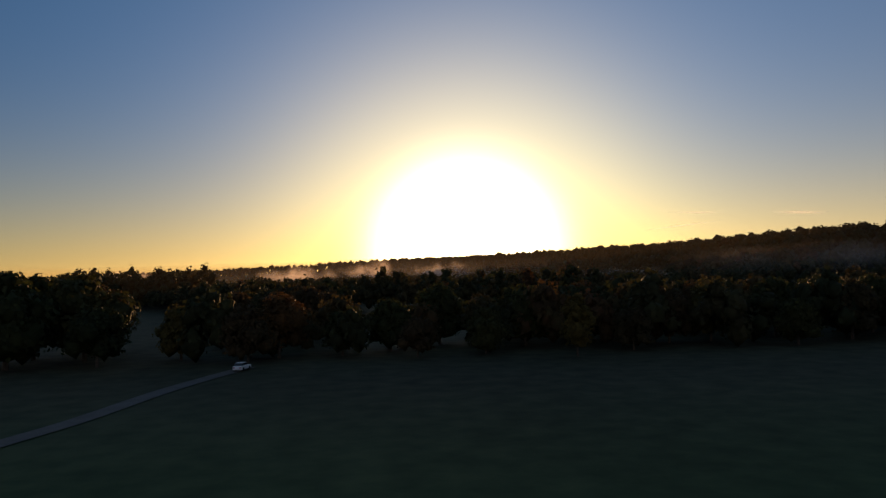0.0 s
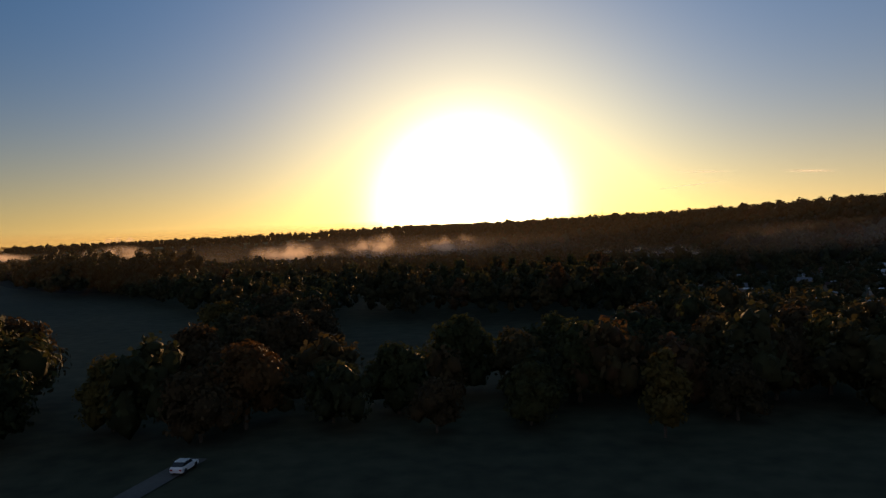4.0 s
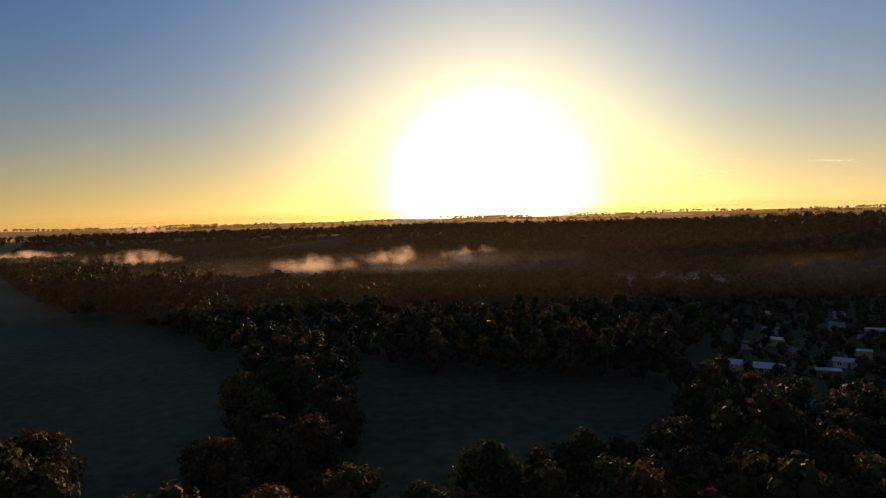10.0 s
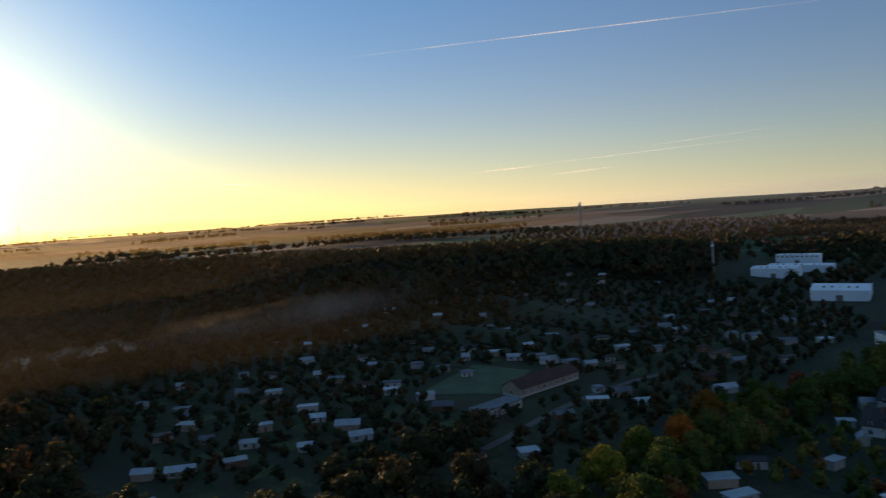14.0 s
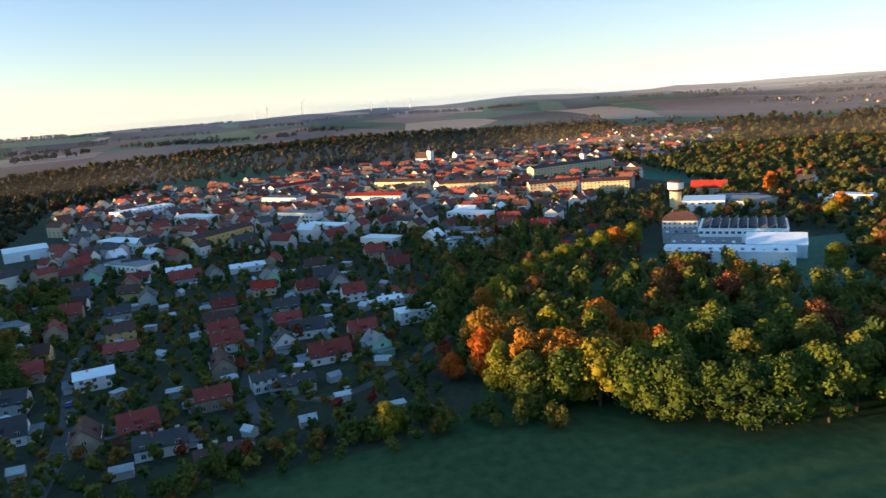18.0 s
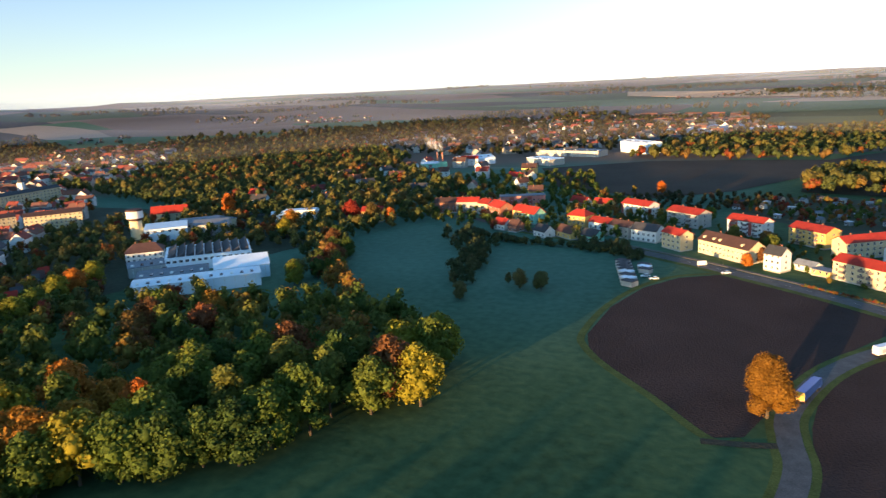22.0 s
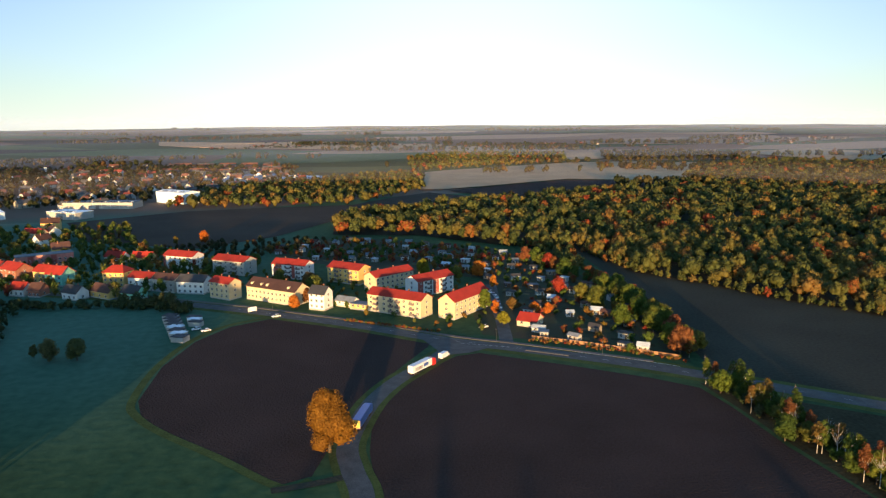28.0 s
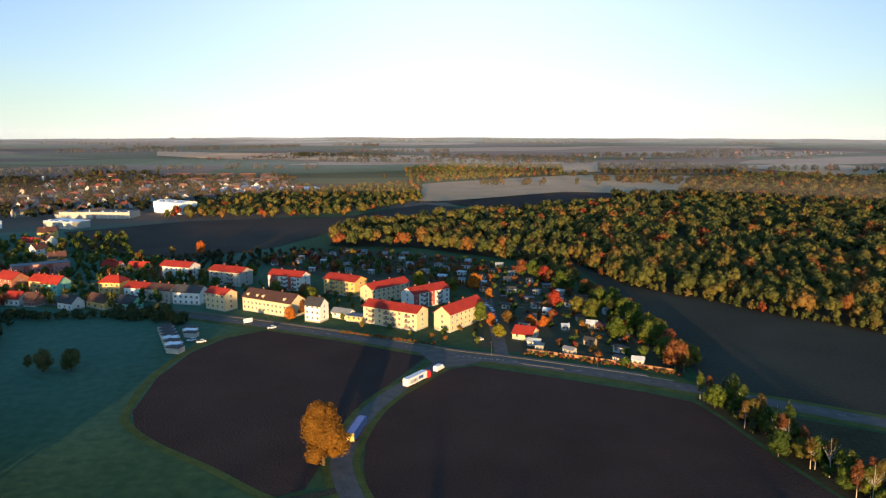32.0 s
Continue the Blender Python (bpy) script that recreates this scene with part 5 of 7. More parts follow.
for x, y, turn, L, W, H, rise, st in SUBURB:
    plain_house(x, y, turn + th.normal(0, 3), L, W, H, rise, st, "suburban houses", 3 if x < 370 else 2)


def near_house(x, y):
    return any((x - a) ** 2 + (y - b) ** 2 < 15 ** 2 for a, b in TAKEN)


# streets running away from the meadow
for y0, xs in ((82, (372, 470)), (62, (400, 480)), (-20, (380, 440)), (-44, (345, 400)), (-82, (372, 430))):
    x = xs[0]
    while x < xs[1]:
        L = th.uniform(9, 13)
        turn = (90 if th.uniform() < 0.45 else 0) + th.normal(0, 4)
        yy = y0 + th.normal(0, 4.5)
        if near_house(x, yy):
            x += 6
            continue
        plain_house(x, yy, turn + th.normal(0, 7), L, th.uniform(7.5, 10), th.uniform(3.4, 5.8), th.uniform(2.6, 4.4), [11, 12, 13, 10, 2, 6, 11, 4, 8, 5, 12, 10][int(th.integers(0, 12))], "suburban houses", 3 if x < 330 else 2)
        x += th.uniform(15, 27)
STREET1, STREET2 = [(176, 64), (229, 62), (281, 68), (322, 68), (373, 64), (470, 46), (530, 48)], [(204, 4), (225, 8), (276, 1), (328, -3), (373, -3), (470, 2)]
ribbon("street", STREET1, 6, asphalt, "grey residential street between houses", "street", 0.12)
ribbon("street", STREET2, 6, asphalt, "grey residential street between houses", "street", 0.12)
ribbon("street", [(240, 4), (213, -14), (222, -40), (238, -56), (256, -78)], 4.0, paving, "pale lane to the wood", "street", 0.13)
ribbon("street", [(-53, -292), (-57, -330), (-60, -370), (-64, -410)], 6, asphalt, "side street with parked cars", "street", 0.17)
ribbon("street", [(190, -420), (260, -452), (330, -430), (480, -400)], 7, asphalt, "main road into the town", "street", 0.15)

# slabs in the town
for a, c, w, t, H, st in (((508, 22), (546, -20), "ochre", "long ochre three-storey slab of flats", 10, 3), ((640, -200), (612, -246), "cream", "long cream slab of flats with dull red roof", 13, 5), ((557, -254), (546, -293), "cream", "cream slab of flats with dull red roof", 14, 5),
                          ((533, -291), (512, -324), "cream", "cream slab of flats facing the works", 14, 5), ((719, -156), (677, -197), "cream", "cream slab of flats with brown roof", 13, 4), ((662, -309), (677, -412), "cream", "very long cream slab of flats with dark grey roof", 15, 5),
                          ((640, -110), (600, -150), "white", "white slab of flats with red roof", 12, 4), ((780, -60), (800, -110), "white", "white slab of flats with red roof", 12, 4)):
    block(a, c, w, t, 12, H, 2.2, "slate" if "grey" in t else ("red" if "white" in t else "brown"), st, 12 if "very" not in t else 26, group="town flats", back=False)
    for k in range(6):
        TAKEN.append((a[0] + (c[0] - a[0]) * k / 5 + 5, a[1] + (c[1] - a[1]) * k / 5))


def free(x, y, d):
    return all((x - a) ** 2 + (y - b) ** 2 > d * d for a, b in TAKEN)


for x, y, L, W, H in ((470, 60, 34, 14, 7), (560, 70, 46, 16, 8), (640, 20, 40, 14, 10), (450, -95, 26, 12, 6), (520, -70, 36, 13, 8), (430, -150, 30, 14, 7), (400, -140, 22, 12, 5), (580, -60, 38, 12, 11), (480, -170, 34, 12, 10), (690, -60, 44, 14, 12), (360, 108, 30, 12, 6)):
    e = empty("flat_building", at(x, y, 40 + 90 * (int(x) % 2)), "white flat-roofed town building with rows of windows", "building", "flat buildings in the town")
    gable_body(L, W, H, 0, WALLS["white"], e)
    flat_roof(L, W, H, ROOFS["metal" if int(y) % 3 else "felt"], e, 0.2)
    put_windows(e, L, W, int(H // 3.2), 1.9, 3.0, int(L / 4), ("f", "b"), WIDE)
    for k in range(4):
        TAKEN.append((x + (k - 1.5) * L / 4 * (0.77 if int(x) % 2 == 0 else -0.64), y + (k - 1.5) * L / 4 * (0.64 if int(x) % 2 == 0 else 0.77)))
TOWN = [(470, 130), (480, -60), (420, -120), (400, -190), (470, -240), (520, -330), (640, -420), (900, -480), (980, -250), (930, 80), (760, 160), (600, 110)]
for x, y in scatter(TOWN, 17, np.random.default_rng(22)):
    if free(x, y, 15):
        near_town = math.hypot(x, y) < 545
        args = (x, y, 38 + 90 * int(th.integers(0, 2)) + th.normal(0, 6), th.uniform(9, 19), th.uniform(8, 10), th.uniform(5.5, 9.5), th.uniform(2.6, 4.4))
        if near_town:
            plain_house(*args, [0, 2, 9, 5, 12, 11, 13, 10, 6, 1][int(th.integers(0, 10))], "town houses", 2)
        else:
            batch_house(("town_houses", "crowded white and cream old town houses with red roofs"), *args, [0, 0, 0, 1, 2, 0][int(th.integers(0, 6))], [0, 1, 2, 2, 1, 0][int(th.integers(0, 6))])
for x, y in scatter([(880, -470), (700, -490), (860, -690), (1000, -825), (1110, -800), (1140, -700), (1040, -560), (985, -300)], 19, np.random.default_rng(29)):
    batch_house(("town_houses", "crowded white and cream old town houses with red roofs"), x, y, 30 + 90 * int(th.integers(0, 2)) + th.normal(0, 8), th.uniform(10, 20), th.uniform(8, 11), th.uniform(6, 10), th.uniform(2.6, 4.4), [0, 0, 1, 1, 2, 3][int(th.integers(0, 6))], [0, 1, 2, 0, 1, 2][int(th.integers(0, 6))])
WEST = [(225, -520), (300, -560), (420, -420), (480, -420), (470, -700), (420, -760), (340, -720), (250, -640)]
for x, y in scatter(WEST, 42, np.random.default_rng(23)):
    plain_house(x, y, th.uniform(0, 180), th.uniform(10, 16), 9, th.uniform(5, 8), 4, int(th.integers(0, 6)), "town houses", 2)
VILLAGE = [(300, -860), (120, -1090), (90, -1180), (200, -1420), (460, -1560), (800, -1500), (760, -1000), (480, -820)]
for x, y in scatter(VILLAGE, 36, np.random.default_rng(24)):
    batch_house(("village_houses", "scattered village houses with red and brown roofs"), x, y, th.uniform(0, 180), th.uniform(11, 19), 10, th.uniform(4.5, 6.5), 4, int(th.integers(0, 3)), [0, 1, 2, 2][int(th.integers(0, 4))], 2)
hall((268, -900), (228, -872), 24, 13, 2, "tall white hall with rounded roof", ribs=4, group="village halls")
hall((355, -845), (275, -835), 26, 7, 0, "long flat blue-grey store building", wall=WALLS["grey"], roof="felt", ribs=8, group="village halls")
hall((335, -760), (300, -742), 22, 7, 0, "grey flat-roofed store with red fascia", wall=WALLS["grey"], ribs=5, group="village halls")
hall((403, -727), (375, -760), 28, 7, 3, "white riding hall with pale roof", ribs=5, group="village halls")
hall((440, -700), (424, -712), 14, 5, 1.5, "small green industrial shed with pale roof", wall=WALLS["green"], ribs=3, group="village halls")
hall((150, -1210), (100, -1190), 20, 6, 1, "long pale shed beside the village", ribs=5, group="village halls")
# church towers
for x, y, s, t in ((760, -411, 0.75, "white church tower with domed cap"), (807, -322, 0.7, "stone church tower"), (966, -286, 1.0, "large stone church with steep roof")):
    e = empty("church", at(x, y, 30), t + " above the old town", "church", "churches")
    gable_body(20 * s, 11 * s, 12 * s, 8 * s, WALLS["white"], e)
    gable_roof(20 * s, 11 * s, 12 * s, 8 * s, ROOFS["brown"], e)
    bm = bmesh.new()
    box(bm, -17 * s, -3.5 * s, 0, -10 * s, 3.5 * s, 22 * s, 0.2)
    part("tower", bm, WALLS["white"], e)
    bm = bmesh.new()
    bmesh.ops.create_cone(bm, cap_ends=True, segments=8, radius1=4.6 * s, radius2=0.3, depth=8 * s, matrix=Matrix.Translation((-13.5 * s, 0, 26 * s)))
    part("spire", bm, ROOFS["slate"], e)
# far villages on the plain, each house behind a few trees
VILLAGE_TREES = []
for cx, cy, n, sp in ((1350, -1000, 4, 150), (-500, -2300, 12, 160), (-1300, -2300, 12, 190), (200, -2400, 12, 170), (1700, -200, 14, 130), (1300, 420, 12, 120), (1500, -1600, 12, 180), (900, 330, 16, 90)):
    for k in range(n * 3):
        x, y = cx + th.normal(0, sp), cy + th.normal(0, sp * 0.5)
        VILLAGE_TREES += [(x * 0.988 + th.normal(0, 7), y * 0.988 + th.normal(0, 5)) for _ in range(3)] + [(x + th.normal(0, 40), y + th.normal(0, 25)) for _ in range(2)]
        batch_house(("village_houses", "scattered village houses with red and brown roofs"), x, y, th.uniform(0, 180), th.uniform(7, 10), 6.5, th.uniform(2.3, 3.2), 3.2, 2, int(th.integers(0, 3)), 2)
# rows of terraces and pale sheds beyond the industrial halls
for j in range(6):
    for i in range(5):
        batch_house(("village_houses", "scattered village houses with red and brown roofs"), 200 + 45 * i + 6 * j, -1390 - 42 * j + 5 * i, 6, 34, 9, 5.5, 3.2, 1 + (i + j) % 2, [1, 2, 1][(i + 2 * j) % 3], 6)
for j in range(4):
    for i in range(4):
        batch_house(("pale_sheds", "rows of long pale sheet-roofed sheds before the village"), 186 + 21 * i, -1165 - 40 * j, 75, 30, 12, 3.2, 2.2, 0, 3, 4)
for i in range(5):
    batch_house(("pale_sheds", "rows of long pale sheet-roofed sheds before the village"), 100 + 14 * i, -1180 - 8 * i, 70, 26, 10, 3.2, 2.2, 0, 3, 4)
close_batches()

# ------------------------------------------------------------ allotment huts
hg = np.random.default_rng(31)
HUTW = [WALLS["dim_white"], WALLS["tan"], WALLS["grey"], mat("brown_boards", (0.16, 0.09, 0.05), 0.9, 0.3, 0.5, 6, rand=0.2), WALLS["ochre"], WALLS["green"]]
HUTN = ["white", "cream", "grey", "brown boarded", "ochre", "pale green"]
ROOFN = {"sheet": "dimmed pale sheet", "felt": "grey felt", "metal": "pale sheet metal", "red": "red tiled", "brown": "brown tiled", "slate": "dark felt"}
door_mat = mat("hut_door", (0.14, 0.09, 0.06), 0.8, 0.3, 1, 8)
DOOR = bpy.data.meshes.new("door")
bm = bmesh.new()
box(bm, -0.45, -0.05, 0, 0.45, 0.03, 1.95, 0.02)
bm.to_mesh(DOOR)
bm.free()
DOOR.materials.append(door_mat)


def hut(x, y, turn, group, k=None, size=1.0):
    """A garden hut of one of several builds."""
    wi = [0, 2, 0, 1, 3, 0][int(hg.integers(0, 6))] if k is None else k
    rf = ["felt", "sheet", "felt", "sheet", "slate", "brown"][int(hg.integers(0, 6))] if k is None else "sheet"
    L, W, H = hg.uniform(3.6, 6.0) * size, hg.uniform(2.9, 4.0) * (0.5 + size / 2), hg.uniform(2.2, 2.6)
    rise = 0 if hg.uniform() < 0.45 else hg.uniform(0.8, 1.5)
    e = empty("garden_hut", at(x, y, turn), f"{HUTN[wi]} allotment hut with {'flat ' if not rise else 'pitched '}{ROOFN[rf]} roof", "hut", group)
    gable_body(L, W, H, rise, HUTW[wi], e)
    if rise:
        gable_roof(L, W, H, rise, ROOFS[rf], e, 0.3, 0.1)
    else:
        flat_roof(L, W, H, ROOFS[rf], e, 0.35)
    share("door", DOOR, e, Matrix.Translation((L * 0.2, -W / 2, 0.02)))
    share("window", WINDOW, e, Matrix.Translation((-L * 0.22, -W / 2, 1.4)))
    TAKEN.append((x, y))
    return e


GN = [(62, 215), (110, 188), (150, 186), (330, 176), (470, 192), (500, 320), (400, 395), (200, 410), (90, 340), (62, 260)]
COTTAGES = [(82, 276), (94, 281), (61, 241), (70, 234), (51, 215), (98, 241), (85, 227), (61, 190), (141, 298), (448, 333), (455, 249), (410, 210), (407, 178), (401, 159), (357, 264), (348, 237), (362, 231), (352, 217),
            (352, 175), (348, 156), (359, 142), (305, 320), (305, 304), (307, 272), (306, 254), (312, 241), (297, 218), (303, 203), (304, 170), (297, 157), (311, 142), (255, 288), (254, 269), (252, 252), (258, 243), (255, 233),
            (256, 221), (258, 211), (262, 199), (261, 155), (247, 141), (214, 283), (214, 249), (208, 173), (222, 171), (214, 158), (175, 235), (168, 217), (185, 172), (147, 157), (135, 168), (177, 101), (160, 102), (152, 93),
            (134, 290), (136, 263), (130, 247), (172, 294), (131, 229), (126, 215), (171, 273), (181, 264), (248, 391), (292, 399), (212, 322), (215, 266), (110, 255), (104, 306), (160, 330), (190, 345), (250, 330), (290, 350), (340, 330), (385, 300), (400, 270), (420, 235)]
for x, y in COTTAGES:
    hut(x, y, hg.uniform(-18, 18) + (180 if hg.uniform() < .5 else 0) - 40, "allotments below the hill", None, 1.5)
for x, y in scatter(GN, 27, np.random.default_rng(32), clear=[[(158, 186), (246, 184), (248, 235), (240, 272), (170, 250)]]):
    if free(x, y, 11):
        hut(x, y, hg.uniform(-25, 25) - 40, "allotments below the hill")
field("sports_pitch", [(178, 244), (233, 263), (238, 230), (198, 214)], mat("pale_turf", (0.085, 0.11, 0.065), 1, 0.3, 0.1, 1), "pale worn grass pitch", "pitch", 0.2)
field("sports_pitch", [(349, -66), (324, -97), (298, -88), (322, -70)], mat("red_clay", (0.3, 0.07, 0.05), 1, 0.2, 0.1, 1), "red clay sports court", "court", 0.1)
ribbon("farm_track", [(126, 172), (151, 174), (198, 181), (238, 181), (271, 176), (323, 176), (380, 181), (431, 188), (470, 196)], 3.5, paving, "pale dirt track through the allotments", "track", 0.14)
PLOTS = mat("garden_plots", (0.075, 0.1, 0.045), 1.0, 0.3, 0.15, 1.2, second=(0.035, 0.034, 0.022), bump=0.1, island=0.5, spec=0.1)
pg = np.random.default_rng(88)
vs, fs, hedge_pts = [], [], []
for i in range(24):
    for j in range(17):
        u, v = 70 + i * 17.5 + pg.normal(0, 1.5), 140 + j * 15 + pg.normal(0, 1.5)
        if not inside(u, v, [(60, 205), (128, 176), (150, 150), (300, 136), (400, 150), (470, 192), (495, 320), (400, 390), (200, 405), (90, 335)]) or inside(u, v, [(155, 178), (246, 176), (248, 235), (240, 272), (166, 250)]) or abs(v - 178) < 7 or pg.uniform() < 0.22:
            continue
        a, c, t = pg.uniform(4.5, 7.5), pg.uniform(3.5, 6.5), radians(pg.normal(-6, 4))
        n = len(vs)
        for p, q in ((-a, -c), (a, -c), (a, c), (-a, c)):
            x, y = u + p * math.cos(t) - q * math.sin(t), v + p * math.sin(t) + q * math.cos(t)
            vs.append((x, y, height(x, y) + 0.12))
        fs.append((n, n + 1, n + 2, n + 3))
        if pg.uniform() < 0.6:
            hedge_pts += [(u - a - 1.2, v - c + 2.2 * k) for k in range(int(c))] + ([(u - a + 2.2 * k, v + c + 1) for k in range(int(a))] if pg.uniform() < 0.5 else [])
tagged(mesh_ob("garden_plots", vs, fs, PLOTS), "small lawns and dug beds of the allotments", "gardens", kind="stuff")
forest("hedges", hedge_pts, "low clipped hedges between the garden plots", pg, 36, 0.45, 1.2, 1.7, "shaded_leaves", lift=0.0, lobes=3)
GS1 = [(90, -545), (26, -588), (-80, -525), (-102, -468), (-66, -422), (-20, -478), (45, -500)]
GS2 = [(-68, -345), (-88, -340), (-92, -318), (-70, -306), (-112, -272), (-116, -285), (-122, -300), (-123, -366), (-112, -440), (-95, -455), (-70, -410)]
vs, fs = [], []
for x, y in scatter(GS1, 7.5, pg) + scatter(GS2, 6.5, pg):
    a, c, t, n = pg.uniform(1.4, 3.2), pg.uniform(1.2, 2.4), radians(pg.normal(-22, 5)), len(vs)
    for p, q in ((-a, -c), (a, -c), (a, c), (-a, c)):
        u, v = x + p * math.cos(t) - q * math.sin(t), y + p * math.sin(t) + q * math.cos(t)
        vs.append((u, v, height(u, v) + 0.13))
    fs.append((n, n + 1, n + 2, n + 3))
tagged(mesh_ob("garden_plots", vs, fs, mat("garden_beds", (0.12, 0.07, 0.045), 1.0, 0.3, 0.3, 2, second=(0.05, 0.075, 0.03), bump=0.1, island=0.6, spec=0.1)), "small lawns and brown dug beds beside the flats", "gardens", kind="stuff")
for poly, gap, s in ((GS1, 14.5, 33), (GS2, 13.5, 34)):
    for x, y in scatter(poly, gap, np.random.default_rng(s)):
        if free(x, y, 9):
            hut(x, y, hg.uniform(-30, 30) + 160, "allotments beside the flats")
for x, y, k in ((-71, -313, 0), (-108, -281, 0), (-106, -340, 0)):
    hut(x, y, 155, "allotments beside the flats", k)

# sheds and garages in the back gardens
for x, y in ((208, -21), (193, -35), (195, -8), (240, 30), (200, 70)):
    hut(x, y, 92, "sheds in the back gardens", 2)
for x, y in scatter([(185, 100), (185, 10), (215, -40), (300, -75), (430, -60), (440, 100)], 16, np.random.default_rng(35)):
    if free(x, y, 9.5) and abs(y - 66) > 7 and abs(y) > 8:
        hut(x, y, hg.uniform(0, 180), "sheds in the back gardens", int(hg.choice([0, 0, 2, 1])))

# ------------------------------------------------------------ trees by name
def clear_of(pts, d):
    return [p for p in pts if free(*p, d)]


tg = np.random.default_rng(41)
tree(16, -200, 1.22, "amber", "great", "", tall=1.12)
tree(-111, -316, 0.85, "lime", "broad", "trees by the allotments")
for x, y, s, c, sh in ((-121, -274, 0.95, "rust", "broad"), (-122, -286, 0.8, "green", "broad"), (-110, -352, 0.9, "green", "broad"), (-105, -364, 0.8, "rust", "broad"), (-108, -450, 0.8, "red", "broad"), (-98, -384, 0.7, "red", "broad"),
                       (-122, -306, 0.9, "green", "broad"), (-123, -270, 0.6, "rust", "birch"), (-124, -330, 0.85, "lime", "broad"), (-126, -350, 0.9, "green", "broad"), (-122, -380, 0.85, "green", "broad"), (-128, -318, 0.8, "green", "broad"),
                       (-56, -345, 0.5, "orange", "tall"), (-52, -352, 0.75, "lime", "tall"), (-57, -326, 0.5, "yellow", "broad"), (-76, -345, 0.45, "orange", "broad"), (-82, -342, 0.45, "orange", "broad"), (-66, -352, 0.5, "rust", "broad"), (-64, -400, 0.55, "orange", "tall"),
                       (45, -369, 0.55, "orange", "broad"), (37, -398, 0.85, "green", "broad"), (41, -410, 0.8, "rust", "broad"), (33, -390, 0.6, "orange", "broad"), (40, -380, 0.6, "rust", "broad"), (-26, -440, 0.8, "yellow", "broad"), (-60, -432, 0.8, "orange", "broad"), (-45, -425, 0.7, "green", "broad"),
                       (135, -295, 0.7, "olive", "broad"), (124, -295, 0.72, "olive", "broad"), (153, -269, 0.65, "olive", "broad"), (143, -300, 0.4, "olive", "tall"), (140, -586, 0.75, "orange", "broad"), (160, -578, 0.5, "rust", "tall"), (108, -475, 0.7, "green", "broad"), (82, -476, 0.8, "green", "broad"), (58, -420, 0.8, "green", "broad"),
                       (430, -395, 1.3, "orange", "tall"), (345, -372, 1.1, "orange", "broad"), (330, -350, 1.0, "yellow", "broad"), (300, -405, 1.2, "rust", "broad"), (283, -405, 0.9, "orange", "tall"), (322, -412, 1.2, "red", "broad"), (176, -28, 0.8, "yellow", "broad"), (207, -58, 0.7, "orange", "broad")):
    tree(x, y, s, c, sh, "trees near the houses")
for x, y in tree_row([(-97, -480), (-112, -440), (-124, -400), (-128, -366), (-128, -330), (-127, -300), (-125, -272)], 5.5, tg, 2.5):
    tree(x, y, tg.uniform(0.55, 0.9), ["green", "rust", "green", "lime", "green"][int(tg.integers(0, 5))], "broad", "trees by the allotments")
forest("thicket", tree_row([(134, -386), (118, -379), (104, -373), (93, -366)], 3.6, tg, 2.2), "dark green thicket behind the garages", tg, 320, 0.5, 3.9, 8.6, "hedge_leaves", lift=0.2, lobes=9, low=0.65, high=1.1)
# birches and bushes along the ploughed field
for i, (x, y) in enumerate(tree_row([(-117, -240), (-120, -214), (-121, -192), (-124, -172), (-130, -150)], 1.3, tg, 2.2)):
    sh = ["birch", "tall", "broad", "birch", "bush", "birch", "broad", "bare"][i % 8] if i > 5 else ["birch", "birch", "bare"][i % 3]
    c = "rust" if sh in ("birch", "bare") and tg.uniform() < 0.6 else ["green", "green", "lime"][int(tg.integers(0, 3))]
    tree(x - 4.5, y, tg.uniform(0.42, 0.66) if sh in ("tall", "broad") else tg.uniform(0.85, 1.15), c, sh, "trees along the ploughed field")
forest("undergrowth", tree_row([(-121, -232), (-127, -214), (-128, -192), (-131, -172), (-138, -150)], 1.7, tg, 2.6), "dense green undergrowth along the ploughed field", tg, 150, 0.4, 2.6, 5.2, "hedge_leaves", lift=0.0, lobes=8, low=0.6, high=1.25)
# hedge between the houses and the meadow
forest("hedge", tree_row([(140, 76), (150, 70), (168, 30), (182, 5), (178, -30), (171, -52), (160, -80)], 3.4, tg, 2.2), "uneven green and yellow hedge of trees round the back gardens", tg, 260, 0.5, 3.6, 7.2, "wood_leaves", lift=0.1, lobes=9, low=0.6, high=1.15)
# band of trees between allotments and houses
BELT = [(114, 120, 1.0, "lime"), (126, 104, 0.95, "green"), (138, 124, 0.95, "yellow"), (124, 88, 0.8, "lime"), (148, 112, 0.9, "green"), (157, 124, 0.95, "lime"), (168, 112, 0.85, "green"), (176, 122, 0.9, "orange"), (190, 118, 0.8, "green"),
        (206, 128, 0.9, "amber"), (198, 112, 0.7, "green"), (220, 116, 0.8, "green"), (230, 122, 0.85, "lime"), (238, 108, 0.9, "green"), (252, 104, 0.9, "lime"), (263, 98, 0.95, "green"), (272, 86, 0.9, "green")]
for x, y, k, c in BELT:
    tree(x, y, k, c, "broad", "belt of trees behind the gardens")
forest("tree_belt", scatter([(108, 112), (122, 98), (180, 106), (230, 100), (262, 82), (285, 86), (340, 84), (400, 84), (440, 104), (440, 130), (400, 122), (340, 112), (270, 112), (240, 126), (200, 134), (150, 131), (110, 126)], 8, np.random.default_rng(42)), "belt of green and golden trees behind the gardens", tg, 300, 0.62, 4.6, 9.5, "wood_leaves", lift=0.2, lobes=10)
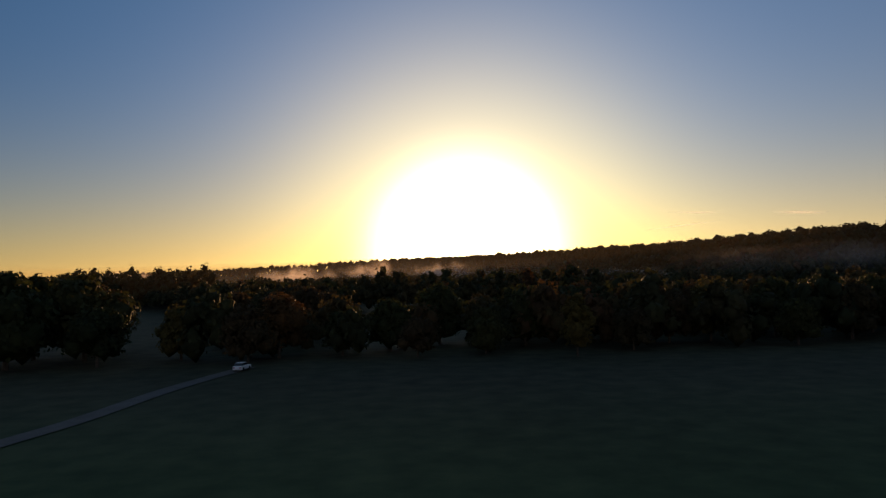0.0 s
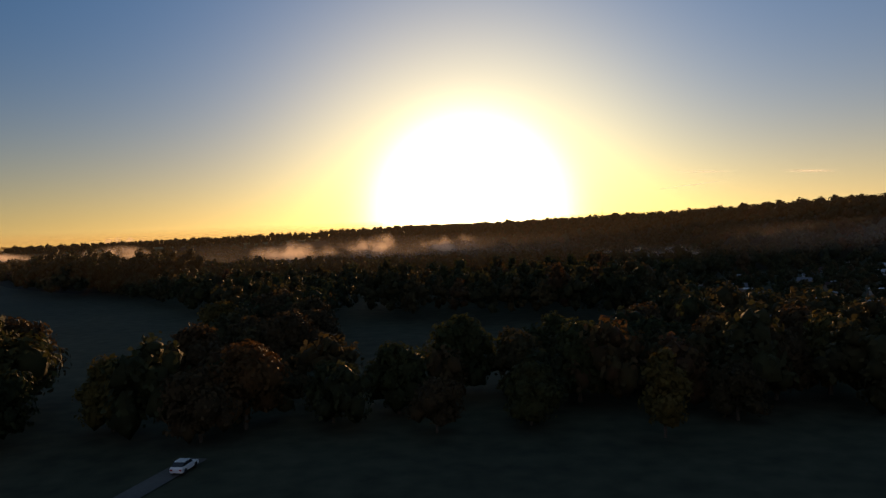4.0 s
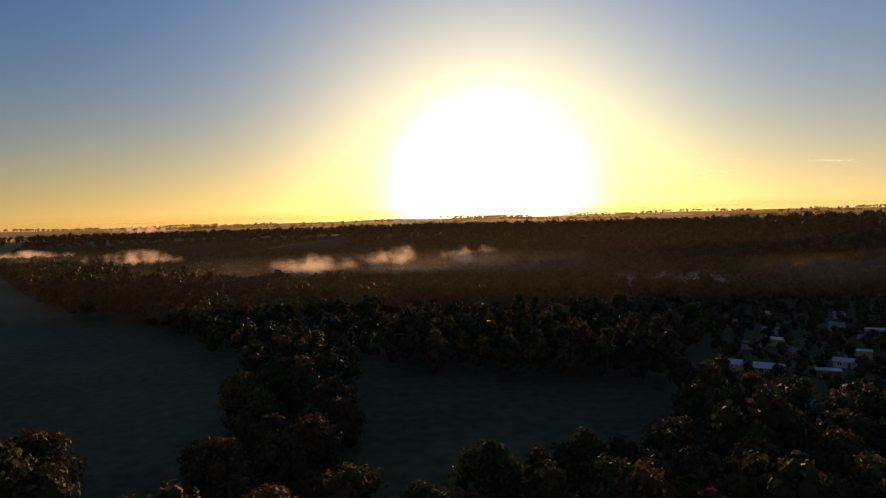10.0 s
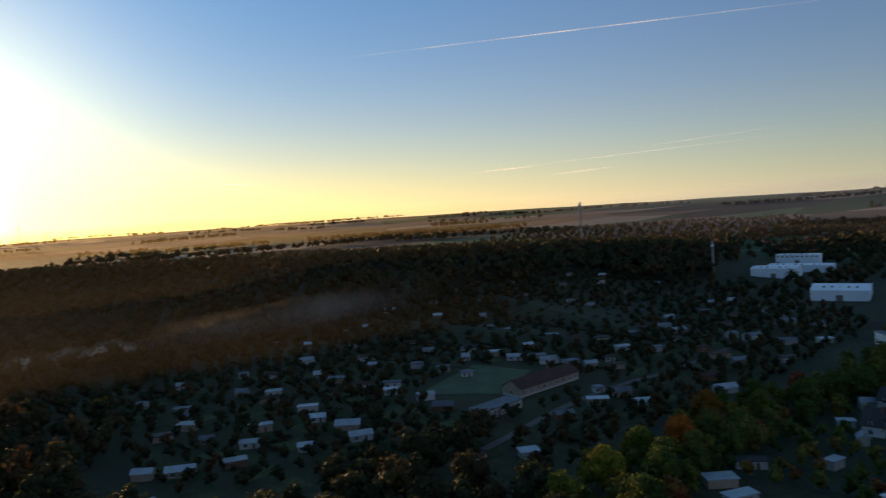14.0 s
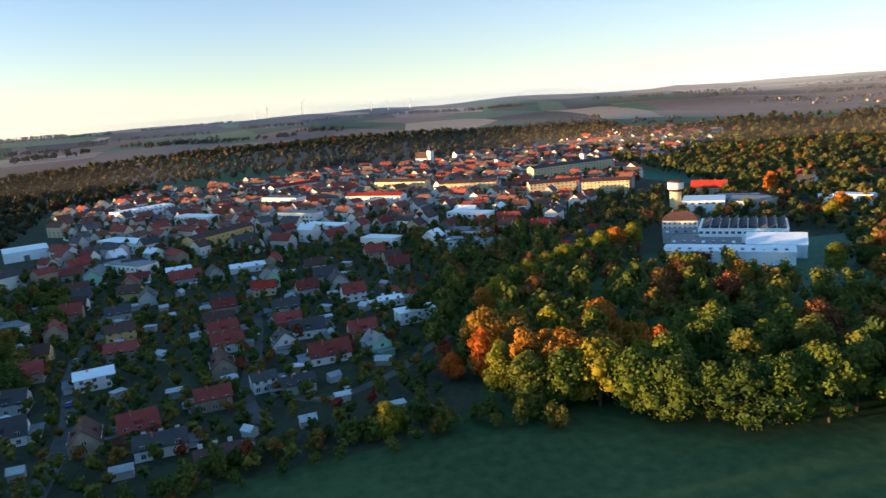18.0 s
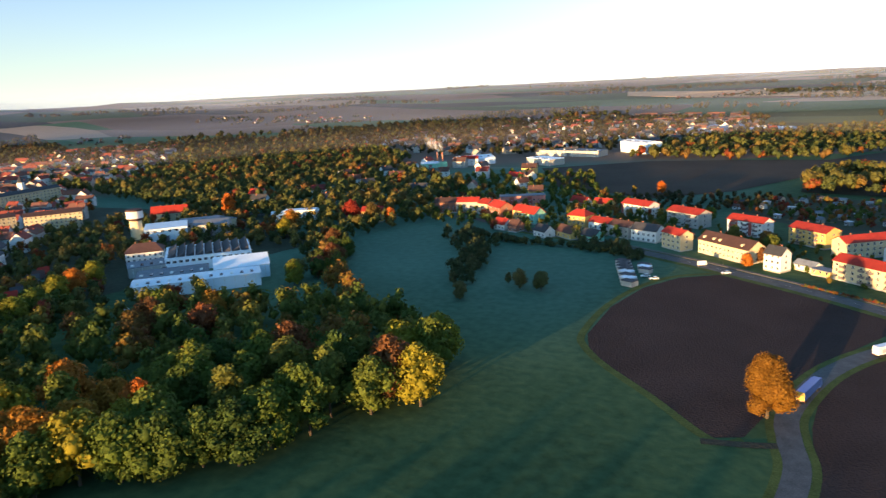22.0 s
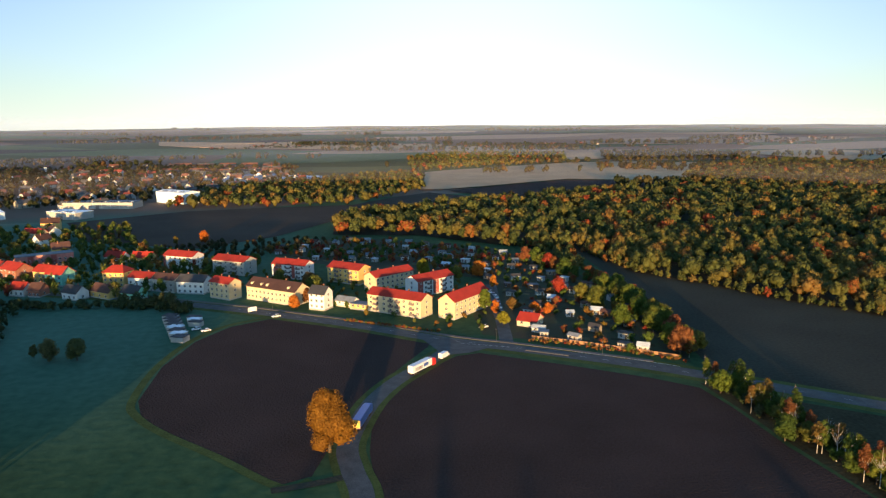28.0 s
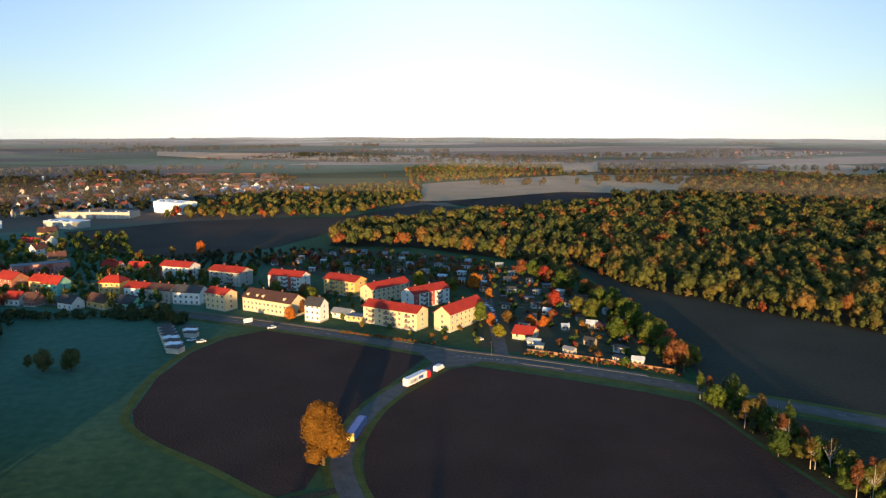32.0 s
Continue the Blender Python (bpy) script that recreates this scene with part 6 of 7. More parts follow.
# east end of the meadow
forest("thicket", tree_row([(224, -394), (205, -378), (190, -352), (176, -318), (172, -285)], 2.0, tg, 6), "dark thicket running down the meadow", tg, 200, 0.5, 3.6, 7, "hedge_leaves", lift=0.1, lobes=8, low=0.6)
forest("thicket", tree_row([(216, -398), (180, -385), (150, -384), (115, -378), (98, -365)], 2.0, tg, 2.6), "dark hedge below the garden fences", tg, 160, 0.45, 3.2, 4.2, "hedge_leaves", lift=0.1, lobes=8, low=0.6)
for x, y in tree_row([(252, -262), (236, -275), (262, -318), (290, -345)], 9, tg, 4):
    tree(x, y, tg.uniform(0.7, 1.0), ["yellow", "green", "lime", "rust"][int(tg.integers(0, 4))], "broad", "trees by the works")
# trees and shrubs round the houses at the town road
forest("garden_trees", clear_of([p for p in scatter([(90, -420), (135, -400), (240, -420), (330, -440), (340, -660), (230, -680), (185, -560), (110, -500)], 8.5, np.random.default_rng(64))], 6.5), "dark and orange garden trees among the houses", np.random.default_rng(65), 110, 0.7, 3.7, 7.5, "wood_leaves", lift=0.1, lobes=7)
forest("shrubs", [p for p in tree_row([(18, -342), (-6, -329), (-26, -317)], 0.9, tg, 0.5) + tree_row([(-64, -300), (-84, -290), (-104, -278), (-122, -264)], 1.1, tg, 0.8)], "reddish brown clipped hedge along the road", tg, 60, 0.26, 0.8, 1.3, "wood_leaves", [0.97, 0.95, 0.6, 0.96, 0.98] * 60, lift=0.0)
forest("garden_trees", clear_of(scatter([(180, -553), (120, -575), (60, -590), (34, -574), (100, -500), (145, -515)], 6.5, np.random.default_rng(72)), 6), "low dark garden trees behind the flats", np.random.default_rng(73), 60, 0.6, 2.8, 4.5, "shaded_leaves", lift=0.1, lobes=4)
forest("shrubs", clear_of(scatter([(12, -352), (-34, -322), (-46, -316), (-60, -372), (-48, -415), (0, -425), (130, -490), (150, -480), (36, -376), (10, -362)], 7.5, tg), 3), "low green and rusty shrubs between the flats", tg, 90, 0.4, 1.7, 3.0, "wood_leaves", lift=0.0)


small = dict(leaves=52, size=0.72, rad=2.9, tall=5.5, lift=0.2, lobes=3)
forest("garden_trees", clear_of(scatter([(165, 110), (165, -40), (215, -58), (300, -100), (480, -120), (490, 110)], 6, np.random.default_rng(43)), 6), "small garden trees and bushes between the houses", np.random.default_rng(44), material="wood_leaves", **small)
forest("garden_trees", clear_of(scatter([(128, 142), (240, 134), (400, 134), (470, 172), (470, 190), (330, 172), (270, 170), (200, 176), (150, 168)], 6.5, np.random.default_rng(85)), 6), "fruit trees and bushes along the track", np.random.default_rng(86), material="shaded_leaves", **small)
forest("garden_trees", clear_of(scatter(GN, 7, np.random.default_rng(45), clear=[[(164, 190), (242, 188), (244, 232), (237, 268), (174, 246)]]), 4.5), "fruit trees and bushes in the allotments", np.random.default_rng(46), material="shaded_leaves", **small)
bush_pts = clear_of(scatter(GS1, 5, np.random.default_rng(47)), 4.2) + clear_of(scatter(GS2, 6.2, np.random.default_rng(48)), 4)
forest("garden_trees", bush_pts, "colourful fruit trees and bushes in the allotments", np.random.default_rng(49), 90, 0.4, 2.2, 3.4, "wood_leaves", [(0.1, 0.97, 0.3, 0.96, 1.0, 0.2, 0.9)[i % 7] for i in range(len(bush_pts))], lift=0.1, low=0.35, high=1.5, lobes=4)
forest("town_trees", scatter([(290, -110), (370, -100), (470, -120), (520, -230), (500, -290), (490, -420), (430, -435), (330, -390), (262, -330), (235, -285), (262, -250), (300, -195)], 8.5, np.random.default_rng(68), clear=[[(306, -198), (252, -256), (260, -290), (296, -322), (332, -322), (366, -288), (376, -262), (364, -238), (330, -208)], [(422, -294), (378, -348), (396, -372), (448, -322), (440, -296)], [(345, -410), (392, -382), (402, -405), (360, -428)], [(480, -350), (453, -380), (470, -394), (492, -365)], [(340, -160), (400, -215), (392, -224), (334, -170)], [(402, -112), (370, -148), (385, -160), (416, -124)], [(296, -84), (326, -102), (354, -66), (322, -62)]]), "green and rusty trees round the works", np.random.default_rng(69), 90, 0.8, 4.6, 9, "forest_leaves", lift=0.1, lobes=5)
forest("town_trees", clear_of(scatter(TOWN, 9, np.random.default_rng(50)), 7.5), "autumn trees between the town roofs", np.random.default_rng(51), 40, 1.0, 3.8, 8, "forest_leaves", lobes=3)
PARK = [(300, -440), (330, -425), (480, -410), (640, -440), (900, -500), (1000, -800), (800, -1000), (520, -800), (470, -690), (300, -560)]
forest("park_wood", clear_of(scatter(PARK, 10, np.random.default_rng(52)), 12), "park trees in green, orange and rust", np.random.default_rng(53), 80, 1.1, 6.6, 11, "forest_leaves", lobes=4)
forest("park_wood", clear_of(scatter([(250, -296), (296, -328), (335, -385), (420, -400), (470, -408), (300, -432), (262, -440), (285, -372), (255, -305)], 10, np.random.default_rng(62)), 9), "green and orange trees along the town road", np.random.default_rng(63), 90, 0.95, 4.8, 10, "forest_leaves", lift=0.4)
forest("town_trees", clear_of(scatter(VILLAGE + [(480, -820)], 14.5, np.random.default_rng(54)), 14), "dark autumn trees among the village houses", np.random.default_rng(55), 50, 1.2, 6.0, 9, "shaded_leaves", lobes=3)
forest("woodland", scatter([(-65, -1345), (-126, -1395), (-416, -1587), (-462, -1800), (-171, -1880), (-69, -1713)], 13, np.random.default_rng(58)), "far strip of brown and golden wood", np.random.default_rng(59), 30, 1.6, 6, 11)
forest("woodland", scatter([(-572, -1847), (-793, -1867), (-850, -1705), (-790, -1530), (-658, -1547), (-504, -1582)], 14, np.random.default_rng(74)), "far dark autumn wood behind the tan field", np.random.default_rng(75), 30, 1.6, 6.5, 11, "shaded_leaves")
forest("village_trees", VILLAGE_TREES, "autumn trees round the far villages", np.random.default_rng(87), 30, 1.4, 5.0, 5.5, "shaded_leaves", lift=0.0, lobes=4)
# woods in strips over the far land
far_pts, fg = [], np.random.default_rng(60)
for k in range(150):
    az, d = radians(fg.uniform(60, 300) if k < 95 else fg.uniform(-30, 60)), (1100 if k < 95 else 1700) + 3300 * fg.uniform() ** 1.2
    cx, cy = d * math.sin(az), d * math.cos(az)
    L, Wd = fg.uniform(180, 700), fg.uniform(12, 45)
    ta = math.atan2(cy, cx) + math.pi / 2 + fg.normal(0, 0.3)
    for j in range(int(L * Wd / 230)):
        u, v = fg.uniform(-L / 2, L / 2), fg.normal(0, Wd / 2.5)
        far_pts.append((cx + u * math.cos(ta) - v * math.sin(ta), cy + u * math.sin(ta) + v * math.cos(ta)))
forest("far_woods", far_pts, "distant woods and tree lines over the plain", np.random.default_rng(61), 8, 3.0, 9, 12, "shaded_leaves", lobes=2)
forest("woodland", scatter([(237, -828), (131, -824), (31, -835), (-20, -925), (-60, -1000), (-74, -1300), (62, -1193), (95, -1160), (160, -1120), (225, -1030)], 10.5, np.random.default_rng(66)), "green and golden belt of trees before the village", np.random.default_rng(67), 70, 1.1, 6.4, 9, "forest_leaves", lobes=4)

# ------------------------------------------------------------ vehicles
def car_paint(name, col):
    return mat(name, col, 0.3, 0.05, 0.5, 4, spec=0.5)


tyre_mat = mat("tyre", (0.02, 0.02, 0.02), 0.9, 0.2, 2, 9)
PAINTS = {"white": car_paint("white_paint", (0.75, 0.75, 0.75)), "red": car_paint("red_paint", (0.5, 0.03, 0.03)), "blue": car_paint("blue_paint", (0.04, 0.1, 0.35)), "silver": car_paint("silver_paint", (0.4, 0.42, 0.45)), "black": car_paint("black_paint", (0.02, 0.02, 0.025)), "yellow": car_paint("yellow_tarpaulin", (0.75, 0.5, 0.12))}
head_glass = mat("headlight", (0.8, 0.8, 0.75), 0.2, 0.05, 1, 5)
tail_glass = mat("tail_light", (0.4, 0.02, 0.02), 0.3, 0.05, 1, 5)


def wheel_mesh(r=0.33, w=0.22):
    bm = bmesh.new()
    bmesh.ops.create_cone(bm, cap_ends=True, segments=14, radius1=r, radius2=r, depth=w, matrix=pose(0, 0, 0, 90))
    me = bpy.data.meshes.new("wheel")
    bm.to_mesh(me)
    bm.free()
    me.materials.append(tyre_mat)
    return me


WHEEL, BIG_WHEEL = wheel_mesh(), wheel_mesh(0.5, 0.3)


def profile(name, pts, half, material, parent, label="", bevel=0.06):
    """A body from a side outline (x, z), as wide as twice half, with softened edges."""
    bm = bmesh.new()
    a = [bm.verts.new((x, -half, z)) for x, z in pts]
    b = [bm.verts.new((x, half, z)) for x, z in pts]
    bm.faces.new(a)
    bm.faces.new(reversed(b))
    for i in range(len(pts)):
        j = (i + 1) % len(pts)
        bm.faces.new((a[j], a[i], b[i], b[j]))
    bmesh.ops.recalc_face_normals(bm, faces=bm.faces)
    if bevel:
        bmesh.ops.bevel(bm, geom=list(bm.edges), offset=bevel, segments=1, affect="EDGES")
    return part(name, bm, material, parent, label)


def lights(parent, x0, x1, half, z, s=0.16):
    for x, m, n in ((x1, head_glass, "headlight"), (x0, tail_glass, "tail_light")):
        for y in (-half + 0.25, half - 0.25):
            bm = bmesh.new()
            box(bm, x - 0.03, y - s, z - 0.09, x + 0.03, y + s, z + 0.09, 0.02)
            part(n, bm, m, parent)


def car(x, y, turn, colour, label, group=""):
    e = empty("car", at(x, y, turn) @ Matrix.Translation((0, 0, 0.18)), label, "car", group)
    profile("body", [(-2.1, 0.25), (2.1, 0.25), (2.15, 0.6), (1.9, 0.8), (0.9, 0.92), (-1.9, 0.95), (-2.15, 0.75)], 0.86, PAINTS[colour], e)
    profile("glazing", [(-1.85, 0.9), (1.0, 0.88), (0.35, 1.38), (-1.35, 1.4)], 0.74, glass, e, "dark car windows")
    profile("roof_panel", [(-1.3, 1.37), (0.32, 1.37), (0.25, 1.44), (-1.2, 1.45)], 0.7, PAINTS[colour], e, bevel=0.02)
    for wx in (-1.3, 1.3):
        for wy in (-0.8, 0.8):
            share("wheel", WHEEL, e, Matrix.Translation((wx, wy, 0.33)))
    lights(e, -2.13, 2.13, 0.86, 0.65)
    return e


def van(x, y, turn, label):
    e = empty("van", at(x, y, turn) @ Matrix.Translation((0, 0, 0.15)), label, "van", "vehicles on the road")
    profile("body", [(-2.9, 0.35), (2.8, 0.35), (2.85, 1.0), (2.2, 1.35), (1.6, 2.2), (1.3, 2.35), (-2.85, 2.4)], 1.0, PAINTS["white"], e)
    profile("windscreen", [(2.22, 1.36), (1.66, 2.16), (1.6, 2.12), (2.15, 1.34)], 0.85, glass, e, bevel=0)
    for wx in (-1.9, 1.9):
        for wy in (-0.9, 0.9):
            share("wheel", WHEEL, e, Matrix.Translation((wx, wy, 0.36)))
    lights(e, -2.9, 2.84, 1.0, 0.8)
    return e


def lorry(x, y, turn, cab, box_side, label, length=13.0, back=None, stripes=()):
    e = empty("lorry", at(x, y, turn) @ Matrix.Translation((0, 0, 0.15)), label, "lorry", "vehicles on the road")
    x0 = -length / 2 - 1.2
    bm = bmesh.new()
    box(bm, x0, -1.27, 1.1, x0 + length, 1.27, 3.9, 0.05)
    tr = part("trailer", bm, PAINTS[box_side], e, "long box trailer")
    bm = bmesh.new()
    box(bm, x0 - 0.03, -1.2, 1.2, x0 + 0.02, 1.2, 3.8, 0.02)
    part("rear_door", bm, PAINTS[back or "white"], tr)
    for u0, u1, z0, z1, c in stripes:
        for side in (-1, 1):
            bm = bmesh.new()
            box(bm, x0 + u0 * length, side * 1.28 - 0.012, z0, x0 + u1 * length, side * 1.28 + 0.012, z1)
            part("side_print", bm, PAINTS[c], tr)
    c0 = x0 + length + 0.5
    profile("cab", [(c0, 0.6), (c0 + 2.3, 0.6), (c0 + 2.35, 1.8), (c0 + 2.1, 3.1), (c0 + 1.3, 3.6), (c0, 3.6)], 1.22, PAINTS[cab], e, "driver's cab", 0.1)
    profile("windscreen", [(c0 + 2.36, 1.85), (c0 + 2.15, 2.95), (c0 + 2.08, 2.95), (c0 + 2.28, 1.85)], 1.05, glass, e, bevel=0)
    bm = bmesh.new()
    box(bm, x0 + 0.3, -0.5, 0.7, c0 + 1.8, 0.5, 1.1)
    part("chassis", bm, rail_metal, e)
    for wx in (x0 + 1.6, x0 + 2.9, x0 + 4.2, c0 - 1.1, c0 + 1.5):
        for wy in (-1.0, 1.0):
            share("wheel", BIG_WHEEL, e, Matrix.Translation((wx, wy, 0.36)))
    lights(e, x0 - 0.05, c0 + 2.33, 1.15, 1.0)
    return e


lorry(-15, -267, -129, "red", "white", "white articulated lorry with red cab and coloured side print", 12.5, "white", ((0.12, 0.5, 1.6, 3.0, "silver"), (0.3, 0.42, 1.9, 2.8, "red"), (0.55, 0.8, 2.0, 3.2, "blue")))
van(-24.8, -281.8, -126, "white delivery van waiting at the crossing")
lorry(6.8, -220.8, -104, "blue", "blue", "blue lorry with yellow rear behind the amber tree", 13.0, "yellow")
car(-62, 91, 80, "white", "white car parked at the end of the dirt track")
for i, (x, y) in enumerate(((-60.5, -390), (-61.5, -384), (-62, -378), (-61, -370), (-60.5, -364), (-60, -357), (-59.5, -350))):
    c = ["white", "silver", "white", "red", "silver", "white", "black"][i]
    car(x, y, 92 + 3 * i, c, c + " car parked along the side street", "parked cars")
for x, y, c in ((52, -352.5, "white"), (-47, -322, "white"), (86, -334, "white"), (81, -331, "white")):
    car(x, y, 30, c, c + " car parked beside the road", "parked cars")
for x, y, c in ((236, 62, "white"), (250, 64.5, "blue"), (300, 69, "silver"), (345, 66, "white"), (258, 3, "silver"), (296, -1.5, "white"), (216, -24, "white"), (345, -108, "white"), (335, -115, "silver"), (300, -226, "silver"), (292, -196, "white")):
    car(x, y, 3, c, c + " car parked on a residential street", "parked cars")
# hoarding and trailer at the road
for x, y, t in ((65, -362, "white roadside hoarding on two posts"),):
    e = empty("hoarding", at(x, y, 35), t, "hoarding")
    bm = bmesh.new()
    box(bm, -2.4, -0.06, 1.0, 2.4, 0.06, 3.2, 0.02)
    part("board", bm, PAINTS["white"], e)
    for u in (-1.9, 1.9):
        bm = bmesh.new()
        box(bm, u - 0.08, 0.06, 0, u + 0.08, 0.2, 3.1)
        part("post", bm, rail_metal, e)

# ------------------------------------------------------------ road furniture
concrete = mat("concrete_post", (0.09, 0.085, 0.08), 0.9, 0.2, 1, 7)


def lamp(x, y, turn):
    e = empty("street_lamp", at(x, y, turn), "grey street lamp on a slim pole beside the road", "street lamp", "street lamps")
    bm = bmesh.new()
    bmesh.ops.create_cone(bm, cap_ends=True, segments=8, radius1=0.06, radius2=0.04, depth=6.4, matrix=Matrix.Translation((0, 0, 3.2)))
    part("pole", bm, concrete, e)
    bm = bmesh.new()
    box(bm, -0.12, -1.2, 6.3, 0.12, 0.1, 6.42, 0.03)
    part("lamp_head", bm, rail_metal, e)
    return e


for k in range(0, 4):
    u = k / 3 * 0.7 + 0.1
    i = u * 7 + 2
    a, b = MAIN[int(i)], MAIN[int(i) + 1]
    f = i - int(i)
    lamp(a[0] + (b[0] - a[0]) * f + 3, a[1] + (b[1] - a[1]) * f - 6.5, 155)
for x, y in ((-118, -246), (-134, -214)):
    e = empty("power_pole", at(x, y, 40), "grey wooden power pole along the road", "pole", "power poles")
    bm = bmesh.new()
    bmesh.ops.create_cone(bm, cap_ends=True, segments=8, radius1=0.1, radius2=0.07, depth=9, matrix=Matrix.Translation((0, 0, 5)))
    part("pole", bm, concrete, e)
    bm = bmesh.new()
    box(bm, -0.8, -0.05, 8.5, 0.8, 0.05, 8.62)
    part("crossarm", bm, rail_metal, e)
ribbon("road_marking", [(-78, -279.5), (-95, -270), (-113, -257.5)], 0.3, road_paint, "long white edge line on the main road", "road marking", 0.25, offset=-3.2)
ribbon("traffic_island", [(-60, -287.5), (-76, -278.5)], 2.0, paving, "pale paved traffic island at the crossing", "traffic island", 0.32, 0.2)
for k in range(9):
    x, y = -34 - 2.3 * k, -299.5 + 0.9 * k
    ribbon("road_marking", [(x, y), (x - 1.2, y + 0.6)], 0.35, road_paint, "short white dash at the crossing", "road marking", 0.26, n=1)
for k in range(30):
    i = 2 + k * 0.26
    a, b = MAIN[int(i)], MAIN[int(i) + 1]
    f = i - int(i)
    x, y = a[0] + (b[0] - a[0]) * f, a[1] + (b[1] - a[1]) * f
    d = Vector((b[0] - a[0], b[1] - a[1])).normalized()
    ribbon("road_marking", [(x, y), (x + d.x * 2.6, y + d.y * 2.6)], 0.16, road_paint, "short white dash on the main road", "road marking", 0.26, n=1)
# fence before the allotments
fence_wood = mat("fence_boards", (0.3, 0.16, 0.08), 0.9, 0.3, 0.6, 6, rand=0.2)
fence = empty("garden_fence", pose(0, 0, 0), "brown board fence along the allotments", "fence")
FL = [(-66, -303), (-84, -293), (-103, -281), (-119, -270)]
fl = smooth_line([(x, y, 0) for x, y in FL], 10)
panel = bpy.data.meshes.new("fence_panel")
bm = bmesh.new()
box(bm, -1.0, -0.04, 0.1, 1.0, 0.04, 1.5, 0.02)
bm.to_mesh(panel)
bm.free()
panel.materials.append(fence_wood)
for p, q in zip(fl, fl[1:]):
    share("fence_panel", panel, fence, Matrix.Translation((p + q) / 2) @ pose(0, 0, 0, 0, 0, math.degrees(math.atan2(q.y - p.y, q.x - p.x))))

# ------------------------------------------------------------ mast and wind turbines
steel = mat("mast_steel", (0.35, 0.33, 0.33), 0.6, 0.2, 0.2, 2)


def lattice(x, y, tall, r, label):
    e = empty("radio_mast", at(x, y, 20), label, "mast")
    for i in range(3):
        a = i * 2.094
        bm = bmesh.new()
        box(bm, r * math.cos(a) - 0.3, r * math.sin(a) - 0.3, 0, r * math.cos(a) + 0.3, r * math.sin(a) + 0.3, tall)
        part("leg", bm, steel, e)
    bm = bmesh.new()
    n = int(tall / 3)
    for k in range(n):
        for i in range(3):
            p = Vector((r * math.cos(i * 2.094), r * math.sin(i * 2.094), k * 3))
            q = Vector((r * math.cos((i + 1) * 2.094), r * math.sin((i + 1) * 2.094), k * 3 + 3))
            d = q - p
            bmesh.ops.create_cone(bm, segments=4, radius1=0.1, radius2=0.1, depth=d.length, matrix=Matrix.Translation((p + q) / 2) @ d.to_track_quat("Z", "Y").to_matrix().to_4x4())
    part("bracing", bm, steel, e)
    bm = bmesh.new()
    box(bm, -1.1, -1.1, tall - 5, 1.1, 1.1, tall - 3, 0.1)
    part("antenna", bm, PAINTS["white"], e)
    return e


lattice(718, 540, 62, 1.6, "slim lattice radio mast above the woods")
lattice(575, 303, 30, 0.7, "grey chimney-like mast beside the warehouses")


def turbine(x, y, tall, spin):
    e = empty("wind_turbine", at(x, y, math.degrees(math.atan2(-x, y)) + 20), "pale wind turbine on the far horizon", "wind turbine", "wind turbines")
    bm = bmesh.new()
    bmesh.ops.create_cone(bm, cap_ends=True, segments=10, radius1=2.6, radius2=1.3, depth=tall, matrix=Matrix.Translation((0, 0, tall / 2)))
    part("tower", bm, PAINTS["white"], e)
    bm = bmesh.new()
    box(bm, -1.5, -3, tall - 1.5, 1.5, 5, tall + 1.8, 0.4)
    part("nacelle", bm, PAINTS["white"], e)
    for k in range(3):
        a = radians(spin + 120 * k)
        bl = mesh_ob("blade", [(-1.1, -3.2, 0), (1.1, -3.2, 0), (0.3, -3.3, tall * 0.5), (-0.3, -3.3, tall * 0.5), (-0.9, -3.7, 0), (0.9, -3.7, 0), (0.2, -3.6, tall * 0.5), (-0.2, -3.6, tall * 0.5)],
                     [(0, 1, 2, 3), (7, 6, 5, 4), (0, 3, 7, 4), (1, 5, 6, 2), (2, 6, 7, 3), (0, 4, 5, 1)], PAINTS["white"], e)
        bl.matrix_basis = Matrix.Translation((0, 0, tall + 0.3)) @ Matrix.Rotation(a, 4, "Y")
    return e


tw = np.random.default_rng(71)
for az, d, h in ((6.2, 4500, 50), (8.2, 4500, 52), (8.9, 4500, 50), (9.5, 4500, 52), (11.9, 4500, 34), (13.2, 4500, 80), (14.3, 4500, 34), (14.8, 4500, 38), (16.2, 4500, 36), (94.4, 4500, 62), (95.3, 4500, 66), (97.9, 4500, 70), (103.2, 4500, 42), (104.5, 4500, 42), (106.2, 4500, 42)):
    turbine(d * math.sin(radians(az)), d * math.cos(radians(az)), h, tw.uniform(0, 120))

# ------------------------------------------------------------ mist, vapour trails


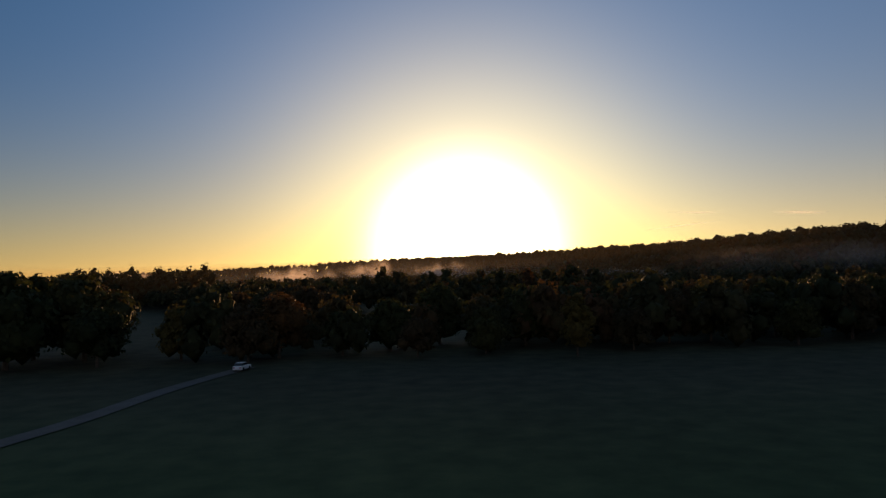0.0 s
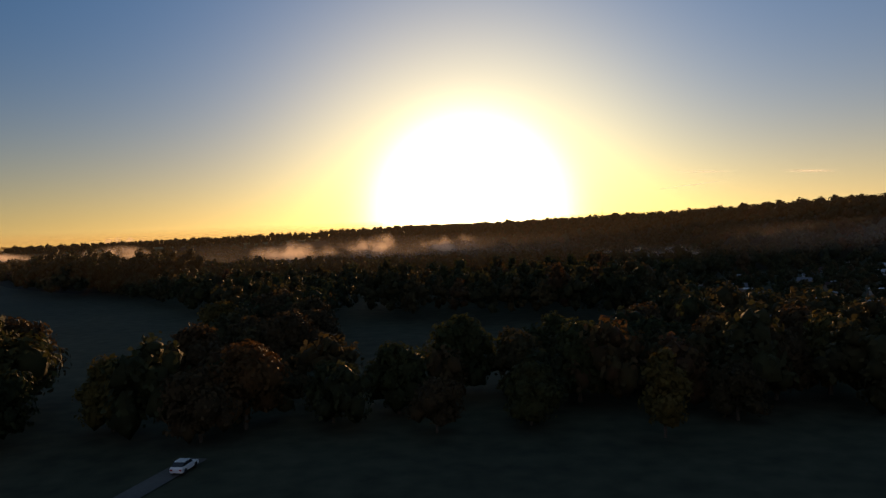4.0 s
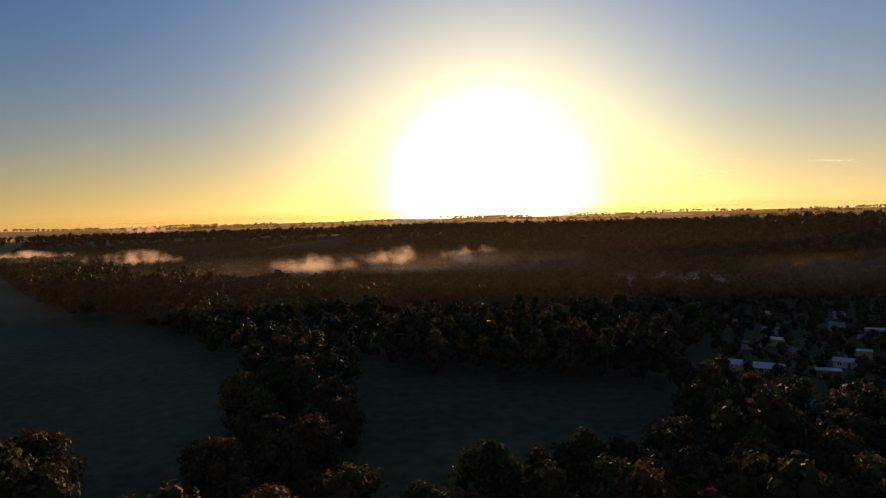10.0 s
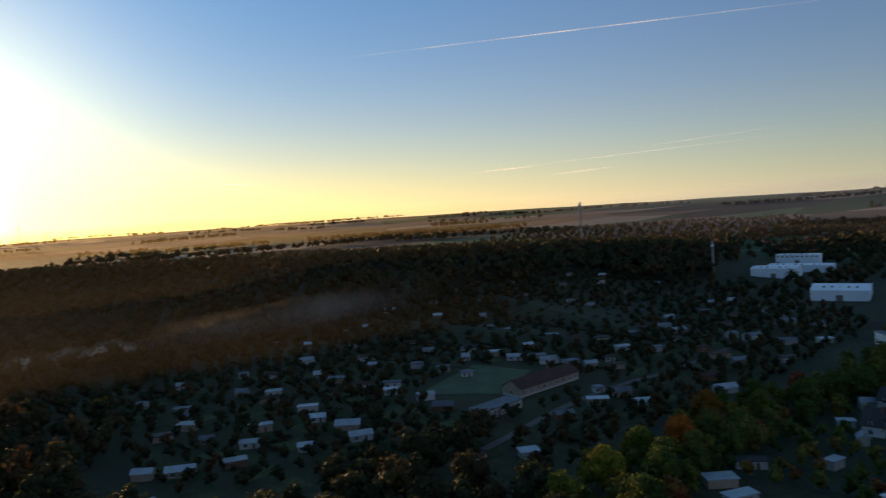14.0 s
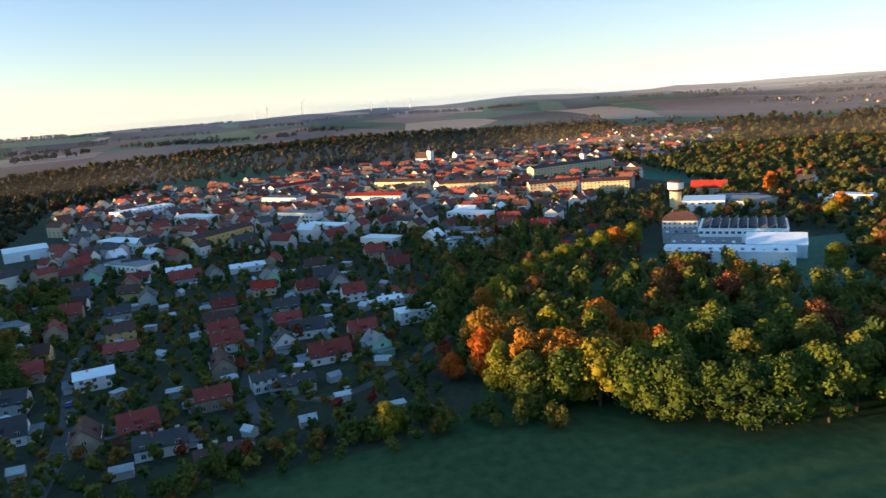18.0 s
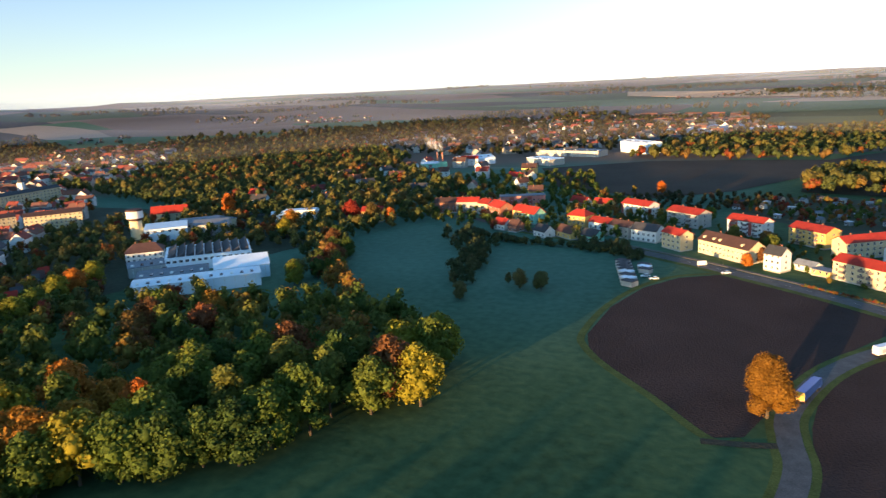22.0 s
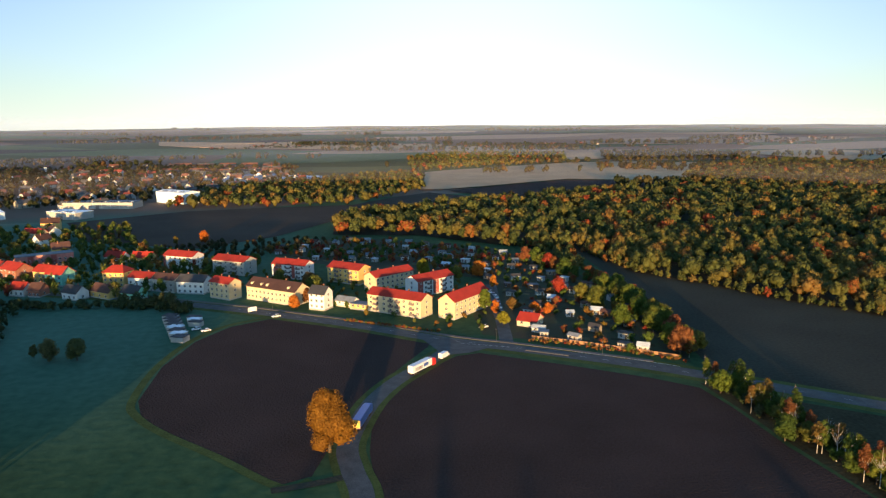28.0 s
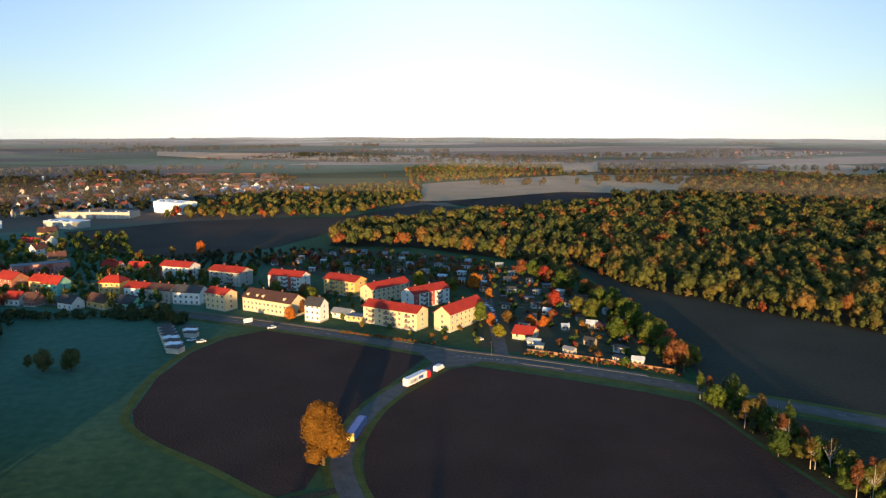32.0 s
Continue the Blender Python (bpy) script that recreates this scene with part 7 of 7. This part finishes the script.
def mist_material(name, density, scale, low, high, colour=(0.9, 0.9, 0.92), soft_edges=True, through_light=0.5, billow=False):
    m = bpy.data.materials.new(name)
    m.use_nodes = True
    nt = m.node_tree
    nt.nodes.remove(nt.nodes["Principled BSDF"])
    N, L = nt.nodes.new, nt.links.new
    geo, tc = N("ShaderNodeNewGeometry"), N("ShaderNodeTexCoord")
    no = N("ShaderNodeTexNoise")
    no.inputs["Scale"].default_value, no.inputs["Detail"].default_value = scale, 5
    L(geo.outputs["Position"], no.inputs["Vector"])
    mr = N("ShaderNodeMapRange")
    mr.inputs["From Min"].default_value, mr.inputs["From Max"].default_value, mr.inputs["To Max"].default_value = low, high, density
    L(no.outputs["Fac"], mr.inputs[0])
    fac = mr.outputs[0]
    if soft_edges:
        sx = N("ShaderNodeSeparateXYZ")
        L(tc.outputs["UV"], sx.inputs[0])
        for k in ("X", "Y"):
            a, b, c = (N("ShaderNodeMath") for _ in range(3))
            a.operation, b.operation, c.operation = "PINGPONG", "MULTIPLY", "MULTIPLY"
            L(sx.outputs[k], a.inputs[0])
            a.inputs[1].default_value = 0.5
            L(a.outputs[0], b.inputs[0])
            b.inputs[1].default_value = 2.0
            L(b.outputs[0], c.inputs[0])
            L(fac, c.inputs[1])
            fac = c.outputs[0]
    if billow:
        # the noise eats into the edges, so that the bank ends in puffs
        a, b = N("ShaderNodeMath"), N("ShaderNodeMapRange")
        no.inputs["Detail"].default_value = 8
        mr.inputs["From Min"].default_value, mr.inputs["From Max"].default_value, mr.inputs["To Max"].default_value = 0.28, 0.72, 1.0
        a.operation = "SQRT"
        L(fac, a.inputs[0])
        b.interpolation_type = "SMOOTHSTEP"
        b.inputs["From Min"].default_value, b.inputs["From Max"].default_value, b.inputs["To Max"].default_value = 0.32, 0.85, density
        L(a.outputs[0], b.inputs[0])
        fac = b.outputs[0]
    df, tl, ad, tp, mx = N("ShaderNodeBsdfDiffuse"), N("ShaderNodeBsdfTranslucent"), N("ShaderNodeMixShader"), N("ShaderNodeBsdfTransparent"), N("ShaderNodeMixShader")
    df.inputs[0].default_value = tl.inputs[0].default_value = (*colour, 1)
    ad.inputs[0].default_value = through_light
    L(df.outputs[0], ad.inputs[1])
    L(tl.outputs[0], ad.inputs[2])
    L(fac, mx.inputs[0])
    L(tp.outputs[0], mx.inputs[1])
    L(ad.outputs[0], mx.inputs[2])
    L(mx.outputs[0], nt.nodes["Material Output"].inputs["Surface"])
    return m


def sheet(bm, uv, corner, u, v, nu=6, nv=3, wob=3.0, seed=0):
    """A billowing veil from a corner along u and v."""
    corner, u, v = Vector(corner), Vector(u), Vector(v)
    grid = [[bm.verts.new(corner + u * (i / nu) + v * (j / nv) + noise.noise_vector(Vector((i * 0.9, j * 0.9, seed))) * wob) for j in range(nv + 1)] for i in range(nu + 1)]
    for i in range(nu):
        for j in range(nv):
            f = bm.faces.new((grid[i][j], grid[i + 1][j], grid[i + 1][j + 1], grid[i][j + 1]))
            for lp, (a, b) in zip(f.loops, ((i, j), (i + 1, j), (i + 1, j + 1), (i, j + 1))):
                lp[uv].uv = (a / nu, b / nv)


def mist_bank(places, material, label, name="mist"):
    bm = bmesh.new()
    uv = bm.loops.layers.uv.new("UVMap")
    for k, (corner, u, v) in enumerate(places):
        sheet(bm, uv, corner, u, v, seed=k * 3.1)
    me = bpy.data.meshes.new(name)
    bm.to_mesh(me)
    bm.free()
    me.materials.append(material)
    return tagged(new(name, me), label, "mist", kind="stuff")


e = empty("boiler_house", at(428, -722, 30), "teal boiler house with two smoking chimneys", "boiler house")
gable_body(16, 10, 6, 0, WALLS["green"], e)
flat_roof(16, 10, 6, ROOFS["felt"], e, 0.2)
for u in (-3, 3):
    bm = bmesh.new()
    bmesh.ops.create_cone(bm, cap_ends=True, segments=10, radius1=0.9, radius2=0.7, depth=17, matrix=Matrix.Translation((u, 3, 8.5)))
    part("chimney", bm, WALLS["brick"], e, "tall round chimney")
veil = mist_material("valley_mist", 0.75, 0.05, 0.44, 0.74, (0.95, 0.82, 0.74), through_light=0.75, billow=True)
mg = np.random.default_rng(81)
for x, y, w, z, tall, words in ((-175, 545, 85, 4, 26, "pale morning mist glowing in the valley"), (-112, 575, 75, 5, 28, "pale morning mist glowing in the valley"), (-55, 610, 80, 4, 27, "pale morning mist glowing in the valley"),
                                (-400, 690, 130, 4, 26, "wisp of morning mist over the far woods"), (-1050, 2050, 320, 10, 44, "wisp of morning mist over the far woods"), (-1450, 1900, 380, 2, 30, "wisp of morning mist over the far woods"), (-700, 900, 260, 2, 22, "wisp of morning mist over the far woods"),
                                (40, 432, 130, 2, 17, "wisp of morning mist along the foot of the hill")):
    mist_bank([((x, y, z), (w, mg.uniform(-6, 6), 0), (0, tall * 0.4, tall))], veil, words)
soft_veil = mist_material("valley_fog", 0.3, 0.02, 0.2, 0.8, (0.9, 0.82, 0.78))
for x, y, w, z, tall, words in ((-290, 520, 420, 2, 26, "soft fog filling the valley below the hill"), (-960, 800, 620, 0, 24, "soft fog over the low woods"), (120, 390, 230, 10, 20, "soft fog filling the valley below the hill")):
    mist_bank([((x, y, z), (w, mg.uniform(-8, 8), 0), (0, tall * 0.3, tall))], soft_veil, words, "fog")
smoke = mist_material("chimney_smoke", 0.75, 0.12, 0.25, 0.65, (0.95, 0.95, 0.97))
mist_bank([((426 + 3 * k, -730 + 2 * k, 15 + 2 * k), (9 + 4 * k, -4, 0), (7 + 3 * k, -5, 16)) for k in range(3)], smoke, "white smoke drifting from the boiler chimneys", "smoke")
low_mist = mist_material("ground_mist", 0.13, 0.02, 0.25, 0.75, (0.75, 0.85, 0.95))
mist_bank([((-440, 185, 3.0), (310, -30, 0), (-20, 520, 0.5))], low_mist, "thin ground mist over the damp meadow", "ground_mist")


def haze_sheet(r, tall, a0, a1, material, label):
    """A tinted sheet that stands in for air haze over the plain at one distance, thickest at half its height."""
    n = int((a1 - a0) / 3)
    vs, fs, flat = [], [], []
    for k in range(n + 1):
        a = radians(a0 + (a1 - a0) * k / n)
        q = r * (1 + 0.09 * noise.noise(Vector((math.sin(a) * 3, math.cos(a) * 3, r))))
        x, y = -25 + q * math.sin(a), 8 + q * math.cos(a)
        for j in range(5):
            vs.append((x, y, height(x, y) - 4 + tall * j / 4))
    for k in range(n):
        for j in range(4):
            p = k * 5 + j
            fs.append((p, p + 5, p + 6, p + 1))
            for i, v in ((k, j), (k + 1, j), (k + 1, j + 1), (k, j + 1)):
                flat += [0.5 if a1 - a0 == 360 else min(0.5, (3.0 if a1 - a0 > 200 else 1.1) * min(i, n - i) / n), v / 4]
    ob = mesh_ob("haze", vs, fs, material, smooth=True)
    uv = ob.data.uv_layers.new(name="UVMap")
    uv.data.foreach_set("uv", flat)
    return tagged(ob, label, "haze", kind="stuff")


# sheets stand in for hazy air; blue and golden light is in their colour
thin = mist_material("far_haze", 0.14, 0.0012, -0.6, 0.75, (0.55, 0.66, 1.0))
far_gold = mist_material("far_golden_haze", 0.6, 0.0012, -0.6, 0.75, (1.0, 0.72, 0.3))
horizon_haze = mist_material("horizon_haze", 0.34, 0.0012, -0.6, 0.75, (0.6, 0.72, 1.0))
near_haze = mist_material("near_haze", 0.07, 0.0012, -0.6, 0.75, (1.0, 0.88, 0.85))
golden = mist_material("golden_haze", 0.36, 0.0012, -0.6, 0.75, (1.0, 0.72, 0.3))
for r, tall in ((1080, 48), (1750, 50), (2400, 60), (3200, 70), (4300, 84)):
    haze_sheet(r, tall, 50, 300, near_haze if r < 1500 else thin if r < 3000 else horizon_haze, "blue-tinted sheet standing in for haze over the far plain")
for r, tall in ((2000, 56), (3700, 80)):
    haze_sheet(r, tall, -64, 62, golden if r < 3000 else far_gold, "golden-tinted sheet standing in for sunlit haze beyond the hill")
# golden tint paints the sunlit air and glare over the valley
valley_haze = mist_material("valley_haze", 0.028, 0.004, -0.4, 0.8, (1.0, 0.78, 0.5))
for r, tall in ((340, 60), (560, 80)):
    haze_sheet(r, tall, -60, 56, valley_haze, "faint golden-tinted sheet standing in for sunlit haze over the valley")
trail = mist_material("vapour_trail", 0.8, 0.004, 0.2, 0.8, (1, 1, 1), True, 0.9)


def contrail(az0, el0, az1, el1, width, d=4700.0):
    """A vapour trail high up, from one bearing to another."""
    def at_sky(a, e):
        return Vector((d * math.sin(radians(a)) * math.cos(radians(e)), d * math.cos(radians(a)) * math.cos(radians(e)), d * math.sin(radians(e))))
    p, q = at_sky(az0, el0), at_sky(az1, el1)
    side = (q - p).cross(p).normalized() * width
    bm = bmesh.new()
    uv = bm.loops.layers.uv.new("UVMap")
    sheet(bm, uv, p - side / 2, q - p, side, 10, 2, width * 0.1)
    me = bpy.data.meshes.new("vapour_trail")
    bm.to_mesh(me)
    bm.free()
    me.materials.append(trail)
    return tagged(new("vapour_trail", me), "thin white vapour trail in the morning sky", "vapour trail", "vapour trails")


contrail(18.6, 4.3, 23.0, 4.05, 16)
contrail(16.8, 3.0, 22.8, 3.5, 16)
contrail(25.9, 3.9, 29.6, 3.66, 20)
contrail(36.0, 12.9, 73.0, 13.4, 9, 4500)
contrail(44.9, 3.6, 70.8, 4.8, 4, 4600)
contrail(56.0, 4.5, 70.0, 5.4, 4, 4600)
contrail(45.8, 3.6, 51.3, 3.86, 12)
contrail(52.0, 3.05, 57.5, 3.4, 14)
